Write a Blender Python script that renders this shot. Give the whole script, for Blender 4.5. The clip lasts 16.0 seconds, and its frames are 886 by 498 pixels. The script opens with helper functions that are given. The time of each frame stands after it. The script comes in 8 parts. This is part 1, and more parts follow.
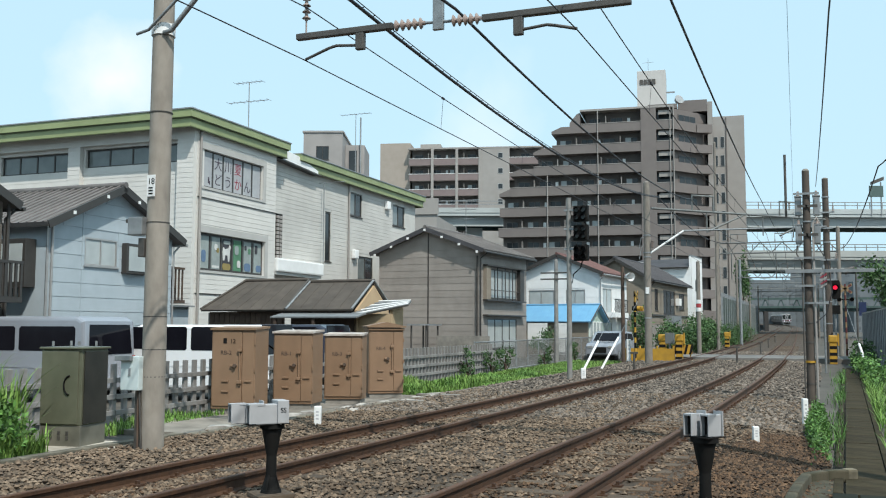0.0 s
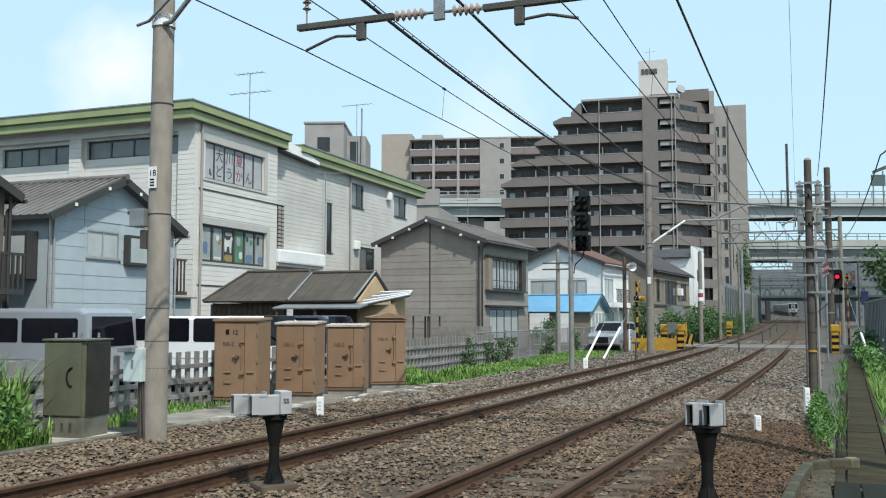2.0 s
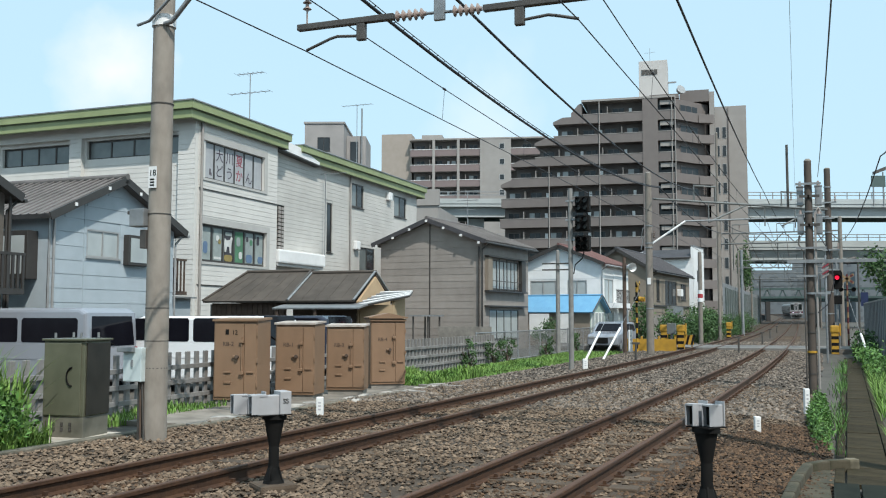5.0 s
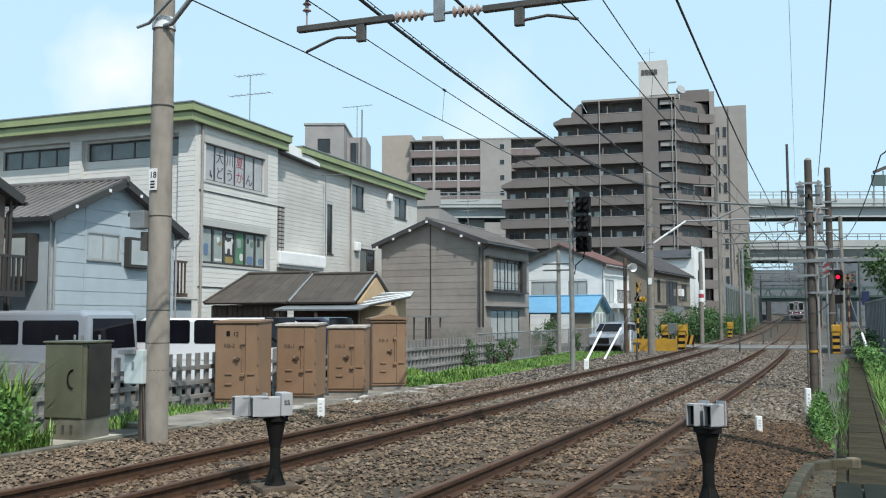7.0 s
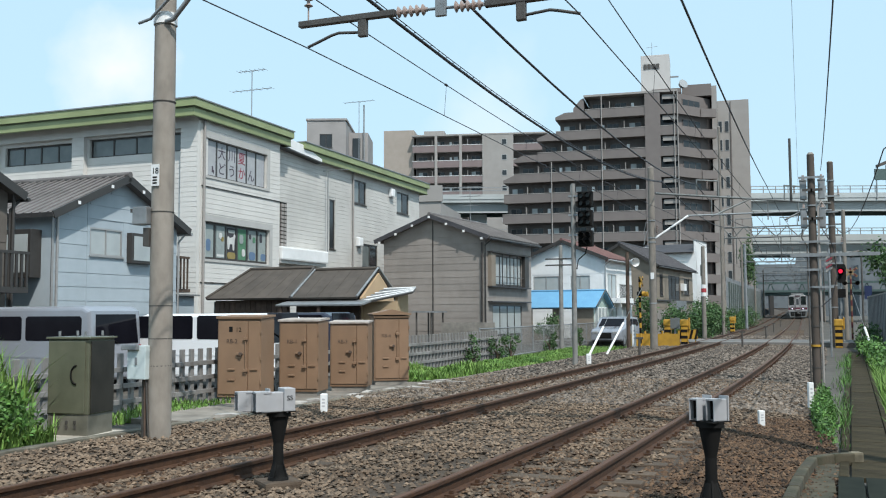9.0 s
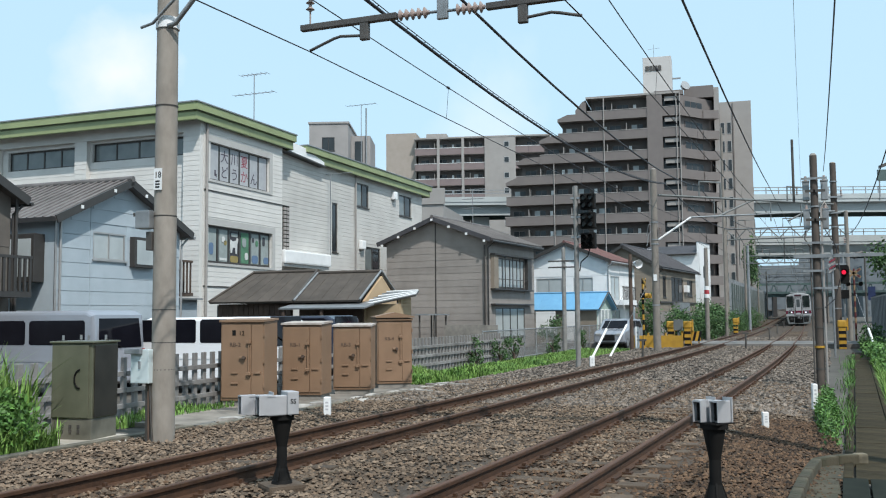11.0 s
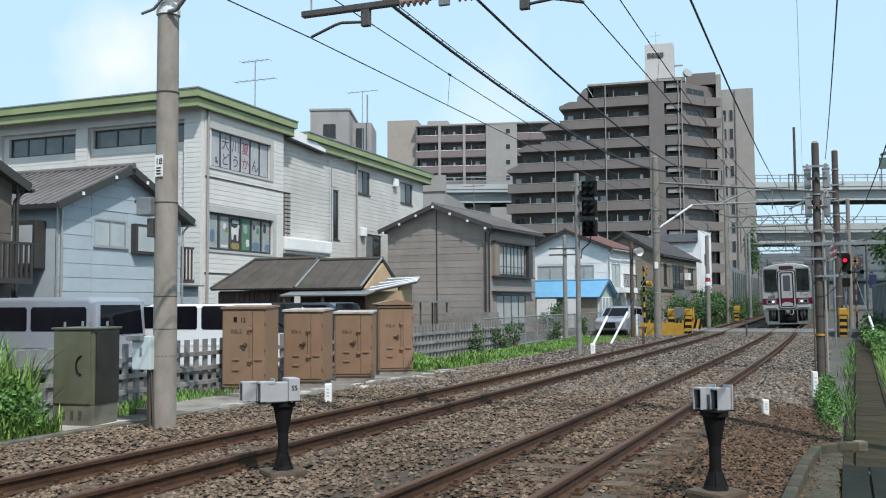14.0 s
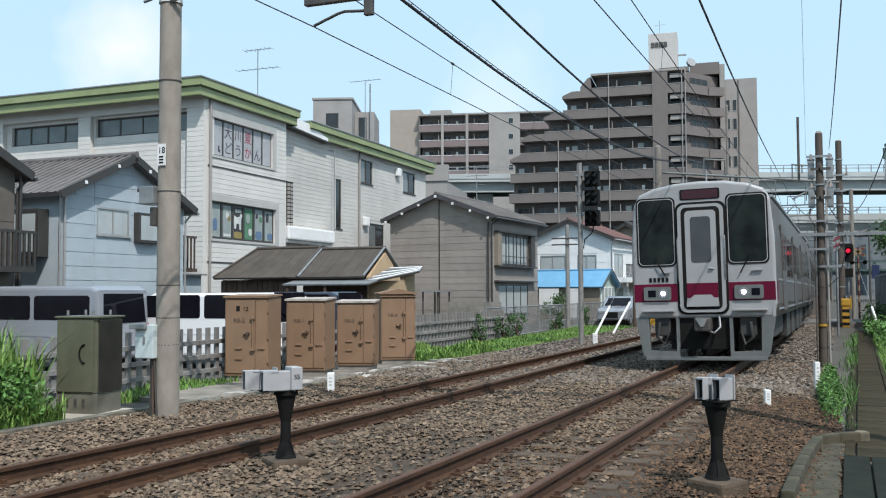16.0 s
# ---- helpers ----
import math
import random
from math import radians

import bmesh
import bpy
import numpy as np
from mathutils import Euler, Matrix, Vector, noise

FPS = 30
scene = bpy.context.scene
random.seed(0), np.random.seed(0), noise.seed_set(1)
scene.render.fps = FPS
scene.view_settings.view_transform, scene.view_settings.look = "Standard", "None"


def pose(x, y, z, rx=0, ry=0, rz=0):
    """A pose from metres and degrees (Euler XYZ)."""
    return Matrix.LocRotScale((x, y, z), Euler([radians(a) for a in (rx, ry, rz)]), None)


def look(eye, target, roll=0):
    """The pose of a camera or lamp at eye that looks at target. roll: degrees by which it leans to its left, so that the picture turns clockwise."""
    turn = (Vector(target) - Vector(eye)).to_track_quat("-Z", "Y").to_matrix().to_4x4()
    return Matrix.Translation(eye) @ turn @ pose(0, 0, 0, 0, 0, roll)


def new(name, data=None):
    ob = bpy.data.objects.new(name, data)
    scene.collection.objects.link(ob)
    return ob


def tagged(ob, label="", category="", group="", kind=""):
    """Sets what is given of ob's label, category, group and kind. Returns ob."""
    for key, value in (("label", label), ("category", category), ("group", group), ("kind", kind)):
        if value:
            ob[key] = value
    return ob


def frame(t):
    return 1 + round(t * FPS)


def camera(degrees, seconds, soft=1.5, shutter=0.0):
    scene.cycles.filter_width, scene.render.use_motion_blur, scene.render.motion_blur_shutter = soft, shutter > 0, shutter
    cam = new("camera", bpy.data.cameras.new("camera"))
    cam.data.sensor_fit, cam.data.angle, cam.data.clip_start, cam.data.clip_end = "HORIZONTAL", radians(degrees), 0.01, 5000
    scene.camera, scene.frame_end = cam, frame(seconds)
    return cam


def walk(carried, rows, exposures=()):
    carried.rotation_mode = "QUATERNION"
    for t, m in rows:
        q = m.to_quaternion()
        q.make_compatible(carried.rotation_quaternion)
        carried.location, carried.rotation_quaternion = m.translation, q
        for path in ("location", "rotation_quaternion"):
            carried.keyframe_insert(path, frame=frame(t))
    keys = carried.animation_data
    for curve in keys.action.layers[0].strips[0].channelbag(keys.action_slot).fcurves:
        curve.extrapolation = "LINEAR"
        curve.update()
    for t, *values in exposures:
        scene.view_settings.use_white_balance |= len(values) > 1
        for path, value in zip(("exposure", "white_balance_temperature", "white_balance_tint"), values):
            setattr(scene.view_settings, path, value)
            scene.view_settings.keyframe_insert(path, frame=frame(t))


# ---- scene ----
cam = camera(51.0, 16.0, soft=1.1)
walk(cam, [
    (0, pose(0, 0, 1.68, 94.766, -0.219, 20.789)),
    (0.5, pose(0, 0, 1.68, 94.634, 0.069, 20.790)),
    (1, pose(0, 0, 1.68, 94.149, 0.133, 20.811)),
    (1.5, pose(0, 0, 1.68, 94.141, -0.000, 20.830)),
    (2, pose(0, 0, 1.68, 94.188, -0.018, 20.908)),
    (2.5, pose(0, 0, 1.68, 94.096, -0.251, 20.945)),
    (3, pose(0, 0, 1.68, 94.173, -0.241, 20.869)),
    (3.5, pose(0, 0, 1.68, 94.093, -0.203, 20.864)),
    (4, pose(0, 0, 1.68, 94.119, -0.191, 20.924)),
    (6.5, pose(0, 0, 1.68, 94.298, 0.072, 20.856)),
    (7, pose(0, 0, 1.68, 94.262, 0.121, 20.952)),
    (7.5, pose(0, 0, 1.68, 94.244, 0.139, 20.894)),
    (8, pose(0, 0, 1.68, 94.139, 0.147, 20.900)),
    (8.5, pose(0, 0, 1.68, 94.055, 0.134, 21.056)),
    (9, pose(0, 0, 1.68, 93.964, 0.244, 21.102)),
    (11.5, pose(0, 0, 1.68, 94.147, 0.491, 21.301)),
    (12, pose(0, 0, 1.68, 94.060, 0.446, 21.348)),
    (12.5, pose(0, 0, 1.68, 93.798, 0.335, 21.396)),
    (13, pose(0, 0, 1.68, 93.584, 0.266, 21.521)),
    (13.5, pose(0, 0, 1.68, 93.465, 0.222, 21.469)),
    (14, pose(0, 0, 1.68, 93.344, 0.369, 21.346)),
    (14.5, pose(0, 0, 1.68, 93.108, 0.354, 21.438)),
    (15, pose(0, 0, 1.68, 93.094, 0.314, 21.490)),
    (15.5, pose(0, 0, 1.68, 92.881, 0.304, 21.474)),
    (16, pose(0, 0, 1.68, 92.698, 0.231, 21.498)),
], exposures=[(0, 0.0, 6500, 7.0), (4, -0.02, 6480, 7.8), (9, -0.03, 6380, 9.3), (12.5, -0.05, 6300, 10.4), (16, -0.03, 6350, 11.2)])

# ---- light ----
SUN_DIR = Vector((0.44, -0.42, 0.82)).normalized()
world = bpy.data.worlds.new("sky")
scene.world = world
world.use_nodes = True
wn, wl = world.node_tree.nodes, world.node_tree.links
sky = wn.new("ShaderNodeTexSky")
sky.sky_type, sky.sun_disc = "NISHITA", False
sky.sun_elevation = math.asin(SUN_DIR.z)
sky.sun_rotation = math.atan2(SUN_DIR.x, SUN_DIR.y)
sky.dust_density, sky.air_density = 2.5, 1.0
# bright summer haze over the whole sky, with soft cloud in it
haze = wn.new("ShaderNodeMix")
haze.data_type = "RGBA"
haze.inputs[0].default_value = 0.80
haze.inputs[7].default_value = (4.85, 6.95, 8.25, 1)
wl.new(sky.outputs["Color"], haze.inputs[6])
wcoord = wn.new("ShaderNodeTexCoord")
wnoise = wn.new("ShaderNodeTexNoise")
wnoise.inputs["Scale"].default_value, wnoise.inputs["Detail"].default_value = 2.6, 6.0
wl.new(wcoord.outputs["Generated"], wnoise.inputs["Vector"])
wramp = wn.new("ShaderNodeValToRGB")
wramp.color_ramp.elements[0].position, wramp.color_ramp.elements[1].position = 0.60, 0.88
wl.new(wnoise.outputs["Fac"], wramp.inputs["Fac"])
wmix = wn.new("ShaderNodeMix")
wmix.data_type = "RGBA"
wmix.inputs[7].default_value = (7.6, 7.9, 8.1, 1)
wl.new(wramp.outputs["Color"], wmix.inputs[0])
wl.new(haze.outputs[2], wmix.inputs[6])
# one small summer cloud over the roofs
puff = wn.new("ShaderNodeVectorMath")
puff.operation = "DISTANCE"
puff.inputs[1].default_value = (-0.6344, 0.7338, 0.2429)
wl.new(wcoord.outputs["Generated"], puff.inputs[0])
fluff = wn.new("ShaderNodeTexNoise")
fluff.inputs["Scale"].default_value, fluff.inputs["Detail"].default_value = 16.0, 5.0
wl.new(wcoord.outputs["Generated"], fluff.inputs["Vector"])
edge = wn.new("ShaderNodeMath")
edge.operation = "MULTIPLY_ADD"
edge.inputs[1].default_value = 0.075
wl.new(fluff.outputs["Fac"], edge.inputs[0])
wl.new(puff.outputs["Value"], edge.inputs[2])
soft = wn.new("ShaderNodeMapRange")
soft.inputs["From Min"].default_value, soft.inputs["From Max"].default_value = 0.045, 0.10
soft.inputs["To Min"].default_value, soft.inputs["To Max"].default_value = 0.85, 0.0
wl.new(edge.outputs[0], soft.inputs["Value"])
cloud = wn.new("ShaderNodeMix")
cloud.data_type = "RGBA"
cloud.inputs[7].default_value = (7.6, 7.8, 8.0, 1)
wl.new(soft.outputs["Result"], cloud.inputs[0])
wl.new(wmix.outputs[2], cloud.inputs[6])
wl.new(cloud.outputs[2], wn["Background"].inputs["Color"])
wn["Background"].inputs["Strength"].default_value = 0.14
sun = new("sun", bpy.data.lights.new("sun", "SUN"))
sun.data.energy, sun.data.angle, sun.data.color = 4.25, radians(0.6), (1.0, 0.96, 0.90)
sun.matrix_world = look(SUN_DIR * 60, (0, 0, 0))


# ---- materials ----
def mat(name, c1, c2=None, scale=6.0, rough=0.7, metal=0.0, bump=0.0, stain=0.0, stain_scale=0.6, bscale=None, alpha=None, vary=0.0, island=0.0, emit=None, stretch=(1, 1, 1), spec=0.5):
    """Noise-mixed paint with grain, larger stains, and bump, in metres."""
    m = bpy.data.materials.new(name)
    m.use_nodes = True
    n, l = m.node_tree.nodes, m.node_tree.links
    p = n["Principled BSDF"]
    p.inputs["Roughness"].default_value, p.inputs["Metallic"].default_value = rough, metal
    c2 = c2 or tuple(v * 0.8 for v in c1)
    p.inputs["Specular IOR Level"].default_value = spec
    co = n.new("ShaderNodeTexCoord")
    mp = n.new("ShaderNodeMapping")
    mp.inputs["Scale"].default_value = stretch
    l.new(co.outputs["Object"], mp.inputs["Vector"])
    nz = n.new("ShaderNodeTexNoise")
    nz.inputs["Scale"].default_value, nz.inputs["Detail"].default_value = scale, 5.0
    l.new(mp.outputs["Vector"], nz.inputs["Vector"])
    mx = n.new("ShaderNodeMix")
    mx.data_type = "RGBA"
    rp = n.new("ShaderNodeMapRange")
    rp.inputs["From Min"].default_value, rp.inputs["From Max"].default_value = 0.3, 0.7
    l.new(nz.outputs["Fac"], rp.inputs["Value"])
    l.new(rp.outputs["Result"], mx.inputs[0])
    mx.inputs[6].default_value, mx.inputs[7].default_value = (*c1, 1), (*c2, 1)
    col = mx.outputs[2]
    if stain:
        nz2 = n.new("ShaderNodeTexNoise")
        nz2.inputs["Scale"].default_value, nz2.inputs["Detail"].default_value = stain_scale, 7.0
        l.new(mp.outputs["Vector"], nz2.inputs["Vector"])
        r2 = n.new("ShaderNodeMapRange")
        r2.inputs["From Min"].default_value, r2.inputs["From Max"].default_value = 0.42, 0.75
        r2.inputs["To Min"].default_value, r2.inputs["To Max"].default_value = 1.0, 1.0 - stain
        l.new(nz2.outputs["Fac"], r2.inputs["Value"])
        mu = n.new("ShaderNodeMix")
        mu.data_type, mu.blend_type = "RGBA", "MULTIPLY"
        mu.inputs[0].default_value = 1.0
        l.new(col, mu.inputs[6])
        l.new(r2.outputs["Result"], mu.inputs[7])
        col = mu.outputs[2]
    if vary or island:
        src = n.new("ShaderNodeObjectInfo").outputs["Random"] if vary else n.new("ShaderNodeNewGeometry").outputs["Random Per Island"]
        amount = vary or island
        r3 = n.new("ShaderNodeMapRange")
        r3.inputs["To Min"].default_value, r3.inputs["To Max"].default_value = 1.0 - amount, 1.0 + amount
        l.new(src, r3.inputs["Value"])
        mu = n.new("ShaderNodeMix")
        mu.data_type, mu.blend_type = "RGBA", "MULTIPLY"
        mu.inputs[0].default_value = 1.0
        l.new(col, mu.inputs[6])
        l.new(r3.outputs["Result"], mu.inputs[7])
        col = mu.outputs[2]
    l.new(col, p.inputs["Base Color"])
    if bump:
        bp = n.new("ShaderNodeBump")
        bp.inputs["Strength"].default_value, bp.inputs["Distance"].default_value = bump, 0.02
        nb = n.new("ShaderNodeTexNoise")
        nb.inputs["Scale"].default_value, nb.inputs["Detail"].default_value = bscale or scale * 4, 4.0
        l.new(mp.outputs["Vector"], nb.inputs["Vector"])
        l.new(nb.outputs["Fac"], bp.inputs["Height"])
        l.new(bp.outputs["Normal"], p.inputs["Normal"])
    if alpha is not None:
        p.inputs["Transmission Weight"].default_value = alpha
    if emit:
        p.inputs["Emission Color"].default_value = (*emit[:3], 1)
        p.inputs["Emission Strength"].default_value = emit[3]
    return m


M_SOIL = mat("soil", (0.062, 0.055, 0.045), (0.10, 0.09, 0.076), 1.5, 0.95, bump=0.6, stain=0.3, stain_scale=0.2)
M_BALLAST = mat("ballast_bed", (0.046, 0.032, 0.021), (0.082, 0.060, 0.042), 14, 0.95, bump=1.0, bscale=30, stain=0.4, stain_scale=0.5)
M_STONE = mat("ballast_stone", (0.112, 0.074, 0.046), (0.184, 0.138, 0.098), 3, 0.9, island=0.58, stain=0.35, stain_scale=0.4)
M_GREYSTONE = mat("grey_ballast_stone", (0.106, 0.084, 0.066), (0.172, 0.145, 0.120), 3, 0.9, island=0.75, stain=0.3, stain_scale=0.3)
M_RAILSIDE = mat("rusty_rail", (0.080, 0.036, 0.015), (0.046, 0.020, 0.009), 12, 0.75, bump=0.3, stain=0.3, stain_scale=2)
M_RAILTOP = mat("worn_rail_head", (0.115, 0.058, 0.034), (0.070, 0.036, 0.021), 8, 0.65, 0.0, spec=0.3, stretch=(8, 0.4, 1))
M_SLEEPER = mat("old_sleeper", (0.070, 0.047, 0.030), (0.105, 0.076, 0.052), 8, 0.9, bump=0.5, vary=0.3)
M_CONC = mat("weathered_concrete", (0.27, 0.25, 0.22), (0.19, 0.178, 0.16), 5, 0.9, bump=0.25, stain=0.35, stain_scale=1.2)
M_POLE = mat("spun_concrete_pole", (0.315, 0.28, 0.24), (0.24, 0.21, 0.178), 7, 0.88, bump=0.15, stain=0.18, stain_scale=5.0, stretch=(1, 1, 0.5))
M_POLE2 = mat("grey_concrete_pole", (0.235, 0.21, 0.182), (0.178, 0.158, 0.136), 7, 0.88, bump=0.15, stain=0.2, stain_scale=4.0, stretch=(1, 1, 0.5))
M_POLE3 = mat("brown_aged_pole", (0.100, 0.080, 0.066), (0.072, 0.058, 0.048), 7, 0.88, bump=0.15, stain=0.25, stain_scale=4.0, stretch=(1, 1, 0.5))
M_PALEPOLE = mat("pale_grey_pole", (0.275, 0.268, 0.252), (0.21, 0.204, 0.194), 7, 0.7, 0.2, stain=0.2, stain_scale=4.0)
M_STEEL = mat("galvanised_steel", (0.34, 0.35, 0.355), (0.24, 0.25, 0.255), 6, 0.5, 0.5, stain=0.2)
M_DARKSTEEL = mat("dark_steel", (0.075, 0.07, 0.065), (0.11, 0.10, 0.09), 6, 0.6, 0.4, stain=0.2)
M_TRUSS = mat("dull_truss_paint", (0.19, 0.20, 0.195), (0.135, 0.142, 0.138), 5, 0.6, 0.2, stain=0.25)
M_WIRE = mat("wire", (0.05, 0.048, 0.055), (0.04, 0.04, 0.045), 6, 0.6, 0.3)
M_WHITE = mat("white_siding", (0.64, 0.62, 0.585), (0.59, 0.57, 0.535), 1.5, 0.7, stain=0.12, stain_scale=0.5, bump=0.05)
M_WHITE2 = mat("greyer_white_siding", (0.56, 0.545, 0.51), (0.51, 0.49, 0.46), 1.2, 0.75, stain=0.2, stain_scale=0.35, bump=0.05)
M_WHITEPAINT = mat("white_paint", (0.80, 0.80, 0.79), (0.74, 0.74, 0.73), 3, 0.6, stain=0.12)
M_GREEN = mat("green_fascia", (0.29, 0.33, 0.16), (0.25, 0.29, 0.135), 1.2, 0.5, stain=0.15)
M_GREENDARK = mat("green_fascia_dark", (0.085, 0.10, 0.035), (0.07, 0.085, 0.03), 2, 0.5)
M_SOFFIT = mat("soffit", (0.45, 0.44, 0.42), (0.40, 0.39, 0.37), 2, 0.8)
M_GREYWALL = mat("grey_siding", (0.29, 0.262, 0.238), (0.255, 0.228, 0.206), 2, 0.75, stain=0.2, stain_scale=0.6, vary=0.05)
M_BLUEWALL = mat("pale_blue_siding", (0.40, 0.455, 0.49), (0.365, 0.42, 0.455), 2, 0.7, stain=0.12, stain_scale=0.5, vary=0.03)
M_TILE = mat("grey_roof_tile", (0.105, 0.094, 0.09), (0.15, 0.138, 0.132), 3, 0.7, bump=0.3, stain=0.3, vary=0.15)
M_ROOFDARK = mat("dark_slate_roof", (0.060, 0.049, 0.040), (0.088, 0.073, 0.060), 2.5, 0.85, bump=0.3, stain=0.3, stain_scale=0.8)
M_SLATE = mat("blue_black_slate", (0.042, 0.041, 0.046), (0.062, 0.060, 0.066), 2.5, 0.7, bump=0.3, stain=0.25, stain_scale=0.8)
M_BROWN = mat("dark_brown_boards", (0.07, 0.045, 0.035), (0.10, 0.07, 0.05), 6, 0.85, stain=0.3, vary=0.2)
M_CREAM = mat("cream_wall", (0.50, 0.36, 0.22), (0.43, 0.31, 0.19), 2, 0.85, stain=0.2)
M_FRAME = mat("dark_window_frame", (0.05, 0.045, 0.042), (0.06, 0.055, 0.05), 5, 0.45, 0.3)
M_ALU = mat("aluminium_frame", (0.42, 0.41, 0.40), (0.36, 0.35, 0.34), 5, 0.4, 0.5)
M_GLASS = mat("window_glass", (0.022, 0.027, 0.03), (0.038, 0.044, 0.048), 0.8, 0.06, spec=0.35)
M_CURTAIN = mat("pale_curtain_glass", (0.42, 0.45, 0.45), (0.35, 0.38, 0.38), 1.5, 0.10)
M_DIMGLASS = mat("dim_curtain_glass", (0.13, 0.15, 0.15), (0.19, 0.21, 0.21), 1.2, 0.08)
M_APT = mat("taupe_tile_wall", (0.172, 0.150, 0.140), (0.152, 0.132, 0.124), 0.8, 0.75, stain=0.15, stain_scale=0.15)
M_APTL = mat("light_taupe_wall", (0.31, 0.29, 0.272), (0.28, 0.26, 0.243), 0.8, 0.75, stain=0.12, stain_scale=0.15)
# taupe wall darkened: the shade inside the balconies is in this colour
M_APTSHADE = mat("shaded_balcony_wall", (0.125, 0.110, 0.102), (0.10, 0.088, 0.08), 1.0, 0.8)
M_CABINET = mat("tan_cabinet_paint", (0.245, 0.15, 0.09), (0.22, 0.135, 0.08), 2.5, 0.6, stain=0.18, stain_scale=1.5)
M_GREENBOX = mat("olive_steel", (0.165, 0.165, 0.115), (0.125, 0.128, 0.088), 2.5, 0.25, 0.2, stain=0.25, stain_scale=1.5)
M_BLACK = mat("black_paint", (0.008, 0.008, 0.008), (0.014, 0.013, 0.012), 5, 0.75, spec=0.15)
M_CARWHITE = mat("white_car_paint", (0.78, 0.79, 0.80), (0.76, 0.77, 0.78), 2, 0.18)
M_CARSILVER = mat("silver_car_paint", (0.34, 0.355, 0.39), (0.32, 0.335, 0.37), 2, 0.22, 0.35)
M_CARGLASS = mat("tinted_car_glass", (0.006, 0.006, 0.009), (0.010, 0.010, 0.014), 2, 0.05, spec=0.14)
M_RUBBER = mat("rubber", (0.025, 0.025, 0.025), (0.035, 0.035, 0.035), 10, 0.8)
M_BLUEROOF = mat("blue_metal_roof", (0.115, 0.29, 0.47), (0.14, 0.33, 0.50), 2, 0.45, stain=0.1)
M_REDROOF = mat("brown_red_roof", (0.12, 0.058, 0.052), (0.15, 0.078, 0.07), 3, 0.7, stain=0.2)
M_BEIGE = mat("beige_render", (0.25, 0.21, 0.165), (0.22, 0.185, 0.145), 2, 0.85, stain=0.2)
M_YELLOW = mat("yellow_paint", (0.50, 0.28, 0.025), (0.40, 0.22, 0.025), 4, 0.6, stain=0.2)
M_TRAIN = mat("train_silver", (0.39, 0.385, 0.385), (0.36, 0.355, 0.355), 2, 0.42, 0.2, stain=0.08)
# stainless sides: their dull brown reflection is put into the base colour
M_TRAINSIDE = mat("stainless_reflection_tone", (0.115, 0.098, 0.087), (0.09, 0.077, 0.068), 3, 0.42, 0.35)
M_MAROON = mat("maroon_band", (0.115, 0.003, 0.024), (0.10, 0.003, 0.02), 2, 0.45, spec=0.25)
M_UNDER = mat("underframe", (0.035, 0.033, 0.032), (0.05, 0.047, 0.045), 5, 0.8)
M_SKIRT = mat("grey_skirt", (0.145, 0.155, 0.153), (0.118, 0.127, 0.126), 4, 0.6, stain=0.2)
M_LAMP = mat("headlight_glow", (0.9, 0.9, 0.95), (0.9, 0.9, 0.95), 2, 0.3, emit=(0.88, 0.74, 1.0, 5.0))
M_REDLAMP = mat("red_signal_glow", (0.5, 0.01, 0.02), (0.5, 0.01, 0.02), 2, 0.3, emit=(1.0, 0.01, 0.06, 1.0))
M_GRASS = mat("grass_blades", (0.085, 0.19, 0.03), (0.17, 0.27, 0.058), 0.9, 0.75, island=0.45)
M_LEAF = mat("leaves", (0.036, 0.085, 0.024), (0.062, 0.125, 0.034), 1.0, 0.7, island=0.45)
M_ROAD = mat("viaduct_concrete", (0.43, 0.46, 0.46), (0.37, 0.40, 0.40), 0.3, 0.8, stain=0.15, stain_scale=0.1)
M_ROADGREEN = mat("green_girder_paint", (0.07, 0.11, 0.105), (0.055, 0.09, 0.085), 0.5, 0.6)


# ---- helpers of this scene ----
def link(name, mesh, parent=None, label="", m=None):
    ob = new(name, mesh)
    if parent:
        ob.parent = parent
    if m is not None:
        ob.matrix_basis = m
    if label:
        ob["label"] = label
    return ob


def part(name, bm, material, parent=None, label="", m=None, smooth=False):
    mesh = bpy.data.meshes.new(name)
    bm.normal_update()
    bm.to_mesh(mesh)
    bm.free()
    for x in material if isinstance(material, (list, tuple)) else [material]:
        mesh.materials.append(x)
    if smooth:
        for p in mesh.polygons:
            p.use_smooth = True
    return link(name, mesh, parent, label, m)


def thing(name, m, label, category, group="", kind=""):
    ob = new(name)
    ob.empty_display_size = 0.1
    ob.matrix_basis = m
    return tagged(ob, label, category, group, kind)


def box(bm, x0, y0, z0, x1, y1, z1, mi=0, bevel=0.0):
    v = [bm.verts.new(c) for c in ((x0, y0, z0), (x1, y0, z0), (x1, y1, z0), (x0, y1, z0), (x0, y0, z1), (x1, y0, z1), (x1, y1, z1), (x0, y1, z1))]
    fs = [bm.faces.new([v[i] for i in q]) for q in ((3, 2, 1, 0), (4, 5, 6, 7), (0, 1, 5, 4), (1, 2, 6, 5), (2, 3, 7, 6), (3, 0, 4, 7))]
    for f in fs:
        f.material_index = mi
    if bevel:
        es = {e for f in fs for e in f.edges}
        bmesh.ops.bevel(bm, geom=list(es), offset=bevel, segments=2, affect="EDGES", profile=0.6)
    return bm


def B(*args, **kw):
    return box(bmesh.new(), *args, **kw)


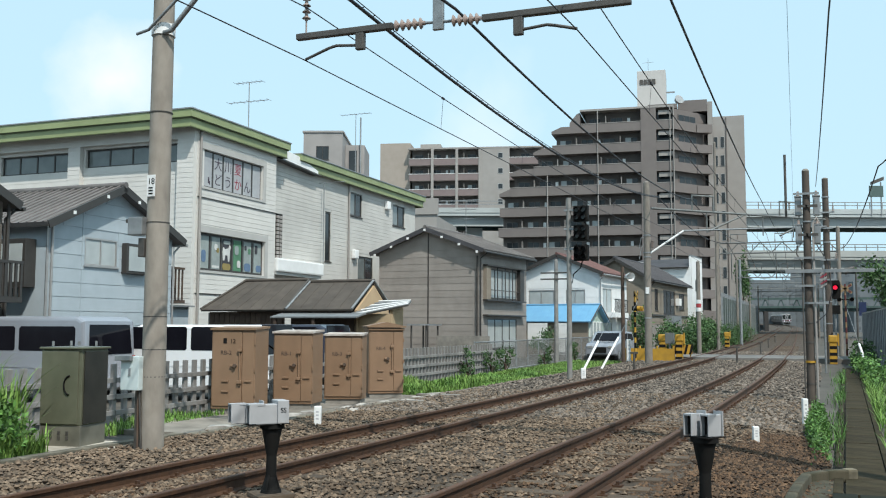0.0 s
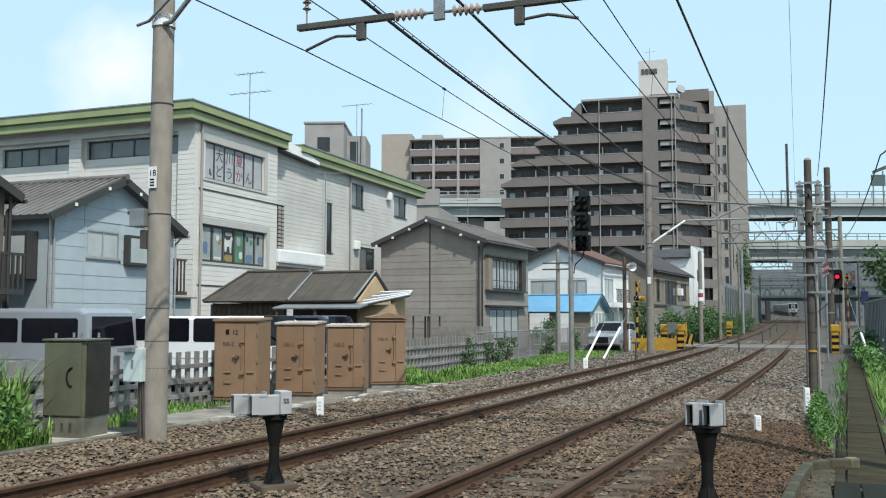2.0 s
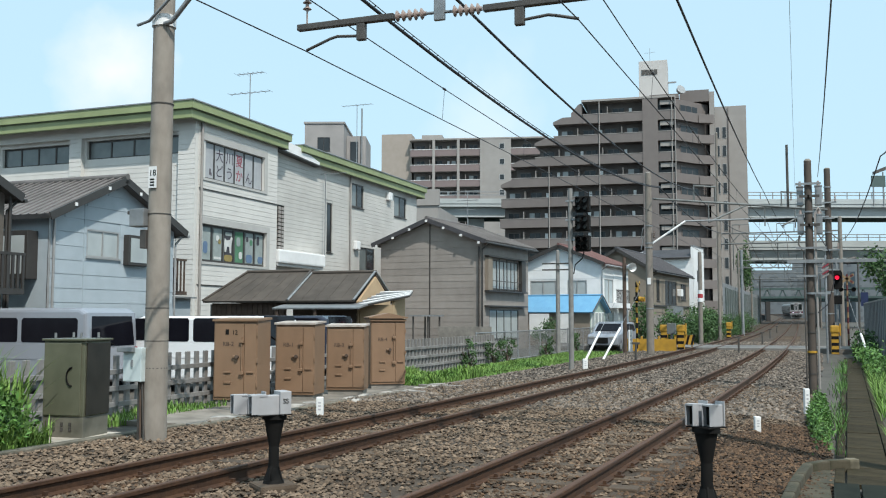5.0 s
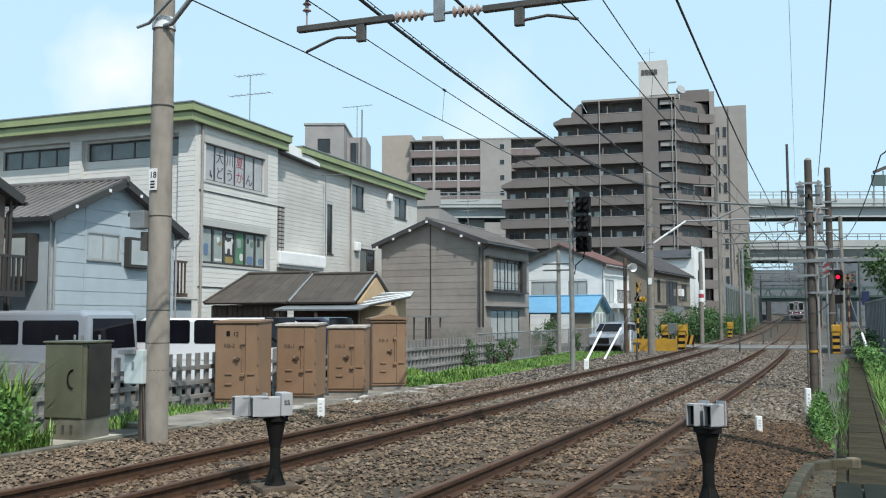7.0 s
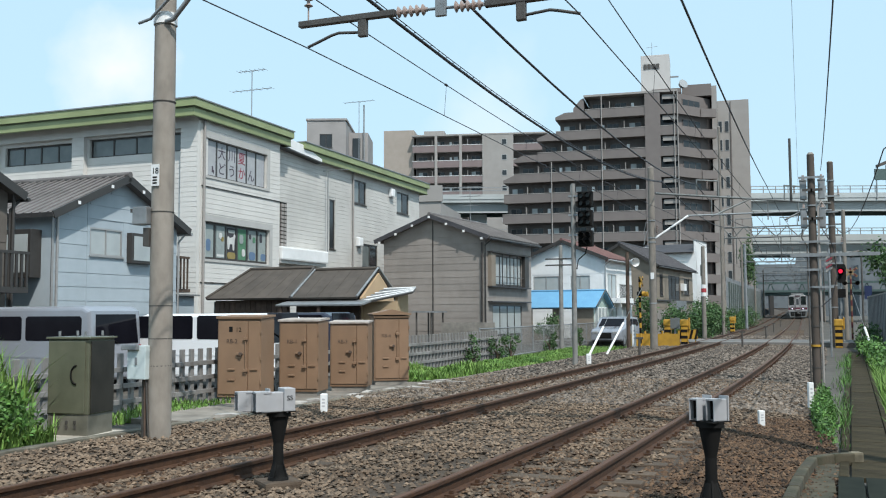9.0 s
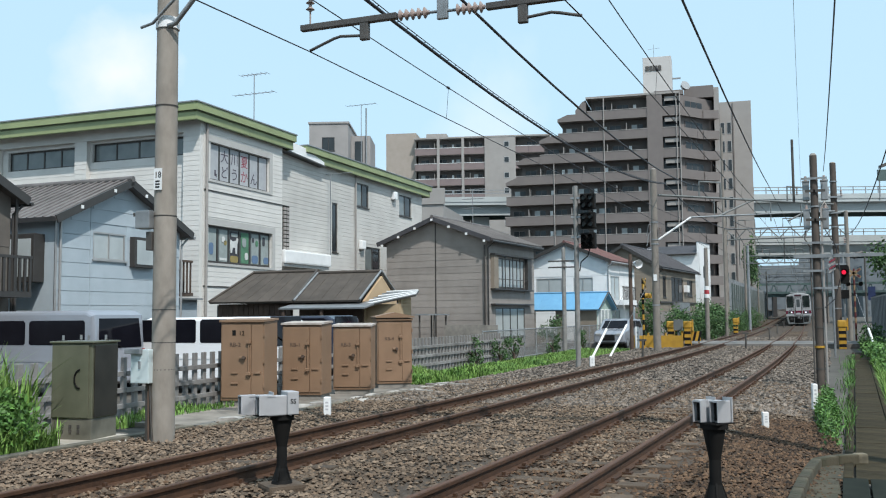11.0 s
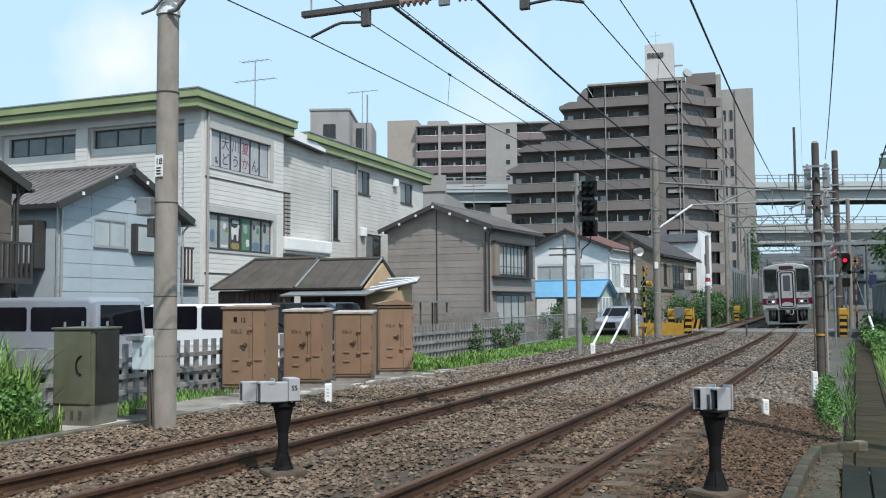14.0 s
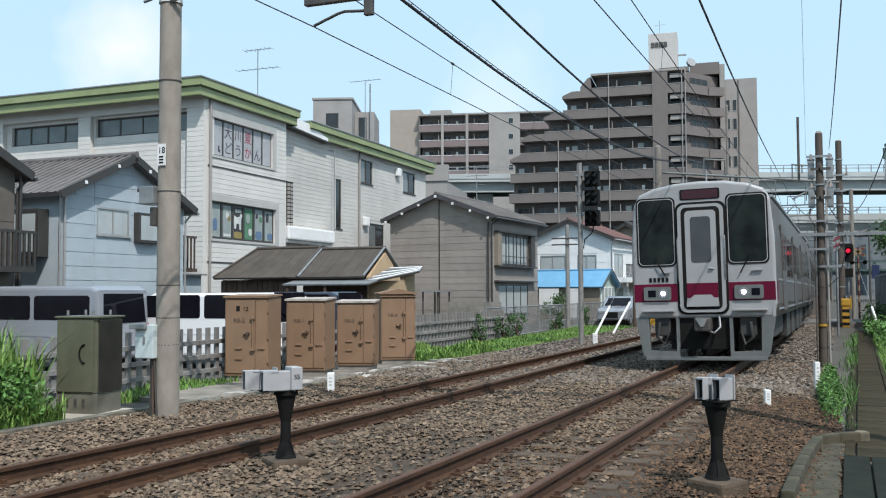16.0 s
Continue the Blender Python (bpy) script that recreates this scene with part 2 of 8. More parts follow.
def tube(bm, p0, p1, r0, r1=None, seg=10, caps=True, mi=0):
    p0, p1 = Vector(p0), Vector(p1)
    r1 = r0 if r1 is None else r1
    d = (p1 - p0).normalized()
    a = d.orthogonal().normalized()
    b = d.cross(a)
    rings = []
    for p, r in ((p0, r0), (p1, r1)):
        rings.append([bm.verts.new(p + r * (math.cos(t) * a + math.sin(t) * b)) for t in (2 * math.pi * i / seg for i in range(seg))])
    for i in range(seg):
        f = bm.faces.new((rings[0][i], rings[0][(i + 1) % seg], rings[1][(i + 1) % seg], rings[1][i]))
        f.smooth, f.material_index = True, mi
    if caps:
        for ring in (rings[0][::-1], rings[1]):
            f = bm.faces.new(ring)
            f.material_index = mi
            for e in f.edges:
                e.smooth = False
    return bm


def pipe(bm, pts, r, seg=8):
    """One unbroken tube along the points."""
    pts = [Vector(p) for p in pts]
    last = None
    for i, p in enumerate(pts):
        d = (pts[min(i + 1, len(pts) - 1)] - pts[max(i - 1, 0)]).normalized()
        ref = Vector((0, 0, 1)) if abs(d.z) < 0.9 else Vector((0, 1, 0))
        a = d.cross(ref).normalized()
        b = d.cross(a)
        ring = [bm.verts.new(p + r * (math.cos(t) * a + math.sin(t) * b)) for t in (2 * math.pi * k / seg for k in range(seg))]
        if last:
            for k in range(seg):
                bm.faces.new((last[k], ring[k], ring[(k + 1) % seg], last[(k + 1) % seg])).smooth = True
        else:
            ends = [bm.faces.new(ring)]
        last = ring
    ends.append(bm.faces.new(last[::-1]))
    for f in ends:
        for e in f.edges:
            e.smooth = False
    bmesh.ops.recalc_face_normals(bm, faces=bm.faces[:])
    return bm


def prism(bm, poly, a, b, mi=0):
    """poly: points (u, z); extruded along local y from a to b."""
    f0 = [bm.verts.new((u, a, z)) for u, z in poly]
    f1 = [bm.verts.new((u, b, z)) for u, z in poly]
    n = len(poly)
    fs = [bm.faces.new(f0), bm.faces.new(f1[::-1])]
    for i in range(n):
        fs.append(bm.faces.new((f0[i], f1[i], f1[(i + 1) % n], f0[(i + 1) % n])))
    for f in fs:
        f.material_index = mi
    bmesh.ops.recalc_face_normals(bm, faces=fs)
    return bm


def quad_slab(bm, a, b, c, d, t):
    """A slab whose top is a, b, c, d and whose thickness is t downwards."""
    top = [Vector(p) for p in (a, b, c, d)]
    nrm = (top[1] - top[0]).cross(top[3] - top[0]).normalized()
    if nrm.z < 0:
        nrm = -nrm
    v = [bm.verts.new(p) for p in top] + [bm.verts.new(p - nrm * t) for p in top]
    fs = [bm.faces.new([v[i] for i in q]) for q in ((0, 1, 2, 3), (7, 6, 5, 4), (0, 4, 5, 1), (1, 5, 6, 2), (2, 6, 7, 3), (3, 7, 4, 0))]
    bmesh.ops.recalc_face_normals(bm, faces=fs)
    return bm


def wall_bm(u0, u1, z0, z1, holes, thick):
    """A wall along local x, outside at y=0, with its openings cut through."""
    us = sorted({u0, u1, *(h[0] for h in holes), *(h[2] for h in holes)})
    zs = sorted({z0, z1, *(h[1] for h in holes), *(h[3] for h in holes)})
    bm = bmesh.new()
    for a, b in zip(us, us[1:]):
        z = None
        for c, d in zip(zs, zs[1:]):
            inside = any(h[0] <= a + 1e-4 and b <= h[2] + 1e-4 and h[1] <= c + 1e-4 and d <= h[3] + 1e-4 for h in holes)
            if inside:
                if z is not None:
                    box(bm, a, 0, z, b, thick, c)
                z = None
            elif z is None:
                z = c
        if z is not None:
            box(bm, a, 0, z, b, thick, zs[-1])
    bmesh.ops.remove_doubles(bm, verts=bm.verts[:], dist=1e-4)
    return bm


def boards(parent, m, u0, u1, z0, z1, pitch, holes, material, depth=0.015, gap=0.011, name="board", cut=None):
    """Courses of siding, each a board of its own, broken at the openings. cut(z) gives the span of a gable at that height."""
    z = z0
    while z < z1 - 0.02:
        top = min(z + pitch, z1)
        a, b = (u0, u1) if cut is None else cut(top)
        spans = [(max(a, u0), min(b, u1))]
        for h in holes:
            if h[1] < top - 0.01 and h[3] > z + 0.01:
                spans = [s for lo, hi in spans for s in ((lo, min(hi, h[0])), (max(lo, h[2]), hi))]
        for lo, hi in spans:
            if hi - lo > 0.04:
                bm = bmesh.new()
                v = [bm.verts.new(c) for c in ((lo, -depth, z), (hi, -depth, z), (hi, 0, z), (lo, 0, z), (lo, -depth * 0.55, top - gap), (hi, -depth * 0.55, top - gap), (hi, 0, top - gap), (lo, 0, top - gap))]
                for q in ((3, 2, 1, 0), (4, 5, 6, 7), (0, 1, 5, 4), (1, 2, 6, 5), (3, 0, 4, 7)):
                    bm.faces.new([v[i] for i in q])
                part(name, bm, material, parent, m=m)
        z = top


def window(parent, m, u0, z0, u1, z1, n=2, frame=None, glass=None, w=0.05, inset=0.05, sill=True, rail=None, glasses=None):
    """A window in a hole: window > frame, each pane, sill."""
    bm = bmesh.new()
    d0, d1 = inset - 0.03, inset + 0.05
    box(bm, u0, d0, z0, u1, d1, z0 + w)
    box(bm, u0, d0, z1 - w, u1, d1, z1)
    step = (u1 - u0) / n
    for i in range(n + 1):
        c = u0 + i * step
        a, b = (c, c + w) if i == 0 else (c - w, c) if i == n else (c - w / 2, c + w / 2)
        box(bm, a, d0 + 0.004, z0 + w, b, d1 - 0.004, z1 - w)
    if rail:
        box(bm, u0 + w, d0 + 0.008, rail - w / 2, u1 - w, d1 - 0.008, rail + w / 2)
    win = part("window", bm, frame or M_FRAME, parent, m=m)
    for i in range(n):
        g = (glasses[i % len(glasses)] if glasses else None) or glass or M_GLASS
        part("pane", B(u0 + i * step + w / 2, inset + 0.005, z0 + w / 2, u0 + (i + 1) * step - w / 2, inset + 0.02, z1 - w / 2), g, win)
    if sill:
        part("sill", B(u0 - 0.05, -0.06, z0 - 0.05, u1 + 0.05, 0.05, z0 - 0.001), frame or M_FRAME, win)
    return win


def facing(x, y, z=0, turn=0):
    """turn 0: outside faces -y, u runs to +x; turn 90: outside faces +x, u runs to +y."""
    return pose(x, y, z, 0, 0, turn)


I4 = Matrix.Identity(4)


# ---- lines of the railway ----
def smooth_table(ys, xs, step=0.5):
    """A smooth curve through the points, as a fine table."""
    slopes = np.gradient(np.array(xs), np.array(ys))
    ty = np.arange(ys[0], ys[-1] + step, step)
    k = np.clip(np.searchsorted(ys, ty, "right") - 1, 0, len(ys) - 2)
    y0, y1 = np.take(ys, k), np.take(ys, k + 1)
    h = y1 - y0
    f = (ty - y0) / h
    x = (2 * f ** 3 - 3 * f ** 2 + 1) * np.take(xs, k) + (f ** 3 - 2 * f ** 2 + f) * h * np.take(slopes, k)
    x += (3 * f ** 2 - 2 * f ** 3) * np.take(xs, k + 1) + (f ** 3 - f ** 2) * h * np.take(slopes, k + 1)
    return ty, x


LINE = smooth_table([-30, -10, 0, 10, 20, 30, 40, 60, 90, 120, 160, 210, 260, 330, 480, 640],
                    [-5.39, -3.76, -3.06, -2.46, -2.00, -1.62, -1.35, -1.05, -0.87, -0.76, -0.62, -0.50, -0.55, -2.6, -14.0, -34.0])
SPACING = 3.42


def near_x(y):
    return np.interp(y, *LINE)


def far_x(y):
    return near_x(y) - SPACING


def rise(y):
    """The line climbs gently beyond the crossing."""
    if y < 90:
        return 0.0
    return 0.00013 * (y - 90) ** 2 if y < 130 else 0.208 + 0.0104 * (y - 130)


# ---- ground and tracks ----
def make_ground():
    bm = bmesh.new()
    xs = [-2500, -600, -150, -60, -30, -14, -9, 0.3, 2.5, 8, 30, 150, 600, 2500]
    ys = [-600, -60, -10, 0, 8, 16, 30, 60, 120, 250, 600, 3000]
    grid = [[bm.verts.new((x, y, -0.10)) for y in ys] for x in xs]
    for i in range(len(xs) - 1):
        for j in range(len(ys) - 1):
            bm.faces.new((grid[i][j], grid[i + 1][j], grid[i + 1][j + 1], grid[i][j + 1]))
    tagged(part("ground", bm, M_SOIL), "grey-brown packed earth and tarmac around the railway", "ground", kind="structure")


def strip(name, y0, y1, step, left, right, z, thick, material, label, category, bumpy=0.0, cross=2, shape=None):
    """A sheet that follows the line, from left to right of it."""
    bm = bmesh.new()
    rows, y = [], y0
    while y <= y1 + 1e-6:
        row = []
        for i in range(cross + 1):
            f = i / cross
            x = near_x(y) + left + (right - left) * f
            dz = bumpy * noise.noise((x * 1.7, y * 1.7, 3.1)) if bumpy else 0
            row.append(bm.verts.new((x, y, z + dz + rise(y) + (shape(f) if shape else 0))))
        rows.append(row)
        y += step
    for a, b in zip(rows, rows[1:]):
        for i in range(cross):
            bm.faces.new((a[i], a[i + 1], b[i + 1], b[i]))
    if thick:
        bmesh.ops.solidify(bm, geom=bm.faces[:], thickness=thick)
    return tagged(part(name, bm, material), label, category, kind="structure")


def bed_shape(f):
    return -0.12 * max(0.0, (0.07 - f) / 0.07) - 0.12 * max(0.0, (f - 0.88) / 0.12)


RAIL = [(-0.065, 0), (0.065, 0), (0.065, 0.012), (0.012, 0.03), (0.012, 0.105), (0.035, 0.118), (0.035, 0.148), (0.026, 0.155), (-0.026, 0.155), (-0.035, 0.148), (-0.035, 0.118), (-0.012, 0.105), (-0.012, 0.03), (-0.065, 0.012)]


def rail_bm(line, offset, y0, y1):
    bm = bmesh.new()
    last, y = None, y0
    while y <= y1:
        ring = [bm.verts.new((line(y) + offset + u, y, z + 0.005 + rise(y))) for u, z in RAIL]
        if last:
            for i in range(len(RAIL)):
                j = (i + 1) % len(RAIL)
                f = bm.faces.new((last[i], last[j], ring[j], ring[i]))
                f.material_index = 1 if i == 7 else 0
        last = ring
        y += 2.0 if y < 120 else 8.0
    return bm


def make_track(line, y_end, label):
    t = thing("railway_track", I4, label, "railway track", "double track", "structure")
    for side in (-0.566, 0.566):
        part("rail", rail_bm(line, side, -8, y_end), [M_RAILSIDE, M_RAILTOP], t, "rusty steel rail with a worn bright head")
    data = bpy.data.meshes.new("sleeper")
    bm = B(-1.0, -0.11, -0.16, 1.0, 0.11, 0.0, bevel=0.015)
    bm.to_mesh(data)
    bm.free()
    data.materials.append(M_SLEEPER)
    rnd = random.Random(4)
    y = -7.44
    while y < 90:
        ob = link("sleeper", data, t)
        ob.matrix_basis = pose(line(y), y, 0.017 + rnd.uniform(-0.014, 0.008), 0, 0, rnd.uniform(-1.0, 1.0))
        y += 0.62
    bm = bmesh.new()
    y = -7.44
    while y < 60:
        for side in (-0.566, 0.566):
            for k in (-1, 1):
                c = line(y) + side + k * 0.10
                box(bm, c - 0.05, y - 0.06, 0.0, c + 0.05, y + 0.06, 0.035)
                box(bm, c - 0.018, y - 0.02, 0.03, c + 0.018, y + 0.02, 0.07)
        y += 0.62
    tagged(part("rail_clip", bm, M_RAILSIDE, t, "rusted rail clips on the sleepers"), kind="stuff")


def stones(name, count, region, size, material, label, seed):
    """Loose crushed stones, each a small crooked lump."""
    rng = np.random.default_rng(seed)
    base = np.array([(0, 0, 1), (0.9, 0, 0.2), (0.2, 0.85, 0.15), (-0.8, 0.3, 0.25), (-0.3, -0.85, 0.1), (0.5, -0.6, -0.3), (0, 0.1, -0.8)])
    faces = np.array([(0, 1, 2), (0, 2, 3), (0, 3, 4), (0, 4, 5), (0, 5, 1), (6, 2, 1), (6, 3, 2), (6, 4, 3), (6, 5, 4), (6, 1, 5)])
    pts = region(rng, count)
    n = len(pts)
    s = rng.uniform(0.55, 1.25, (n, 1, 1)) * size
    shape = base[None] * (1 + rng.uniform(-0.3, 0.3, (n, 7, 3))) * s * np.array([1, 0.85, 0.62])
    a = rng.uniform(0, 6.283, n)
    c, d = np.cos(a), np.sin(a)
    x = shape[..., 0] * c[:, None] - shape[..., 1] * d[:, None]
    y = shape[..., 0] * d[:, None] + shape[..., 1] * c[:, None]
    v = np.stack([x, y, shape[..., 2]], -1) + pts[:, None, :]
    f = faces[None] + 7 * np.arange(n)[:, None, None]
    mesh = bpy.data.meshes.new(name)
    mesh.from_pydata(v.reshape(-1, 3).tolist(), [], f.reshape(-1, 3).tolist())
    mesh.materials.append(material)
    return tagged(link(name, mesh), label, "ballast", kind="stuff")


def ballast_region(y0, y1, left=-7.0, right=2.2):
    def region(rng, count):
        y = y0 + (y1 - y0) * rng.random(count) ** 1.5
        off = rng.uniform(left, right, count)
        line = near_x(y)
        z = np.full(count, 0.0)
        for c in (0.0, -SPACING):
            for side in (-0.566, 0.566):
                d = np.abs(off - c - side)
                z = np.where(d < 0.13, -0.06, z)
        z = z + rng.uniform(-0.012, 0.022, count)
        f = (off - left) / (right - left)
        z = z - 0.10 * np.clip((f - 0.88) / 0.12, 0, 1) - 0.10 * np.clip((0.07 - f) / 0.07, 0, 1)
        keep = (off < 0.85) | (y < 3.6) | (y > 12.5 + off * 1.2 + rng.normal(0, 0.5, count))
        keep &= ~((np.abs(off) < 1.3) & (y < 10.5) & (rng.random(count) < 0.65))
        return np.stack([line + off, y, z], -1)[keep]
    return region


def wire(bm, pts, r, sag=0.0, n=14):
    way = [Vector(pts[0])]
    for a, b in zip(pts, pts[1:]):
        a, b = Vector(a), Vector(b)
        for i in range(1, n + 1):
            f = i / n
            way.append(a.lerp(b, f) - Vector((0, 0, sag * 4 * f * (1 - f))))
    return pipe(bm, way, r, 5)


make_ground()
# unseen plain walls, added behind and beside the viewer to cut sky reflections
M_PLAIN = mat("plain_wall", (0.30, 0.28, 0.26), (0.25, 0.235, 0.22), 1, 0.9, stain=0.2, stain_scale=0.3)
tagged(part("unseen_wall_south", B(-40, -32, -0.1, 18, -31.6, 9), M_PLAIN), "unseen plain grey wall added behind the viewer against sky reflections", "wall", kind="structure")
tagged(part("unseen_wall_east", B(14, -31, -0.1, 14.4, 16, 7.5), M_PLAIN), "unseen plain grey wall added beyond the path against sky reflections", "wall", kind="structure")
strip("ballast_bed", -8, 600, 1.0, -7.0, 2.2, -0.005, 0, M_BALLAST, "brown-grey crushed stone ballast bed under both tracks", "ballast bed", 0.03, 24, bed_shape)
make_track(near_x, 600, "single railway track with rusty rails on timber sleepers")
make_track(far_x, 600, "railway track with rusty rails further from the path")
stones("ballast_stones", 64000, ballast_region(3.5, 24), 0.037, M_STONE, "loose grey and brown crushed ballast stones", 1)
stones("ballast_stones", 22000, ballast_region(3.6, -7.8), 0.037, M_STONE, "loose grey and brown crushed ballast stones", 5)
stones("ballast_stones", 30000, ballast_region(17, 70), 0.058, M_GREYSTONE, "loose grey crushed ballast stones", 2)


# ---- buildings ----
def white_building():
    t = thing("school_building", pose(0, 0, 0), "three-storey white sided building with a green roof fascia", "building")
    x, y0, y1 = -22.7, 31.5, 37.6
    # side towards the line
    m = facing(x, y0, 0, 90)
    holes = [(0.45, 7.4, 4.95, 8.95), (0.35, 3.95, 5.2, 5.5), (1.0, 0.8, 4.5, 2.2)]
    part("wall", wall_bm(0, y1 - y0, -0.1, 9.9, holes, 0.25), M_WHITE, t, m=m)
    boards(t, m, 0, y1 - y0, 0.1, 9.75, 0.205, [(h[0] - 0.25, h[1] - 0.12, h[2] + 0.25, h[3] + 0.3) for h in holes], M_WHITE)
    for h in holes[:2]:
        bm = bmesh.new()
        box(bm, h[0] - 0.24, -0.05, h[3] + 0.004, h[2] + 0.24, 0.02, h[3] + 0.28)
        box(bm, h[0] - 0.24, -0.05, h[1] - 0.11, h[2] + 0.24, 0.02, h[1] - 0.004)
        box(bm, h[2] + 0.004, -0.05, h[1] - 0.004, h[2] + 0.24, 0.02, h[3] + 0.004)
        part("window_surround", bm, M_SOFFIT, t, m=m)
        window(t, m, *h, n=6, w=0.09, inset=0.14, sill=False, glasses=[M_DIMGLASS])
    window(t, m, *holes[2], n=3, w=0.07)
    # front
    m2 = facing(-48, y0, 0, 0)
    w = 48 + x
    holes2 = [(14.8, 8.3, 18.7, 9.15), (19.55, 8.4, 24.3, 9.2), (4.0, 8.3, 9.0, 9.1)]
    part("wall", wall_bm(0, w, -0.1, 9.9, holes2, 0.25), M_WHITE, t, m=m2)
    boards(t, m2, 0, w, 0.1, 9.75, 0.205, [(h[0] - 0.05, h[1] - 0.05, h[2] + 0.05, h[3] + 0.05) for h in holes2], M_WHITE)
    for h in holes2:
        window(t, m2, *h, n=4, w=0.07, inset=0.16, sill=False, glass=M_DIMGLASS)
    for a, b in ((9.3, 10.1), (13.7, 14.5), (18.8, 19.45), (24.45, 25.28)):
        part("pilaster", B(a, -0.22, -0.1, b, -0.02, 9.5), M_WHITE, t, m=m2)
        boards(t, pose(0, -0.22, 0) @ m2, a, b, 0.1, 9.3, 0.205, [], M_WHITE)
    part("lintel", B(0, -0.24, 9.30, w, -0.02, 9.86), M_WHITE, t, m=m2)
    part("wall", B(-48, 31.8, -0.1, -47.7, 55.8, 9.9), M_WHITE, t)
    part("wall", B(-47.6, 55.5, -0.1, x - 0.8, 55.8, 9.9), M_WHITE, t)
    # wing behind, set back a little
    xw = x - 0.5
    mw = facing(xw, y1, 0, 90)
    hw = [(8.75, 7.86, 10.3, 9.2), (14.65, 7.9, 16.5, 9.22), (9.85, 4.3, 11.85, 5.66), (5.88, 5.1, 6.5, 7.75), (14.6, 3.6, 16.6, 5.4)]
    part("wall", wall_bm(0, 18.25, -0.1, 9.9, hw, 0.25), M_WHITE2, t, m=mw)
    boards(t, mw, 0, 18.25, 0.1, 9.75, 0.205, [(h[0] - 0.04, h[1] - 0.04, h[2] + 0.04, h[3] + 0.04) for h in hw], M_WHITE2)
    for h in hw:
        window(t, mw, *h, n=2 if h[2] - h[0] > 1 else 1, w=0.08, inset=0.06, glasses=[M_DIMGLASS, M_GLASS] if h[2] - h[0] > 1 else [M_GLASS])
    # roofs: a deep green edge in two steps
    for (a0, b0, a1, b1), top in (((-48.5, 30.55, -22.36, 38.35), 10.38), ((-47.6, 40.1, -22.75, 56.6), 10.24)):
        part("eaves_soffit", B(a0 + 0.3, b0 + 0.3, top - 0.46, a1 - 0.22, b1 - 0.3, top - 0.40), M_SOFFIT, t)
        bm = bmesh.new()
        box(bm, a0, b0, top - 0.36, a1, b1, top - 0.05, 0)
        box(bm, a0 - 0.04, b0 - 0.04, top - 0.05, a1 + 0.04, b1 + 0.04, top, 2)
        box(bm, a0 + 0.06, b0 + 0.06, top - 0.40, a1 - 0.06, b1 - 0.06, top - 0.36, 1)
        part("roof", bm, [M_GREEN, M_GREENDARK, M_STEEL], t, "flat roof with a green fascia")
        for c in ((a0 + 0.12, b0 + 0.12, a1 - 0.12, b0 + 0.18), (a1 - 0.18, b0 + 0.181, a1 - 0.12, b1 - 0.181), (a0 + 0.12, b1 - 0.18, a1 - 0.12, b1 - 0.12)):
            part("lower_fascia", B(c[0], c[1], top - 0.72, c[2], c[3], top - 0.40), M_GREEN, t)
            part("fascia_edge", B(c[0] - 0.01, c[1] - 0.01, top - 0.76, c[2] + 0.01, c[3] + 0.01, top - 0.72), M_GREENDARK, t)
    across = Matrix(((0, -1, 0, 0), (1, 0, 0, 0), (0, 0, 1, 0), (0, 0, 0, 1)))
    part("roof_return", prism(bmesh.new(), [(37.7, 10.2), (40.05, 10.05), (42.0, 9.62), (42.0, 9.45), (37.7, 9.7)], 22.85, 26.0), M_WHITEPAINT, t, "white sloped roof return", m=across)
    part("return_edge", prism(bmesh.new(), [(37.7, 9.70), (42.05, 9.45), (42.05, 9.39), (37.7, 9.62)], 22.80, 26.0), M_FRAME, t, m=across)


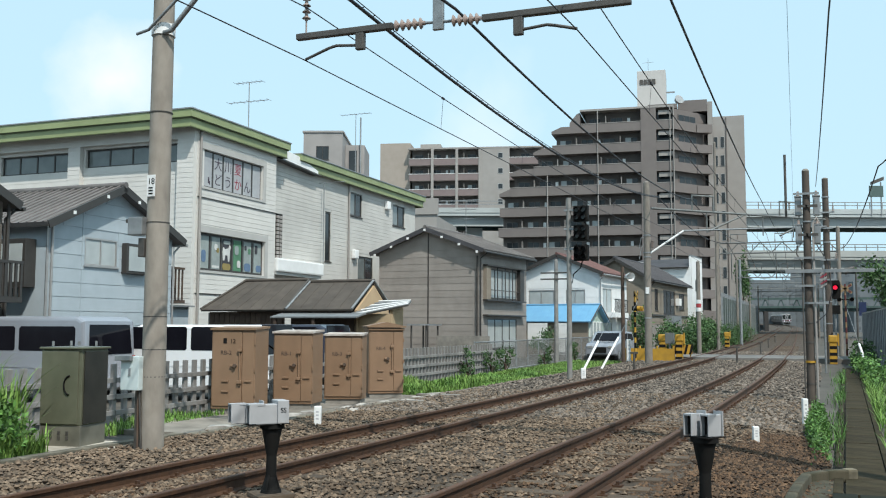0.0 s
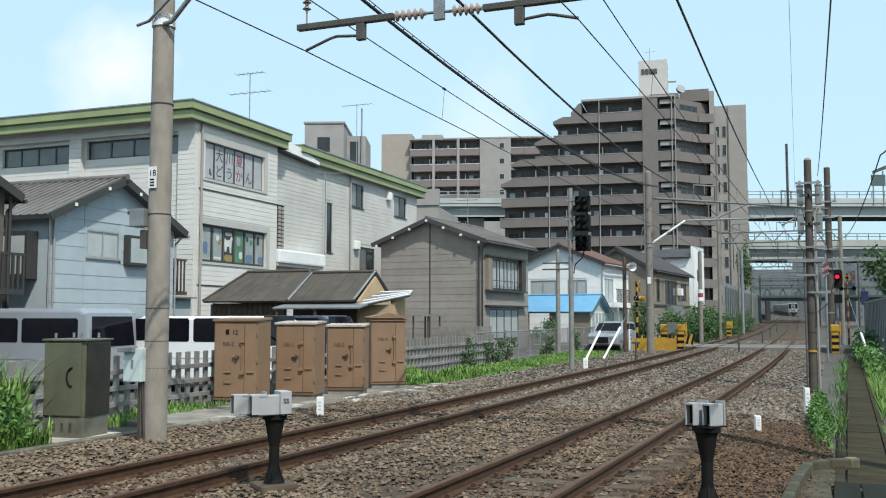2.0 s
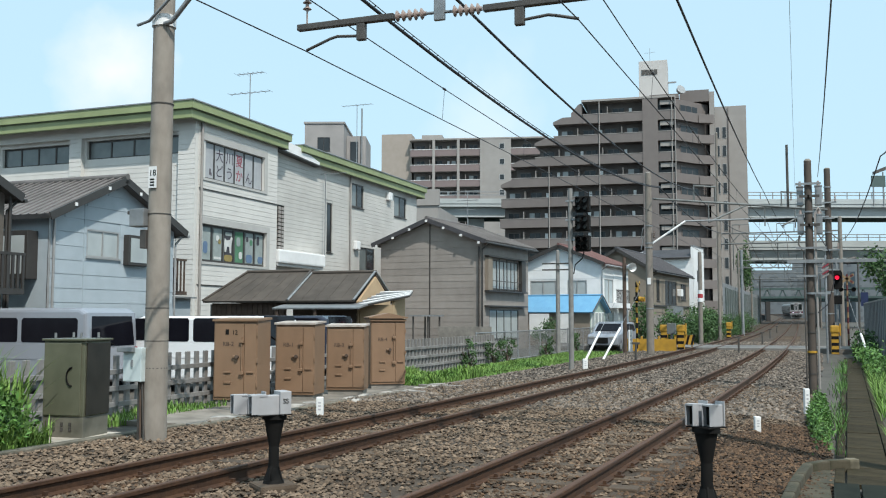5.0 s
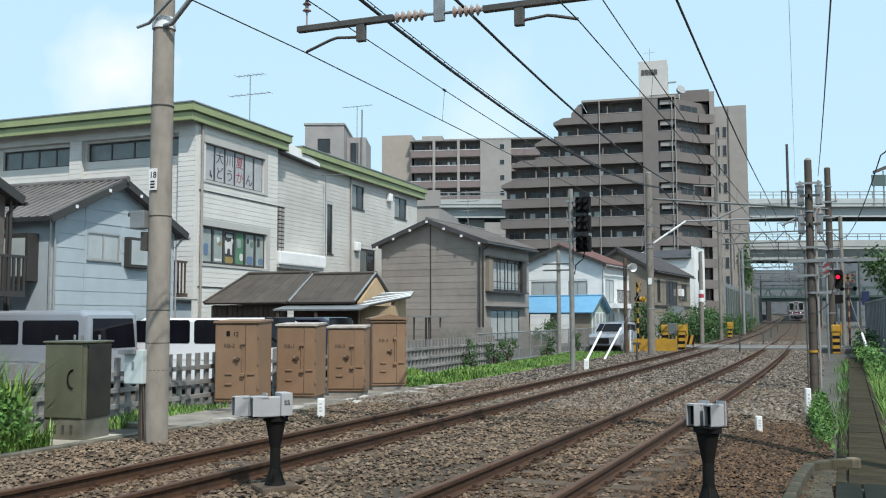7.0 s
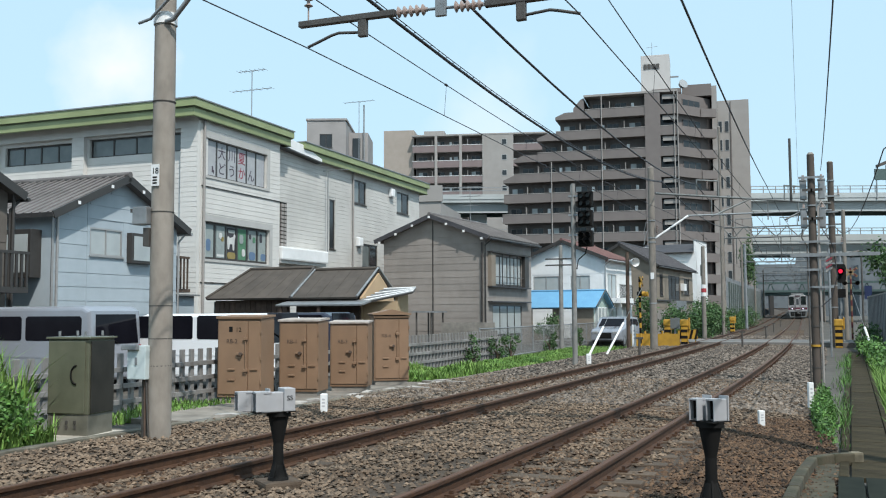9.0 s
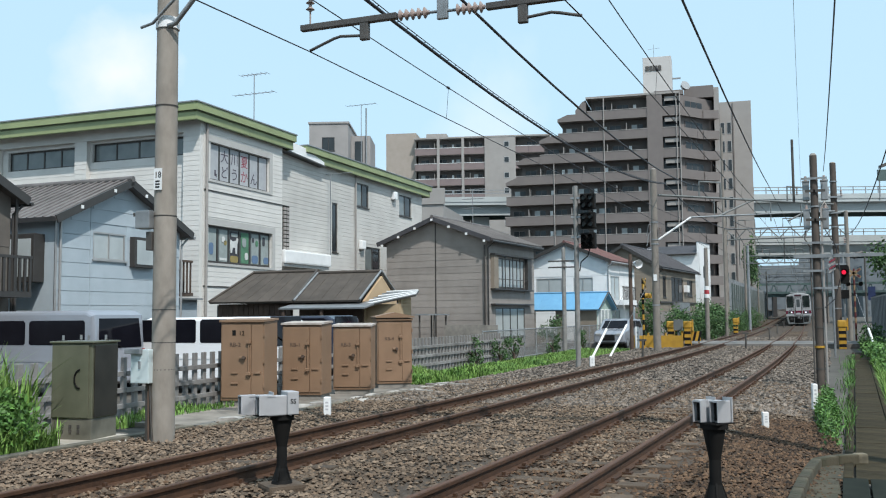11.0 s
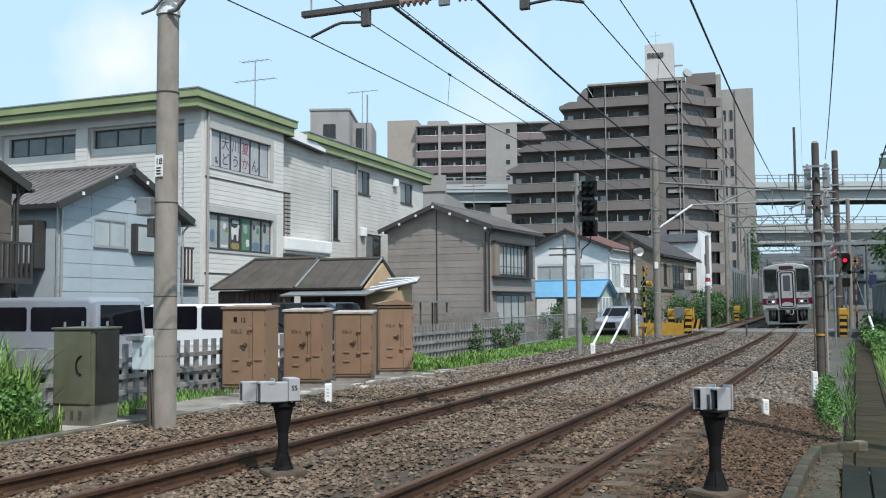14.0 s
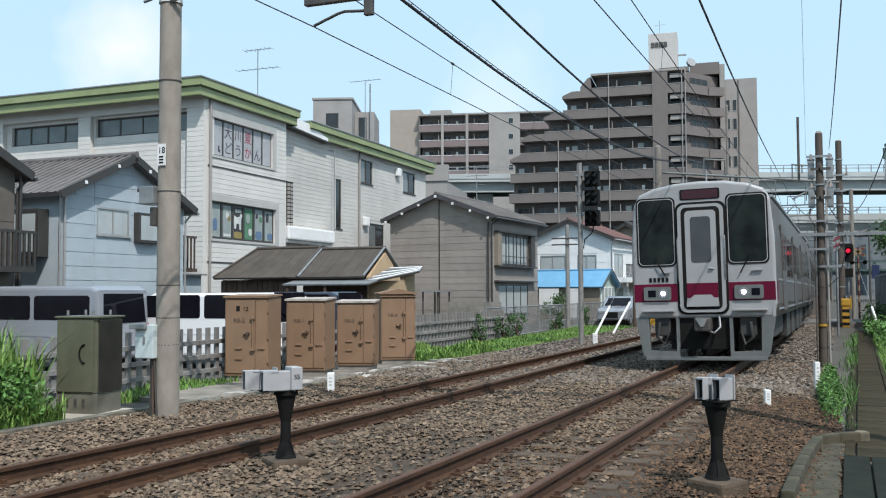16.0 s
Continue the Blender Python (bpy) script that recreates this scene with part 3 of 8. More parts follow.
def gable_house(name, m, w, d, eave, ridge, wallm, roofm, label, over=0.35, holes_front=(), holes_side=(), pitch=0.25, frame=None, glass=None, side_panes=2, roof_t=0.14, sidemat=None, apex=0.5, verge=None):
    """Gable towards local -y (u along x, 0 to w), side towards local +x. The ridge runs along local y."""
    t = thing(name, m, label, "house")
    part("wall", wall_bm(0, w, -0.1, eave, list(holes_front), 0.2), wallm, t)
    ax = w * apex
    part("gable_wall", prism(bmesh.new(), [(0, eave), (w, eave), (ax, ridge - 0.12)], 0, 0.2), wallm, t)
    ms = pose(w, 0, 0, 0, 0, 90)
    part("wall", wall_bm(0.2, d, -0.1, eave, list(holes_side), 0.2), sidemat or wallm, t, m=ms)
    part("wall", B(0, 0.2, -0.1, 0.2, d - 0.2, eave), wallm, t)
    part("wall", B(0, d - 0.2, -0.1, w - 0.2, d, eave), wallm, t)
    part("gable_wall", prism(bmesh.new(), [(0, eave), (w, eave), (ax, ridge - 0.12)], d - 0.2, d), wallm, t)
    sl, sr = (ridge - eave) / ax, (ridge - eave) / (w - ax)

    def cut(z):
        if z <= eave:
            return (0, w)
        return ((z - eave) / sl, w - (z - eave) / sr)
    boards(t, I4, 0, w, 0.0, ridge - 0.2, pitch, [(h[0] - 0.03, h[1] - 0.03, h[2] + 0.03, h[3] + 0.03) for h in holes_front], wallm, depth=0.02, gap=0.015, cut=cut)
    boards(t, ms, 0, d, 0.0, eave - 0.02, pitch, [(h[0] - 0.03, h[1] - 0.03, h[2] + 0.03, h[3] + 0.03) for h in holes_side], sidemat or wallm, depth=0.02, gap=0.015)
    for h in holes_front:
        window(t, I4, *h, n=2, frame=frame, glass=glass, inset=0.03)
    for h in holes_side:
        window(t, ms, *h, n=side_panes, frame=frame, glass=glass, inset=0.03)
    for s, k in ((-1, sl), (1, sr)):
        e = -over if s < 0 else w + over
        bm = quad_slab(bmesh.new(), (ax, -over, ridge), (e, -over, eave - over * k + 0.02), (e, d + over, eave - over * k + 0.02), (ax, d + over, ridge), roof_t)
        part("roof", bm, roofm, t)
        n = int((d + 2 * over) / 0.30)
        bm = bmesh.new()
        for i in range(n):
            yy = -over + (i + 0.5) * (d + 2 * over) / n
            tube(bm, (ax + s * 0.05, yy, ridge + 0.005), (e, yy, eave - over * k + 0.02), 0.035, seg=6)
        part("tile_roll", bm, roofm, t)
        ln = math.hypot(e - ax, ridge - eave + over * k)
        bm = quad_slab(bmesh.new(), (ax, -over - 0.03, ridge + 0.03), (e, -over - 0.03, eave - over * k + 0.05), (e, -over + 0.02, eave - over * k + 0.05), (ax, -over + 0.02, ridge + 0.03), roof_t + 0.09)
        part("barge_board", bm, verge or M_FRAME, t)
    part("ridge_cap", tube(bmesh.new(), (ax, -over - 0.04, ridge + 0.03), (ax, d + over + 0.04, ridge + 0.03), 0.10, seg=8), roofm, t)
    bm = bmesh.new()
    zg = eave - over * sr - 0.12
    tube(bm, (w + over + 0.06, -over, zg), (w + over + 0.06, d + over, zg), 0.055, seg=8)
    tube(bm, (w + 0.06, -0.05, 0), (w + 0.06, -0.05, zg - 0.3), 0.035, seg=8)
    tube(bm, (w + 0.06, -0.05, zg - 0.3), (w + over + 0.06, -0.05, zg), 0.035, seg=8)
    part("gutter", bm, frame or M_FRAME, t)
    return t


white_building()
grey = gable_house("grey_house", pose(-21.6, 46.9, 0, 0, 0, -6), 6.15, 6.5, 5.85, 7.0, M_GREYWALL, M_TILE, "two-storey brown-grey sided house with a tiled gable roof",
                   holes_side=((0.95, 3.2, 5.0, 4.78), (0.95, 0.5, 5.0, 2.1)), pitch=0.36, side_panes=4, glass=M_CURTAIN, over=0.42, verge=M_SLATE)
blue = gable_house("blue_house", pose(-20.15, 20.85, 0, 0, 0, 90), 5.75, 9.0, 4.75, 6.08, M_BLUEWALL, M_TILE, "two-storey pale blue sided house with a grey tiled roof",
                   holes_front=((1.56, 3.5, 3.0, 4.35), (3.3, 3.4, 4.2, 4.2)), pitch=0.42, frame=M_ALU, glass=M_CURTAIN)
wh = gable_house("white_house", pose(-17.35, 60, 0, 0, 0, -6), 5.6, 6.2, 5.3, 6.45, M_WHITEPAINT, M_REDROOF, "two-storey white house with a brown-red gable roof",
                 holes_front=((0.7, 2.8, 2.5, 4.1), (3.3, 2.8, 4.6, 4.1)), holes_side=((0.6, 2.6, 2.6, 4.2), (0.6, 0.2, 2.6, 2.0)), pitch=0.6, frame=M_ALU, glass=M_CURTAIN)
bg = gable_house("beige_house", pose(-15.9, 73, 0, 0, 0, -6), 5.5, 13, 5.5, 7.1, M_BEIGE, M_SLATE, "two-storey beige house with a dark gable roof",
                 holes_side=((1.2, 3.0, 2.2, 4.7), (4.0, 2.7, 8.0, 4.7), (9.6, 3.2, 11.6, 4.6), (1.2, 0.3, 2.6, 1.9)), pitch=0.7, side_panes=3)
bm = B(5.5, 4.2, 1.9, 6.1, 7.8, 2.6, bevel=0.02)
part("balcony", bm, M_STEEL, bg, "grey balcony front")
part("air_unit", B(5.5, 8.3, 3.5, 5.85, 9.1, 4.1, bevel=0.03), M_WHITEPAINT, bg)
part("lower_cladding", B(5.53, 0.1, 0, 5.56, 12.9, 1.85), M_GREYWALL, bg, "grey lower cladding")
part("cornice", B(5.53, 0.05, 2.55, 5.62, 13.0, 2.68), M_FRAME, bg)


def white_house_balcony():
    part("balcony_floor", B(5.6, 0.3, 2.30, 6.55, 3.3, 2.62), M_WHITEPAINT, wh, "white balcony edge")
    part("balcony_rail", B(6.47, 0.3, 3.42, 6.53, 3.3, 3.48), M_FRAME, wh)
    for i in range(16):
        part("baluster", B(6.485, 0.32 + i * 0.195, 2.62, 6.515, 0.35 + i * 0.195, 3.42), M_FRAME, wh)
    part("lower_awning", quad_slab(bmesh.new(), (5.6, 3.6, 2.5), (6.5, 3.6, 2.2), (6.5, 5.9, 2.2), (5.6, 5.9, 2.5), 0.05), M_FRAME, wh)


white_house_balcony()


def town_house():
    """Narrow white house: lean-to roof towards the front, plain side wall carried up past it."""
    t = thing("white_town_house", pose(-15.2, 96, 0, 0, 0, -6), "narrow three-storey white house with a dark roof", "house")
    fronts = [(3.1, 5.7, 3.9, 6.7), (3.1, 2.8, 3.9, 3.8)]
    part("wall", wall_bm(0, 5.5, -0.1, 7.75, fronts, 0.2), M_WHITEPAINT, t)
    for h in fronts:
        window(t, I4, *h, n=1, inset=0.03)
    ms = pose(5.5, 0, 0, 0, 0, 90)
    sides = [(1.9, 5.4, 2.8, 6.5), (1.9, 2.6, 2.8, 3.6)]
    part("wall", wall_bm(-0.02, 5.4, -0.1, 8.85, sides, 0.2), M_WHITEPAINT, t, m=ms)
    for h in sides:
        window(t, ms, *h, n=1, inset=0.03)
    part("wall", B(0, 0.2, -0.1, 0.2, 5.4, 8.4), M_WHITEPAINT, t)
    part("wall", B(0.2, 5.2, -0.1, 5.3, 5.4, 8.6), M_WHITEPAINT, t)
    part("roof", quad_slab(bmesh.new(), (-0.4, -0.35, 7.72), (5.28, -0.35, 7.72), (5.28, 3.2, 8.75), (-0.4, 3.2, 8.75), 0.14), M_SLATE, t)
    part("roof", quad_slab(bmesh.new(), (-0.4, 5.5, 8.5), (5.28, 5.5, 8.5), (5.28, 3.2, 8.752), (-0.4, 3.2, 8.752), 0.14), M_SLATE, t)
    part("gutter", tube(bmesh.new(), (-0.4, -0.42, 7.66), (5.3, -0.42, 7.66), 0.06, seg=8), M_FRAME, t)
    part("coping", B(5.27, -0.06, 8.86, 5.55, 5.45, 8.92), M_STEEL, t)
    part("chimney_pipe", tube(bmesh.new(), (4.9, 2.2, 8.4), (4.9, 2.2, 9.1), 0.09, seg=8), M_STEEL, t)


town_house()


# ---- train ----
SECTION = [(-1.36, 0.98), (-1.43, 1.25), (-1.43, 2.6), (-1.37, 3.35), (-1.25, 3.58), (-0.95, 3.70), (-0.5, 3.78), (0, 3.80), (0.5, 3.78), (0.95, 3.70), (1.25, 3.58), (1.37, 3.35), (1.43, 2.6), (1.43, 1.25), (1.36, 0.98)]


def rounded(u0, z0, u1, z1, r, n=4):
    pts = []
    for cx, cz, a0 in ((u1 - r, z0 + r, -90), (u1 - r, z1 - r, 0), (u0 + r, z1 - r, 90), (u0 + r, z0 + r, 180)):
        for i in range(n + 1):
            a = radians(a0 + 90 * i / n)
            pts.append((cx + r * math.cos(a), cz + r * math.sin(a)))
    return pts


def panel(name, material, parent, u0, z0, u1, z1, r, a, b, label=""):
    return part(name, prism(bmesh.new(), rounded(u0, z0, u1, z1, r), a, b), material, parent, label)


M_DEST = mat("dark_red_led_sign", (0.06, 0.012, 0.02), (0.03, 0.01, 0.012), 40, 0.3)
# noise patches in the colour imitate sky reflections and the cab inside
M_CABGLASS = mat("cab_glass_reflection_mottle", (0.005, 0.007, 0.008), (0.026, 0.034, 0.031), 1.8, 0.05, spec=0.32)
M_DOORGLASS = mat("door_glass", (0.085, 0.095, 0.10), (0.06, 0.068, 0.072), 1.5, 0.1)


def bogie(t, y):
    b = part("bogie", B(-0.98, y - 1.25, 0.25, 0.98, y + 1.25, 0.62, bevel=0.05), M_UNDER, t)
    for dy in (-1.05, 1.05):
        for s in (-1, 1):
            part("wheel", tube(bmesh.new(), (s * 0.60, y + dy, 0.43), (s * 0.50, y + dy, 0.43), 0.43, seg=24), M_DARKSTEEL, b)


def train_car(lead, m):
    t = thing("train_car", m, "silver commuter train car with a maroon banded front" if lead else "stainless silver commuter train car", "train", "train cars")
    bm = prism(bmesh.new(), SECTION, 0.0 if lead else 0.15, 19.8)
    if lead:
        es = [e for e in bm.edges if abs(e.verts[0].co.y) < 1e-5 and abs(e.verts[1].co.y) < 1e-5]
        bmesh.ops.bevel(bm, geom=es, offset=0.07, segments=4, affect="EDGES", profile=0.5)
    bm.normal_update()
    # pale front and roof; side faces take the darker reflection-toned colour
    for f in bm.faces:
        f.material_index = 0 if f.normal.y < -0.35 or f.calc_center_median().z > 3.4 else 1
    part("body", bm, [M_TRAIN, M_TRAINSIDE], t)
    part("underframe", B(-1.15, 1.6, 0.45, 1.15, 19.0, 0.98, bevel=0.04), M_UNDER, t)
    for y in (3.0, 16.8):
        bogie(t, y)
    for y in (6.2, 8.6, 11.4, 13.6):
        part("equipment_box", B(-1.25, y, 0.32, 1.25, y + 1.5, 0.97, bevel=0.04), M_UNDER, t)
    for y in (4.5, 13.5):
        part("roof_cooler", B(-0.95, y - 1.6, 3.72, 0.95, y + 1.6, 4.02, bevel=0.12), M_SKIRT, t, "grey roof cooling unit")
    # doors and windows of both sides
    for s in (-1, 1):
        for i in range(4):
            y = 2.6 + i * 4.9
            a, b = (1.425, 1.445) if s > 0 else (-1.445, -1.425)
            door = part("door", B(a, y - 0.68, 1.08, b, y + 0.68, 2.95, bevel=0.004), M_TRAINSIDE, t, "stainless sliding door")
            for d in (-0.34, 0.34):
                part("door_window", B(a - 0.006, y + d - 0.22, 1.95, b + 0.006, y + d + 0.22, 2.75), M_CARGLASS, door)
        for i in range(3):
            y = 5.05 + i * 4.9
            a, b = (1.405, 1.438) if s > 0 else (-1.438, -1.405)
            w = part("side_window", B(a, y - 1.25, 1.85, b, y + 1.25, 2.75), M_CARGLASS, t)
            for dy in (-1.27, 0, 1.27):
                part("mullion", B(a - 0.004, y + dy - 0.03, 1.83, b + 0.004, y + dy + 0.03, 2.77), M_TRAINSIDE, w)
        for z in (1.12, 1.72):
            a, b = (1.425, 1.442) if s > 0 else (-1.442, -1.425)
            part("trim", B(a, 0.4, z, b, 19.6, z + 0.04), M_STEEL, t)
        part("roof_gutter", B(1.30 * s - 0.03, 0.4, 3.42, 1.30 * s + 0.10, 19.7, 3.47), M_STEEL, t)
    if not lead:
        part("gangway", B(-0.55, -0.25, 1.0, 0.55, 0.15, 3.1, bevel=0.04), M_UNDER, t)
        return t
    # front
    for s in (-1, 1):
        c = 0.91 * s
        g = panel("windscreen_seal", M_BLACK, t, c - 0.405, 2.06, c + 0.405, 3.50, 0.11, -0.012, 0.08, "black window seal")
        panel("glass_trim", M_TRAIN, g, c - 0.375, 2.09, c + 0.375, 3.47, 0.10, -0.0145, -0.011, "thin silver window trim")
        panel("inner_seal", M_BLACK, g, c - 0.358, 2.107, c + 0.358, 3.453, 0.09, -0.0165, -0.0140)
        panel("windscreen", M_CABGLASS, g, c - 0.345, 2.12, c + 0.345, 3.44, 0.08, -0.0195, -0.0160, "dark cab glass")
        part("wiper", pipe(bmesh.new(), [(c - 0.16 * s, -0.05, 1.88), (c - 0.02 * s, -0.06, 2.14), (c + 0.02 * s, -0.05, 2.25)], 0.014), M_BLACK, t)
        hb = panel("headlight_case", M_SKIRT, t, c - 0.29, 1.36, c + 0.27, 1.64, 0.04, -0.045, 0.03, "grey headlight housing")
        part("headlight", tube(bmesh.new(), (c - 0.11 * s, -0.05, 1.50), (c - 0.11 * s, -0.03, 1.50), 0.05, seg=16), M_LAMP, hb, "lit round headlight")
        part("headlight_bezel", tube(bmesh.new(), (c - 0.11 * s, -0.049, 1.50), (c - 0.11 * s, -0.02, 1.50), 0.095, seg=16), M_STEEL, hb)
        part("tail_light", B(c + 0.12 * s - 0.08, -0.05, 1.43, c + 0.12 * s + 0.08, -0.03, 1.57), M_CARGLASS, hb)
        part("waist_band", B(0.50 * s if s > 0 else -1.405, -0.006, 1.33, 1.405 if s > 0 else -0.50, 0.05, 1.70), M_MAROON, t, "maroon painted band")
        part("side_band", B(1.40 if s > 0 else -1.437, 0.10, 1.33, 1.437 if s > 0 else -1.40, 0.45, 1.70), M_MAROON, t)
        part("step_bar", B(c - 0.33, -0.10, 1.12, c + 0.33, -0.01, 1.165, bevel=0.01), M_TRAIN, t)
        part("grab_rail", pipe(bmesh.new(), [(0.47 * s, -0.02, 1.75), (0.47 * s, -0.07, 1.8), (0.47 * s, -0.07, 2.6), (0.47 * s, -0.02, 2.65)], 0.013), M_STEEL, t)
        part("handhold", B(c + 0.06, -0.05, 1.92, c + 0.26, -0.01, 1.945), M_TRAIN, t)
        sk = part("skirt", prism(bmesh.new(), [(s * 1.39, 1.0), (s * 1.12, 1.0), (s * 1.10, 0.32), (s * 0.56, 0.30), (s * 0.56, 1.0), (s * 0.50, 1.0), (s * 0.50, 0.18), (s * 1.22, 0.20), (s * 1.26, 0.28)], -0.02, 0.10), M_SKIRT, t, "grey front skirt plate")
        part("jumper_socket", B(s * 0.85 - 0.16, 0.05, 0.62, s * 0.85 + 0.16, 0.25, 0.98, bevel=0.03), M_UNDER, t)
        part("jumper_cable", pipe(bmesh.new(), [(s * 0.9, 0.02, 0.9), (s * 0.95, -0.03, 0.6), (s * 0.8, -0.02, 0.45), (s * 0.7, 0.03, 0.7)], 0.035), M_UNDER, t)
        part("corner_post", B(s * 1.36 - 0.03, -0.01, 1.0, s * 1.36 + 0.03, 0.06, 1.32), M_TRAIN, t)
    part("skirt_bar", B(-1.2, -0.03, 0.12, 1.2, 0.06, 0.20, bevel=0.015), M_SKIRT, t)
    fr = panel("door_frame", M_TRAIN, t, -0.46, 1.10, 0.46, 3.32, 0.14, -0.05, 0.05, "raised silver gangway frame")
    panel("door_seal", M_BLACK, fr, -0.385, 1.16, 0.385, 3.26, 0.10, -0.056, -0.04)
    panel("front_door", M_TRAIN, fr, -0.31, 1.22, 0.31, 3.19, 0.08, -0.064, -0.05)
    panel("frame_groove", M_BLACK, t, -0.51, 1.06, 0.51, 3.37, 0.16, -0.014, 0.03)
    panel("door_window", M_DOORGLASS, fr, -0.20, 2.12, 0.20, 3.06, 0.06, -0.07, -0.06, "tall pale door glass")
    part("door_band", B(-0.31, -0.068, 1.40, 0.31, -0.06, 1.70), M_MAROON, fr)
    part("foot_plate", prism(bmesh.new(), [(-0.32, 1.22), (0.32, 1.22), (0.32, 1.32), (0.16, 1.46), (-0.16, 1.46), (-0.32, 1.32)], -0.085, -0.06), M_TRAIN, fr, "folded silver gangway foot plate")
    part("door_handle", tube(bmesh.new(), (0.24, -0.09, 1.98), (0.14, -0.09, 2.0), 0.018, seg=8), M_STEEL, fr)
    ds = panel("destination_sign", M_BLACK, t, -0.40, 3.42, 0.40, 3.64, 0.04, -0.012, 0.05)
    panel("sign_face", M_DEST, ds, -0.36, 3.44, 0.36, 3.62, 0.03, -0.016, -0.01, "dark red destination display")
    for i in range(5):
        part("number_bar", B(-1.08 + i * 0.085, -0.014, 1.74, -1.03 + i * 0.085, -0.003, 1.83), M_BLACK, t)
    # coupler
    part("coupler_pocket", B(-0.5, 0.06, 0.35, 0.5, 0.9, 1.08), M_BLACK, t)
    cp = part("coupler", B(-0.16, -0.32, 0.72, 0.16, 0.3, 1.0, bevel=0.04), M_DARKSTEEL, t, "grey steel coupler head")
    part("coupler_face", prism(bmesh.new(), [(-0.12, 0.98), (0.12, 0.98), (0.03, 0.82), (-0.03, 0.82)], -0.36, -0.31), M_STEEL, cp)
    part("coupler_pipe", pipe(bmesh.new(), [(0.3, 0.0, 1.0), (0.33, -0.12, 0.8), (0.22, -0.15, 0.68), (0.1, -0.1, 0.72)], 0.025), M_STEEL, t)
    part("antenna", tube(bmesh.new(), (0, 1.2, 3.8), (0, 1.2, 4.15), 0.02, seg=6), M_STEEL, t)
    return t


cars = [train_car(i == 0, pose(near_x(330), 330 + 20.2 * i, 0.16)) for i in range(6)]


# ---- small writing ----
def text_mesh(s, size):
    cu = bpy.data.curves.new("lettering", "FONT")
    cu.body, cu.size, cu.align_x, cu.extrude = s, size, "CENTER", 0.002
    ob = bpy.data.objects.new("lettering", cu)
    scene.collection.objects.link(ob)
    me = bpy.data.meshes.new_from_object(ob.evaluated_get(bpy.context.evaluated_depsgraph_get()))
    bpy.data.objects.remove(ob)
    return me


def lettering(parent, s, size, m, material):
    me = text_mesh(s, size)
    me.materials.clear()
    me.materials.append(material)
    return link("lettering", me, parent, "", m @ pose(0, 0, 0, 90, 0, 0))


# ---- by the tracks ----
def catenary_pole(x, y, h, r, label, group="concrete railway poles", material=None):
    t = thing("concrete_pole", pose(x, y, -0.1), label, "pole", group)
    part("shaft", tube(bmesh.new(), (0, 0, 0), (0, 0, h), r, r * 0.82, seg=24), material or M_POLE2, t)
    part("cap", tube(bmesh.new(), (0, 0, h), (0, 0, h + 0.05), r * 0.84, r * 0.5, seg=16), M_CONC, t)
    return t


def band(t, z, r, material=None, w=0.05):
    part("band", tube(bmesh.new(), (0, 0, z - w / 2), (0, 0, z + w / 2), r, seg=20), material or M_DARKSTEEL, t)


def big_pole():
    t = catenary_pole(-8.27, 10.6, 9.6, 0.165, "tall spun concrete railway pole with a pale meter box", material=M_POLE)
    for z in (1.08, 1.45, 1.9, 3.2, 4.75):
        band(t, z, 0.162, w=0.012)
    band(t, 5.93, 0.165, M_WHITEPAINT, 0.16)
    plate = part("number_plate", B(-0.07, -0.172, 3.55, 0.06, -0.158, 3.85), M_WHITEPAINT, t, "small white number plate")
    lettering(plate, "18", 0.12, pose(0.0, -0.174, 3.72), M_BLACK)
    for i in range(3):
        part("print_bar", B(-0.04, -0.176, 3.58 + i * 0.04, 0.03, -0.172, 3.60 + i * 0.04), M_BLACK, plate)
    bx = part("meter_box", B(-0.36, -0.24, 0.90, -0.06, -0.12, 1.36, bevel=0.012), mat("pale_blue_box", (0.55, 0.62, 0.62), (0.5, 0.57, 0.57), 3, 0.5), t, "pale blue-grey meter box")
    part("hood", B(-0.42, -0.30, 1.30, -0.16, -0.235, 1.37, bevel=0.008), M_STEEL, bx)
    part("latch", B(-0.22, -0.255, 1.10, -0.19, -0.241, 1.2), M_STEEL, bx)
    jb = part("junction_box", B(-0.34, -0.22, 3.02, -0.10, -0.06, 3.27, bevel=0.015), M_STEEL, t, "grey junction box")
    part("bracket", B(-0.20, -0.16, 2.72, -0.10, 0.0, 2.98, bevel=0.01), M_DARKSTEEL, t)
    part("bracket", B(-0.42, -0.16, 3.2, -0.34, -0.10, 3.25), M_DARKSTEEL, t)
    part("conduit", pipe(bmesh.new(), [(-0.13, -0.13, 0.0), (-0.13, -0.15, 0.9)], 0.018), M_BROWN, t)
    part("conduit", pipe(bmesh.new(), [(-0.02, -0.18, 0.0), (-0.06, -0.17, 0.4), (-0.10, -0.16, 0.92)], 0.014), M_DARKSTEEL, t)
    part("cover", B(-0.19, -0.14, 0.02, -0.11, 0.0, 0.9, bevel=0.01), M_DARKSTEEL, t)
    part("arm", pipe(bmesh.new(), [(0.1, -0.12, 5.86), (0.22, -0.12, 5.88), (0.85, -0.05, 6.6), (1.6, 0, 7.4)], 0.035), M_STEEL, t)
    part("arm", pipe(bmesh.new(), [(-0.30, -0.2, 5.86), (-0.1, -0.2, 5.90), (0.45, -0.2, 6.35), (1.2, -0.2, 7.0)], 0.022), M_STEEL, t)


def insulator(bm, a, b, r, n):
    a, b = Vector(a), Vector(b)
    tube(bm, a, b, r * 0.4, seg=8)
    d = (b - a) / n
    for i in range(n):
        c = a + d * (i + 0.5)
        tube(bm, c - d * 0.22, c + d * 0.1, r, r * 0.55, seg=12)


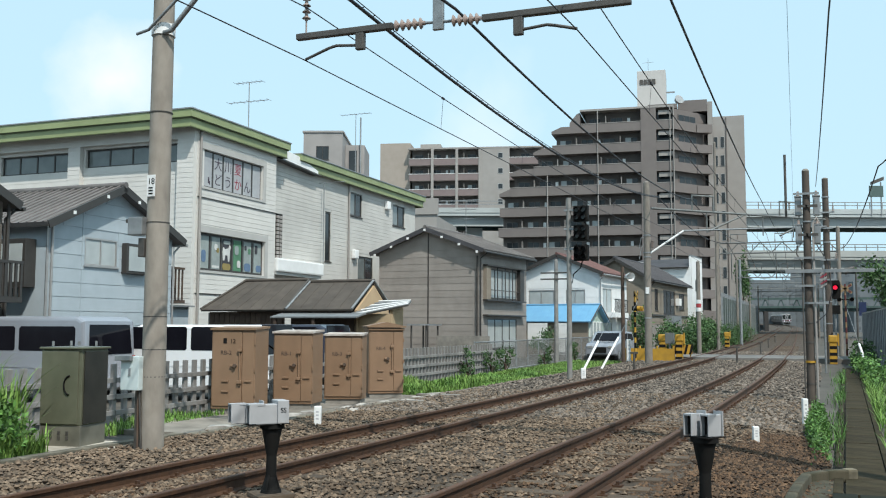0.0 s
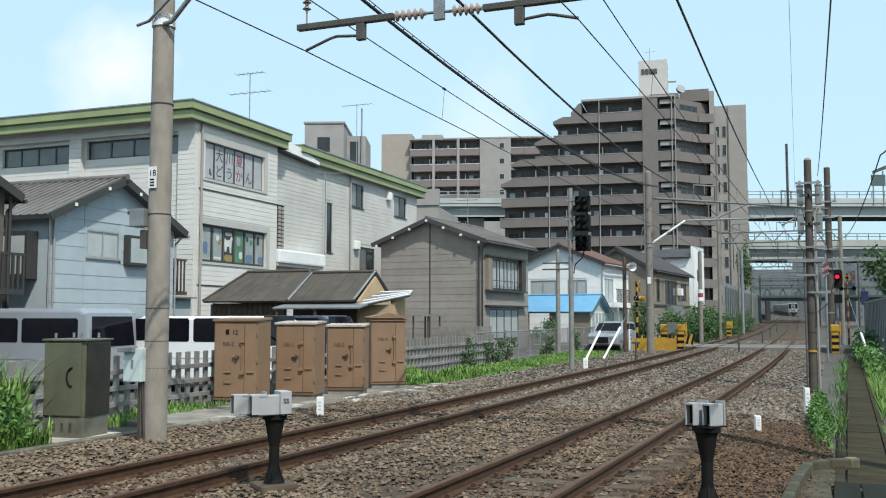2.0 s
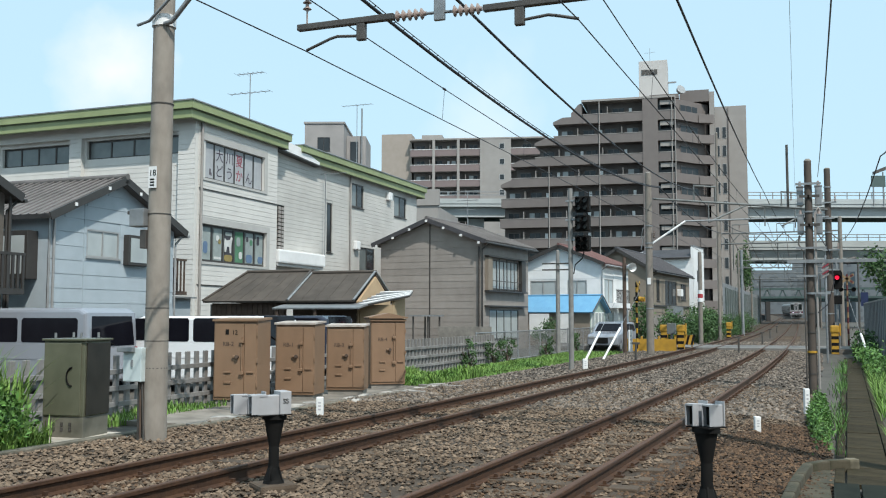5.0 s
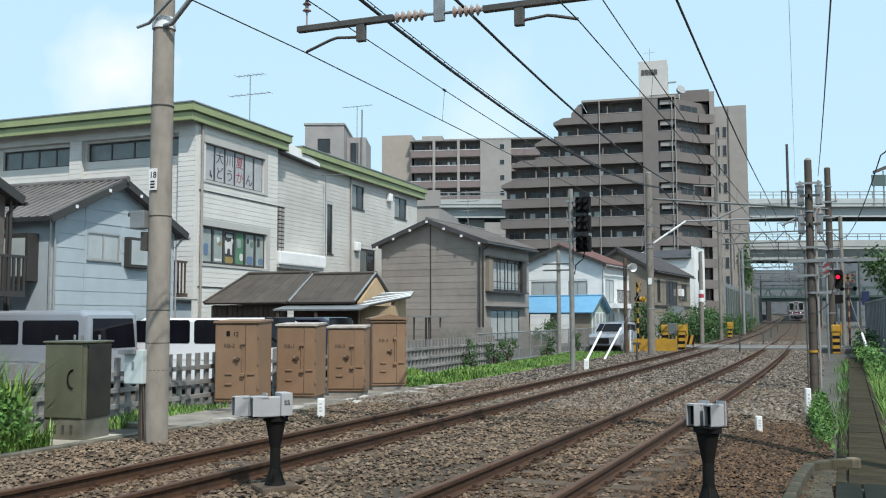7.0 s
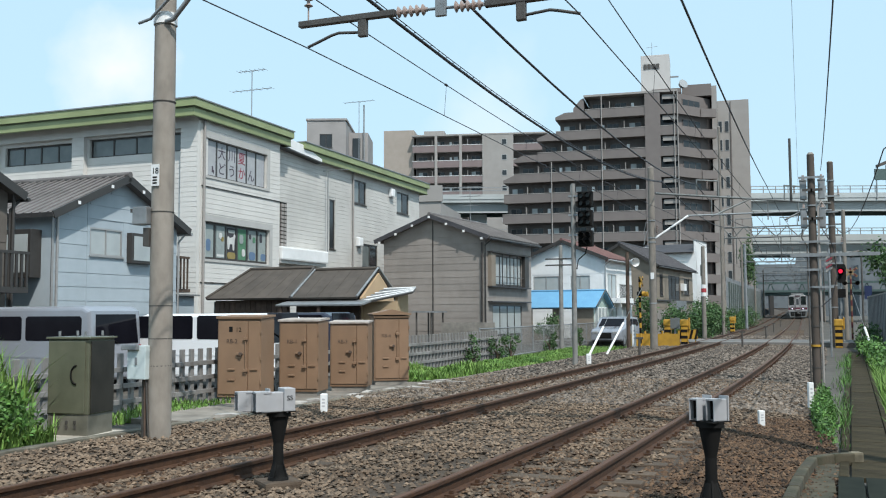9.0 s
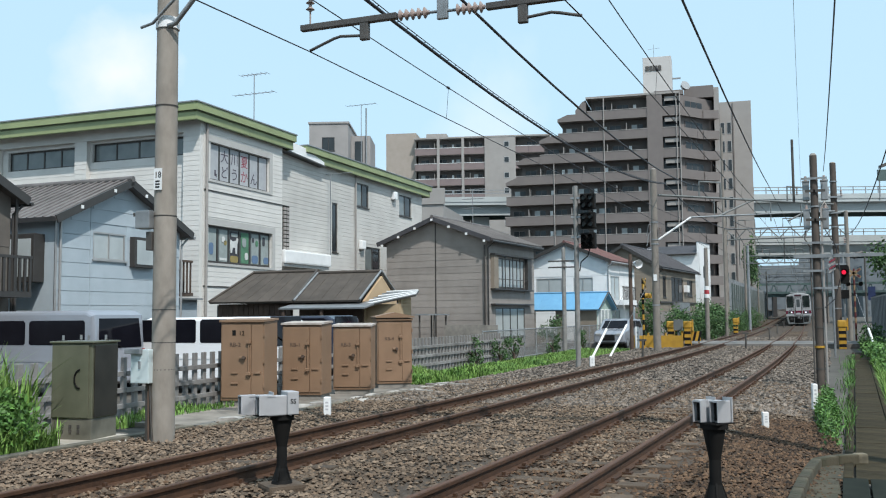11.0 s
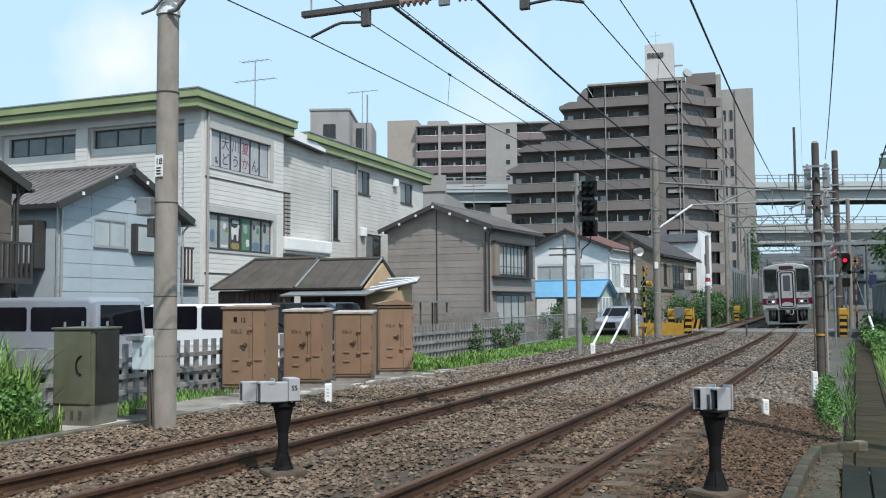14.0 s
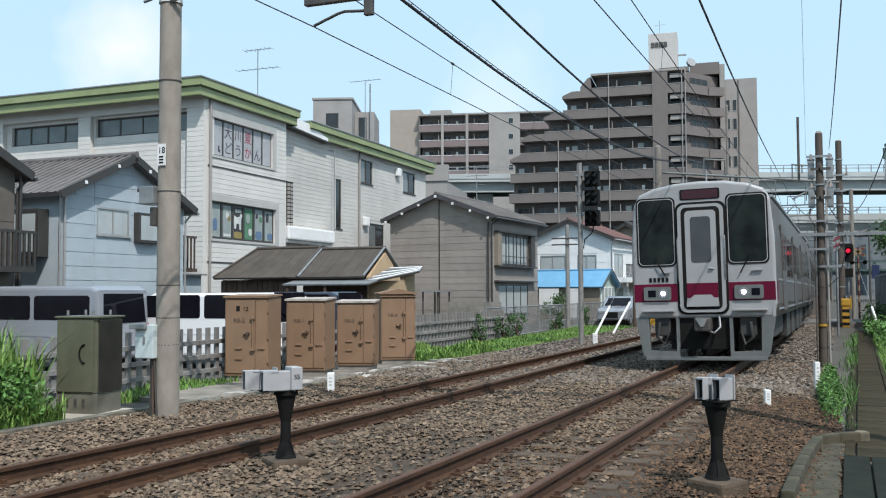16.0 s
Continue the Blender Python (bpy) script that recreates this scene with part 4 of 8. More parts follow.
M_PORC = mat("brown_white_porcelain", (0.34, 0.27, 0.24), (0.30, 0.23, 0.2), 4, 0.3)


def overhead_support():
    Y = 10.6
    t = thing("overhead_portal", pose(0, 0, 0), "steel overhead line portal with insulated cross beam above the tracks", "overhead line support")
    part("portal_pole", tube(bmesh.new(), (2.45, Y, -0.1), (2.45, Y, 9.3), 0.16, 0.13, seg=16), M_POLE, t)
    for z in (8.5, 8.1):
        part("portal_beam", B(-8.2, Y - 0.05, z, 2.4, Y + 0.05, z + 0.09), M_STEEL, t)
    for i in range(14):
        x = -7.9 + i * 0.75
        part("brace", tube(bmesh.new(), (x, Y, 8.12), (x + 0.37 * (-1) ** i + 0.37, Y, 8.55), 0.025, seg=6), M_STEEL, t)
    beam = part("cross_beam", B(-6.11, Y - 0.045, 5.46, -4.72, Y + 0.045, 5.54, bevel=0.01), M_DARKSTEEL, t, "dark steel cross beam")
    part("cross_beam", B(-3.52, Y - 0.045, 5.42, -1.7, Y + 0.045, 5.50, bevel=0.01), M_DARKSTEEL, t)
    bm = bmesh.new()
    insulator(bm, (-4.70, Y, 5.50), (-4.28, Y, 5.49), 0.075, 5)
    part("insulator", bm, M_PORC, t, "ribbed porcelain insulator")
    bm = bmesh.new()
    insulator(bm, (-3.92, Y, 5.475), (-3.54, Y, 5.465), 0.075, 5)
    part("insulator", bm, M_PORC, t, "ribbed porcelain insulator")
    part("hanger", B(-4.17, Y - 0.03, 5.38, -4.03, Y + 0.03, 8.15, bevel=0.008), M_STEEL, t, "galvanised hanger plate")
    part("link_rod", pipe(bmesh.new(), [(-4.30, Y, 5.49), (-3.9, Y, 5.475)], 0.02), M_STEEL, t)
    bm = bmesh.new()
    insulator(bm, (-5.98, Y, 5.72), (-5.98, Y, 6.15), 0.06, 5)
    tube(bm, (-5.98, Y, 5.54), (-5.98, Y, 5.72), 0.012)
    tube(bm, (-5.98, Y, 6.15), (-5.98, Y, 8.12), 0.012)
    part("insulator", bm, M_PORC, t)
    for x0, x1, z0, cz in ((-5.18, -5.98, 5.46, 5.18), (-3.06, -2.34, 5.42, 5.19)):
        s = 1 if x1 > x0 else -1
        arm = part("registration_arm", pipe(bmesh.new(), [(x0, Y, z0 - 0.16), (x0 + 0.35 * s, Y, z0 - 0.13), (x0 + 0.45 * s, Y, z0 - 0.15), (x1, Y, cz + 0.01)], 0.02), M_DARKSTEEL, t, "bent steel registration arm")
        part("bracket", B(x0 - 0.06, Y - 0.04, z0 - 0.22, x0 + 0.06, Y + 0.04, z0 + 0.01, bevel=0.012), M_DARKSTEEL, arm)


def line_thing(name, bm, label):
    tagged(part(name, bm, M_WIRE), label, "cable", "overhead wires")


def overhead_wires():
    stops = [-22, 10.6, 43, 75, 110, 150, 190, 230, 280, 330]
    for line, off, z in ((far_x, -0.15, 5.88), (near_x, 0.09, 5.82)):
        bm = bmesh.new()
        wire(bm, [(line(y) + off, y, 5.185) for y in stops], 0.0085, 0.0, 1)
        line_thing("contact_wire", bm, "thin dark contact wire over the track")
        bm = bmesh.new()
        wire(bm, [(line(y) + off + 0.04, y, z) for y in stops], 0.0085, 0.30, 16)
        for a, b in zip(stops, stops[1:]):
            n = 7
            for i in range(1, n):
                f = i / n
                y = a + (b - a) * f
                x = (line(a) * (1 - f) + line(b) * f) + off
                zz = z - 0.30 * 4 * f * (1 - f)
                tube(bm, (x + 0.04, y, zz - 0.03), (x, y, 5.19), 0.004, seg=4, caps=False)
                tube(bm, (x + 0.04, y - 0.05, zz), (x + 0.04, y + 0.05, zz), 0.022, seg=6)
        line_thing("messenger_wire", bm, "dark messenger wire with droppers to the contact wire")
    feeders = (
        ((-5.73, 10.6, 6.26), (-5.84, 43.4, 7.68), 0.028, 0.65, "thick black lashed feeder cable"),
        ((-3.87, 10.6, 5.62), (-4.53, 44.8, 7.71), 0.021, 0.5, "plain black overhead feeder cable"),
        ((-1.40, 11.6, 5.85), (-1.52, 49.3, 8.1), 0.018, 0.15, "black feeder cable sloping to an insulator"))
    for a, b, r, sag, label in feeders:
        a, b = Vector(a), Vector(b)
        bm = bmesh.new()
        wire(bm, [(a.x - 1.6, -22, a.z + 0.6), a, b, (b.x + 0.7, 79, 8.6), (b.x + 0.7, 140, 8.2)], r, sag, 14)
        if r > 0.025:
            lash = Vector((0.03, 0, 0.045))
            wire(bm, [Vector((a.x - 1.6, -22, a.z + 0.6)) + lash, a + lash, b + lash], 0.008, sag, 14)
            for i in range(90):
                f = i / 90
                q = a.lerp(b, f) - Vector((0, 0, sag * 4 * f * (1 - f)))
                tube(bm, q - Vector((0.01, 0, 0.02)), q + lash + Vector((0, 0.1, 0)), 0.008, seg=5)
        line_thing("feeder_cable", bm, label)
    bm = bmesh.new()
    wire(bm, [(0.45, -6, 6.2), (0.64, 16.6, 7.0), (1.07, 50.3, 8.81)], 0.016, 0.2, 16)
    line_thing("power_cable", bm, "black power cable between the poles")
    bm = bmesh.new()
    wire(bm, [(1.5, 2, 5.6), (1.9, 24, 5.5), (2.4, 62, 6.6)], 0.016, 0.7, 16)
    line_thing("power_cable", bm, "black power cable sagging over the path")
    bm = bmesh.new()
    wire(bm, [(-0.02, -5, 8.5), (-0.02, 100, 9.4)], 0.005, 0.5, 16)
    line_thing("earth_wire", bm, "fine pale wire high above the track")


def cabinet(x, y, w, d, h, turn, text, label, lid=None):
    t = thing("relay_cabinet", pose(x, y, -0.02, 0, 0, turn), label, "relay cabinet", "tan relay cabinets")
    part("plinth", B(0.03, 0.03, 0, w - 0.03, d - 0.03, 0.10), M_CONC, t)
    part("body", B(0, 0, 0.10, w, d, h, bevel=0.012), M_CABINET, t)
    split = w * 0.70
    door = part("door", B(0.025, -0.022, 0.16, split, 0, h - 0.06, bevel=0.006), M_CABINET, t)
    part("side_panel", B(split + 0.012, -0.02, 0.16, w - 0.02, 0, h - 0.06, bevel=0.006), M_CABINET, t)
    bm = bmesh.new()
    quad_slab(bm, (-0.02, -0.05, h + 0.025), (w + 0.02, -0.05, h + 0.025), (w + 0.02, d + 0.03, h + 0.06), (-0.02, d + 0.03, h + 0.06), 0.04)
    part("roof", bm, lid or M_CABINET, t, "thin overhanging lid")
    rod = part("lock_rod", tube(bmesh.new(), (split - 0.035, -0.045, 0.55), (split - 0.035, -0.045, h - 0.32), 0.012, seg=8), M_CABINET, door)
    for z in (0.62, h - 0.40):
        part("clasp", B(split - 0.075, -0.075, z - 0.03, split + 0.01, -0.022, z + 0.03, bevel=0.008), M_CABINET, door)
    part("handle", B(split - 0.22, -0.07, h * 0.56, split - 0.10, -0.022, h * 0.56 + 0.045, bevel=0.01), M_CABINET, door, "small dark door handle")
    part("handle_boss", tube(bmesh.new(), (split - 0.13, -0.085, h * 0.56 + 0.02), (split - 0.13, -0.02, h * 0.56 + 0.02), 0.035, seg=10), M_BROWN, door)
    for u, z in ((w * 0.33, 0.42), (w * 0.33, 0.62), (w * 0.85, 0.62)):
        part("vent_hood", B(u - 0.07, -0.045, z, u + 0.07, -0.018, z + 0.035, bevel=0.006), M_CABINET, door)
    for z in (0.35, h * 0.5, h - 0.3):
        part("hinge", B(w - 0.012, -0.03, z, w + 0.014, 0.02, z + 0.09, bevel=0.004), M_CABINET, t)
    lettering(door, text, 0.115, pose(w * 0.34, -0.026, h * 0.70), M_BROWN)
    return t


M_LID = mat("worn_white_lid", (0.55, 0.50, 0.46), (0.36, 0.29, 0.24), 5, 0.7, stain=0.4, stain_scale=4)


def cabinets():
    c = cabinet(-10.62, 15.35, 0.88, 0.75, 1.63, 12, "RB-2", "tan steel relay cabinet beside a concrete fence")
    bm = bmesh.new()
    box(bm, 0.24, -0.028, 1.36, 0.31, -0.024, 1.46)
    part("painted_mark", bm, M_BLACK, c)
    lettering(c, "12", 0.12, pose(0.43, -0.026, 1.36), M_BLACK)
    cabinet(-10.15, 16.85, 0.84, 0.75, 1.56, 12, "RB-1", "tan steel relay cabinet with a pale lid", M_LID)
    cabinet(-9.76, 18.35, 0.84, 0.6, 1.50, 16, "RB-3", "narrow tan steel relay cabinet with a white lid", M_LID)
    c = cabinet(-9.56, 20.2, 0.84, 0.8, 1.62, 34, "RB-4", "tan steel relay cabinet with a raised peaked lid")
    part("lid_hood", prism(bmesh.new(), [(-0.05, 1.67), (0.89, 1.67), (0.89, 1.70), (0.42, 1.80), (-0.05, 1.70)], -0.08, 0.84), M_CABINET, c, "low peaked hood")
    t = thing("concrete_slab", pose(0, 0, 0), "weathered concrete slab under the relay cabinets", "slab", kind="structure")
    bm = bmesh.new()
    prism_pts = [(-11.0, 12.5), (-8.55, 12.5), (-8.1, 16), (-7.85, 22.6), (-9.9, 22.6), (-11.0, 16)]
    v = [bm.verts.new((x, y, -0.02)) for x, y in prism_pts]
    w = [bm.verts.new((x, y, -0.12)) for x, y in prism_pts]
    bm.faces.new(v)
    for i in range(6):
        bm.faces.new((v[i], w[i], w[(i + 1) % 6], v[(i + 1) % 6]))
    bmesh.ops.recalc_face_normals(bm, faces=bm.faces[:])
    part("slab", bm, mat("dirty_slab", (0.30, 0.27, 0.23), (0.17, 0.15, 0.125), 2.0, 0.95, bump=0.4, stain=0.55, stain_scale=0.9), t)
    for x, y, dx in ((-8.75, 21.2, 1.1), (-8.6, 19.2, 0.8)):
        tagged(part("cable_cover", B(x, y, -0.02, x + dx, y + 0.22, 0.04, bevel=0.02), M_CONC), "pale broken concrete cable cover", "cover", "broken cable covers")
    rnd = random.Random(12)
    pale = mat("pale_broken_concrete", (0.46, 0.43, 0.39), (0.32, 0.29, 0.26), 6, 0.9, bump=0.3, stain=0.3, stain_scale=3, vary=0.15)
    for k in range(13):
        y = 13.2 + k * 0.72 + rnd.uniform(-0.2, 0.2)
        w, d = rnd.uniform(0.10, 0.34), rnd.uniform(0.07, 0.16)
        pts = [(-w, -0.02), (w * 0.8, -0.02), (w, 0.03), (w * 0.3, 0.055), (-w * 0.7, 0.045)]
        m = pose(near_x(y) - 6.35 + rnd.uniform(-0.35, 0.15), y, -0.01, 0, 0, rnd.uniform(20, 110))
        tagged(part("concrete_chunk", prism(bmesh.new(), pts, -d, d), pale, m=m), "pale broken chunk of concrete at the slab edge", "rubble", "broken concrete chunks")


def green_box():
    t = thing("control_box", pose(-10.0, 10.35, -0.02, 0, 0, 8), "olive steel control box on a pale plinth", "control box")
    part("plinth", B(0.006, 0.006, 0, 0.644, 0.614, 0.30, bevel=0.01), mat("dusty_olive", (0.19, 0.18, 0.145), (0.14, 0.135, 0.105), 4, 0.6, 0.2, stain=0.35, stain_scale=3), t)
    part("body", B(0, 0, 0.30, 0.65, 0.62, 1.36, bevel=0.012), M_GREENBOX, t)
    door = part("door", B(0.015, -0.018, 0.32, 0.60, 0.0, 1.33, bevel=0.006), M_GREENBOX, t)
    # right side darkened: its shade is put into this panel's colour
    part("side_door", B(0.652, 0.04, 0.32, 0.668, 0.60, 1.33, bevel=0.005), mat("shaded_olive", (0.040, 0.037, 0.030), (0.030, 0.028, 0.023), 3, 0.4, 0.2, stain=0.3, stain_scale=3), t)
    part("lid", B(-0.02, -0.035, 1.36, 0.685, 0.64, 1.39, bevel=0.008), M_GREENBOX, t)
    bm = bmesh.new()
    pts = [(0.47 - 0.085 * math.sin(a), -0.03, 0.86 + 0.13 * math.cos(a)) for a in (i * math.pi / 8 for i in range(9))]
    pipe(bm, pts, 0.011)
    part("handle", bm, M_BLACK, door)
    for x in (0.12, 0.53):
        for y in (0.08, 0.5):
            part("lifting_eye", tube(bmesh.new(), (x, y, 1.40), (x, y, 1.47), 0.018, seg=8), M_STEEL, t)
    for i in range(3):
        for j in range(2):
            part("vent_slot", B(0.16 + i * 0.13, -0.004, 0.10 + j * 0.07, 0.20 + i * 0.13, 0.012, 0.15 + j * 0.07), M_DARKSTEEL, t)
    # worn pad coloured extra pale: strong sunlight is put into its base colour
    part("foundation", B(-0.10, -0.42, -0.1, 1.15, 0.75, 0.012, bevel=0.02), mat("sunlit_worn_pad", (0.60, 0.56, 0.49), (0.38, 0.34, 0.28), 3, 0.9, bump=0.3, stain=0.5, stain_scale=2.2), t, "worn concrete pad with sunlit paleness in its colour")


M_SENSOR = mat("grey_sensor_paint", (0.42, 0.42, 0.43), (0.36, 0.36, 0.37), 4, 0.55, stain=0.2, stain_scale=3)


def sensor_post(x, y, turn, h, label, length, lag=0.0, gap=0.066, wide=0.042, back=0.0, block=False):
    """Twin boxes with openings towards local -y on a flared post."""
    t = thing("trackside_sensor", pose(x, y, -0.02, 0, 0, turn), label, "trackside sensor", "trackside sensors")
    part("footing", B(-0.19, -0.19, -0.1, 0.19, 0.19, 0.09, bevel=0.03), M_SLEEPER, t)
    part("foot_flange", tube(bmesh.new(), (0, 0, 0.09), (0, 0, 0.12), 0.11, 0.10, seg=8), M_BLACK, t)
    part("foot_flare", tube(bmesh.new(), (0, 0, 0.12), (0, 0, 0.24), 0.085, 0.052, seg=18), M_BLACK, t)
    for k in range(4):
        part("foot_rib", prism(bmesh.new(), [(0.04, 0.12), (0.10, 0.12), (0.052, 0.26), (0.04, 0.26)], -0.008, 0.008), M_BLACK, t, m=pose(0, 0, 0, 0, 0, 45 + 90 * k))
    part("post", tube(bmesh.new(), (0, 0, 0.24), (0, 0, h - 0.30), 0.052, 0.050, seg=18), M_BLACK, t)
    part("flare", tube(bmesh.new(), (0, 0, h - 0.30), (0, 0, h - 0.04), 0.050, 0.10, seg=18), M_BLACK, t)
    part("mount_plate", tube(bmesh.new(), (0, 0, h - 0.04), (0, 0, h), 0.12, seg=18), M_BLACK, t)
    for dx in (-gap, gap):
        slide = pose(0, lag * (1 if dx > 0 else -1.25) + back, 0)
        f = -length * 0.4
        hd = part("sensor_head", B(dx - wide, f, h + 0.01, dx + wide, length * 0.6, h + 0.20, bevel=0.01), M_SENSOR, t, "grey box with a dark opening", m=slide)
        part("hood", B(dx - wide - 0.006, f - 0.06, h + 0.19, dx + wide + 0.006, 0.0, h + 0.205), M_SENSOR, hd)
        part("hood_side", B(dx - wide - 0.006, f - 0.06, h + 0.02, dx - wide + 0.001, f + 0.02, h + 0.19), M_SENSOR, hd)
        part("hood_side", B(dx + wide - 0.001, f - 0.06, h + 0.02, dx + wide + 0.006, f + 0.02, h + 0.19), M_SENSOR, hd)
        part("lens", B(dx - wide + 0.005, f - 0.01, h + 0.03, dx + wide - 0.005, f + 0.001, h + 0.185), M_BLACK, hd)
        part("backing_plate", B(dx - wide - 0.012, length * 0.6, h + 0.0, dx + wide + 0.012, length * 0.6 + 0.012, h + 0.225), M_SENSOR, hd)
    part("tie_plate", B(-0.12, min(-0.12, back - 0.1), h + 0.002, 0.12, 0.14, h + 0.012), M_BLACK, t)
    if block:
        bl = part("junction_block", B(-0.05, 0.005, h + 0.014, gap + wide + 0.03, 0.12, h + 0.235, bevel=0.008), M_SENSOR, t, "grey junction block with black letters")
        lettering(bl, "SS", 0.065, pose(gap + wide + 0.032, 0.062, h + 0.12, 0, 0, 90), M_BLACK)
    return t


M_PRINT = mat("faint_print", (0.5, 0.5, 0.52), None, 3, 0.7)


def marker(x, y, w, h, label):
    t = thing("marker_post", pose(x, y, -0.03, 0, 0, 20), label, "marker post", "white marker posts")
    part("stake", B(-w / 2, -w / 2, -0.05, w / 2, w / 2, h, bevel=w * 0.15), M_WHITEPAINT, t)
    for i in range(3):
        part("print_bar", B(-w * 0.2, -w / 2 - 0.003, h * 0.35 + i * h * 0.17, w * 0.2, -w / 2, h * 0.35 + i * h * 0.17 + h * 0.08), M_PRINT, t)


def concrete_fence():
    t = thing("concrete_fence", pose(-10.95, 0, -0.1), "low grey concrete picket fence between the lot and the line", "fence")
    y0, n = 3.0, 110
    pick = bpy.data.meshes.new("picket")
    bm = B(-0.03, -0.052, 0, 0.03, 0.052, 1.12, bevel=0.010)
    bm.to_mesh(pick)
    bm.free()
    pick.materials.append(M_FENCE)
    for i in range(n):
        link("picket", pick, t, "", pose(0, y0 + i * 0.285, 0))
    for z in (0.25, 0.52, 0.80):
        y = y0
        while y < y0 + n * 0.285 - 0.1:
            part("fence_rail", B(0.031, y, z, 0.07, y + 1.41, z + 0.085, bevel=0.008), M_FENCE, t)
            y += 1.425


M_FENCE = mat("fence_concrete", (0.27, 0.26, 0.25), (0.20, 0.19, 0.18), 5, 0.9, bump=0.2, stain=0.4, stain_scale=2, vary=0.12)


def wheel(parent, x, y, r, w, side):
    wh = part("wheel", tube(bmesh.new(), (x, y, r), (x, y + side * w, r), r, seg=22), M_RUBBER, parent)
    part("rim", tube(bmesh.new(), (x, y + side * (w + 0.004), r), (x, y + side * (w - 0.05), r), r * 0.62, seg=18), M_STEEL, wh)


def van(m, paint, label, L=4.7, W=1.69, H=1.97):
    """Nose towards local -x, tail at local x = L; the near side is local y = 0."""
    t = thing("minivan", m, label, "van", "parked vans")
    k = H / 1.97
    prof = [(0.05, 0.35), (0.02, 0.75), (0.10, 1.02), (0.55, 1.20 * k), (1.05, 1.85 * k), (1.35, H), (L - 0.25, H), (L - 0.06, H - 0.10), (L, 1.05), (L, 0.45), (L - 0.1, 0.30), (0.3, 0.28)]
    bm = prism(bmesh.new(), prof, 0, W)
    bmesh.ops.bevel(bm, geom=[e for e in bm.edges if abs(e.verts[0].co.y - e.verts[1].co.y) < 1e-4], offset=0.09, segments=3, affect="EDGES", profile=0.5)
    part("body", bm, paint, t, smooth=False)
    for side in (0, 1):
        y0, y1 = (-0.006, 0.02) if side == 0 else (W - 0.02, W + 0.006)
        for a, b in ((1.05, 1.62), (1.72, 2.70), (2.82, L - 0.28)):
            bm = prism(bmesh.new(), [(a + 0.04, 1.20), (b - 0.04, 1.20), (b, 1.24), (b, 1.70), (b - 0.05, 1.75), (a + 0.06, 1.75), (a, 1.70), (a, 1.24)] if a > 1.5 else [(0.72, 1.22), (b, 1.22), (b, 1.74), (1.05, 1.74)], y0, y1)
            part("side_window", bm, M_CARGLASS, t, "dark tinted glass")
        part("trim", B(0.15, y0 - 0.004, 0.82, L - 0.1, y1, 0.87), paint, t)
    bm = bmesh.new()
    v = [bm.verts.new(c) for c in ((L + 0.004, 0.14, 1.12), (L + 0.004, W - 0.14, 1.12), (L - 0.055, W - 0.18, 1.80), (L - 0.055, 0.18, 1.80))]
    u = [bm.verts.new((c.co.x - 0.03, c.co.y, c.co.z)) for c in v]
    bm.faces.new(v)
    bm.faces.new(u[::-1])
    for i in range(4):
        bm.faces.new((v[i], u[i], u[(i + 1) % 4], v[(i + 1) % 4]))
    bmesh.ops.recalc_face_normals(bm, faces=bm.faces[:])
    part("rear_window", bm, M_CARGLASS, t, "dark tinted rear glass")
    part("wiper", tube(bmesh.new(), (L + 0.02, W * 0.5, 1.14), (L, W * 0.2, 1.35), 0.012, seg=6), M_BLACK, t)
    part("bumper", B(L - 0.05, 0.04, 0.35, L + 0.07, W - 0.04, 0.60, bevel=0.03), paint, t)
    for y in (0.03, W - 0.13):
        part("tail_light", B(L - 0.04, y, 0.70, L + 0.012, y + 0.10, 1.08, bevel=0.01), mat("tail_red", (0.35, 0.01, 0.015), None, 3, 0.25), t)
    part("mirror", B(0.85, -0.20, 1.15, 0.98, -0.03, 1.40, bevel=0.02), paint, t)
    for x in (0.95, L - 1.0):
        wheel(t, x, 0.20, 0.32, 0.2, -1)
        wheel(t, x, W - 0.20, 0.32, 0.2, 1)
    return t


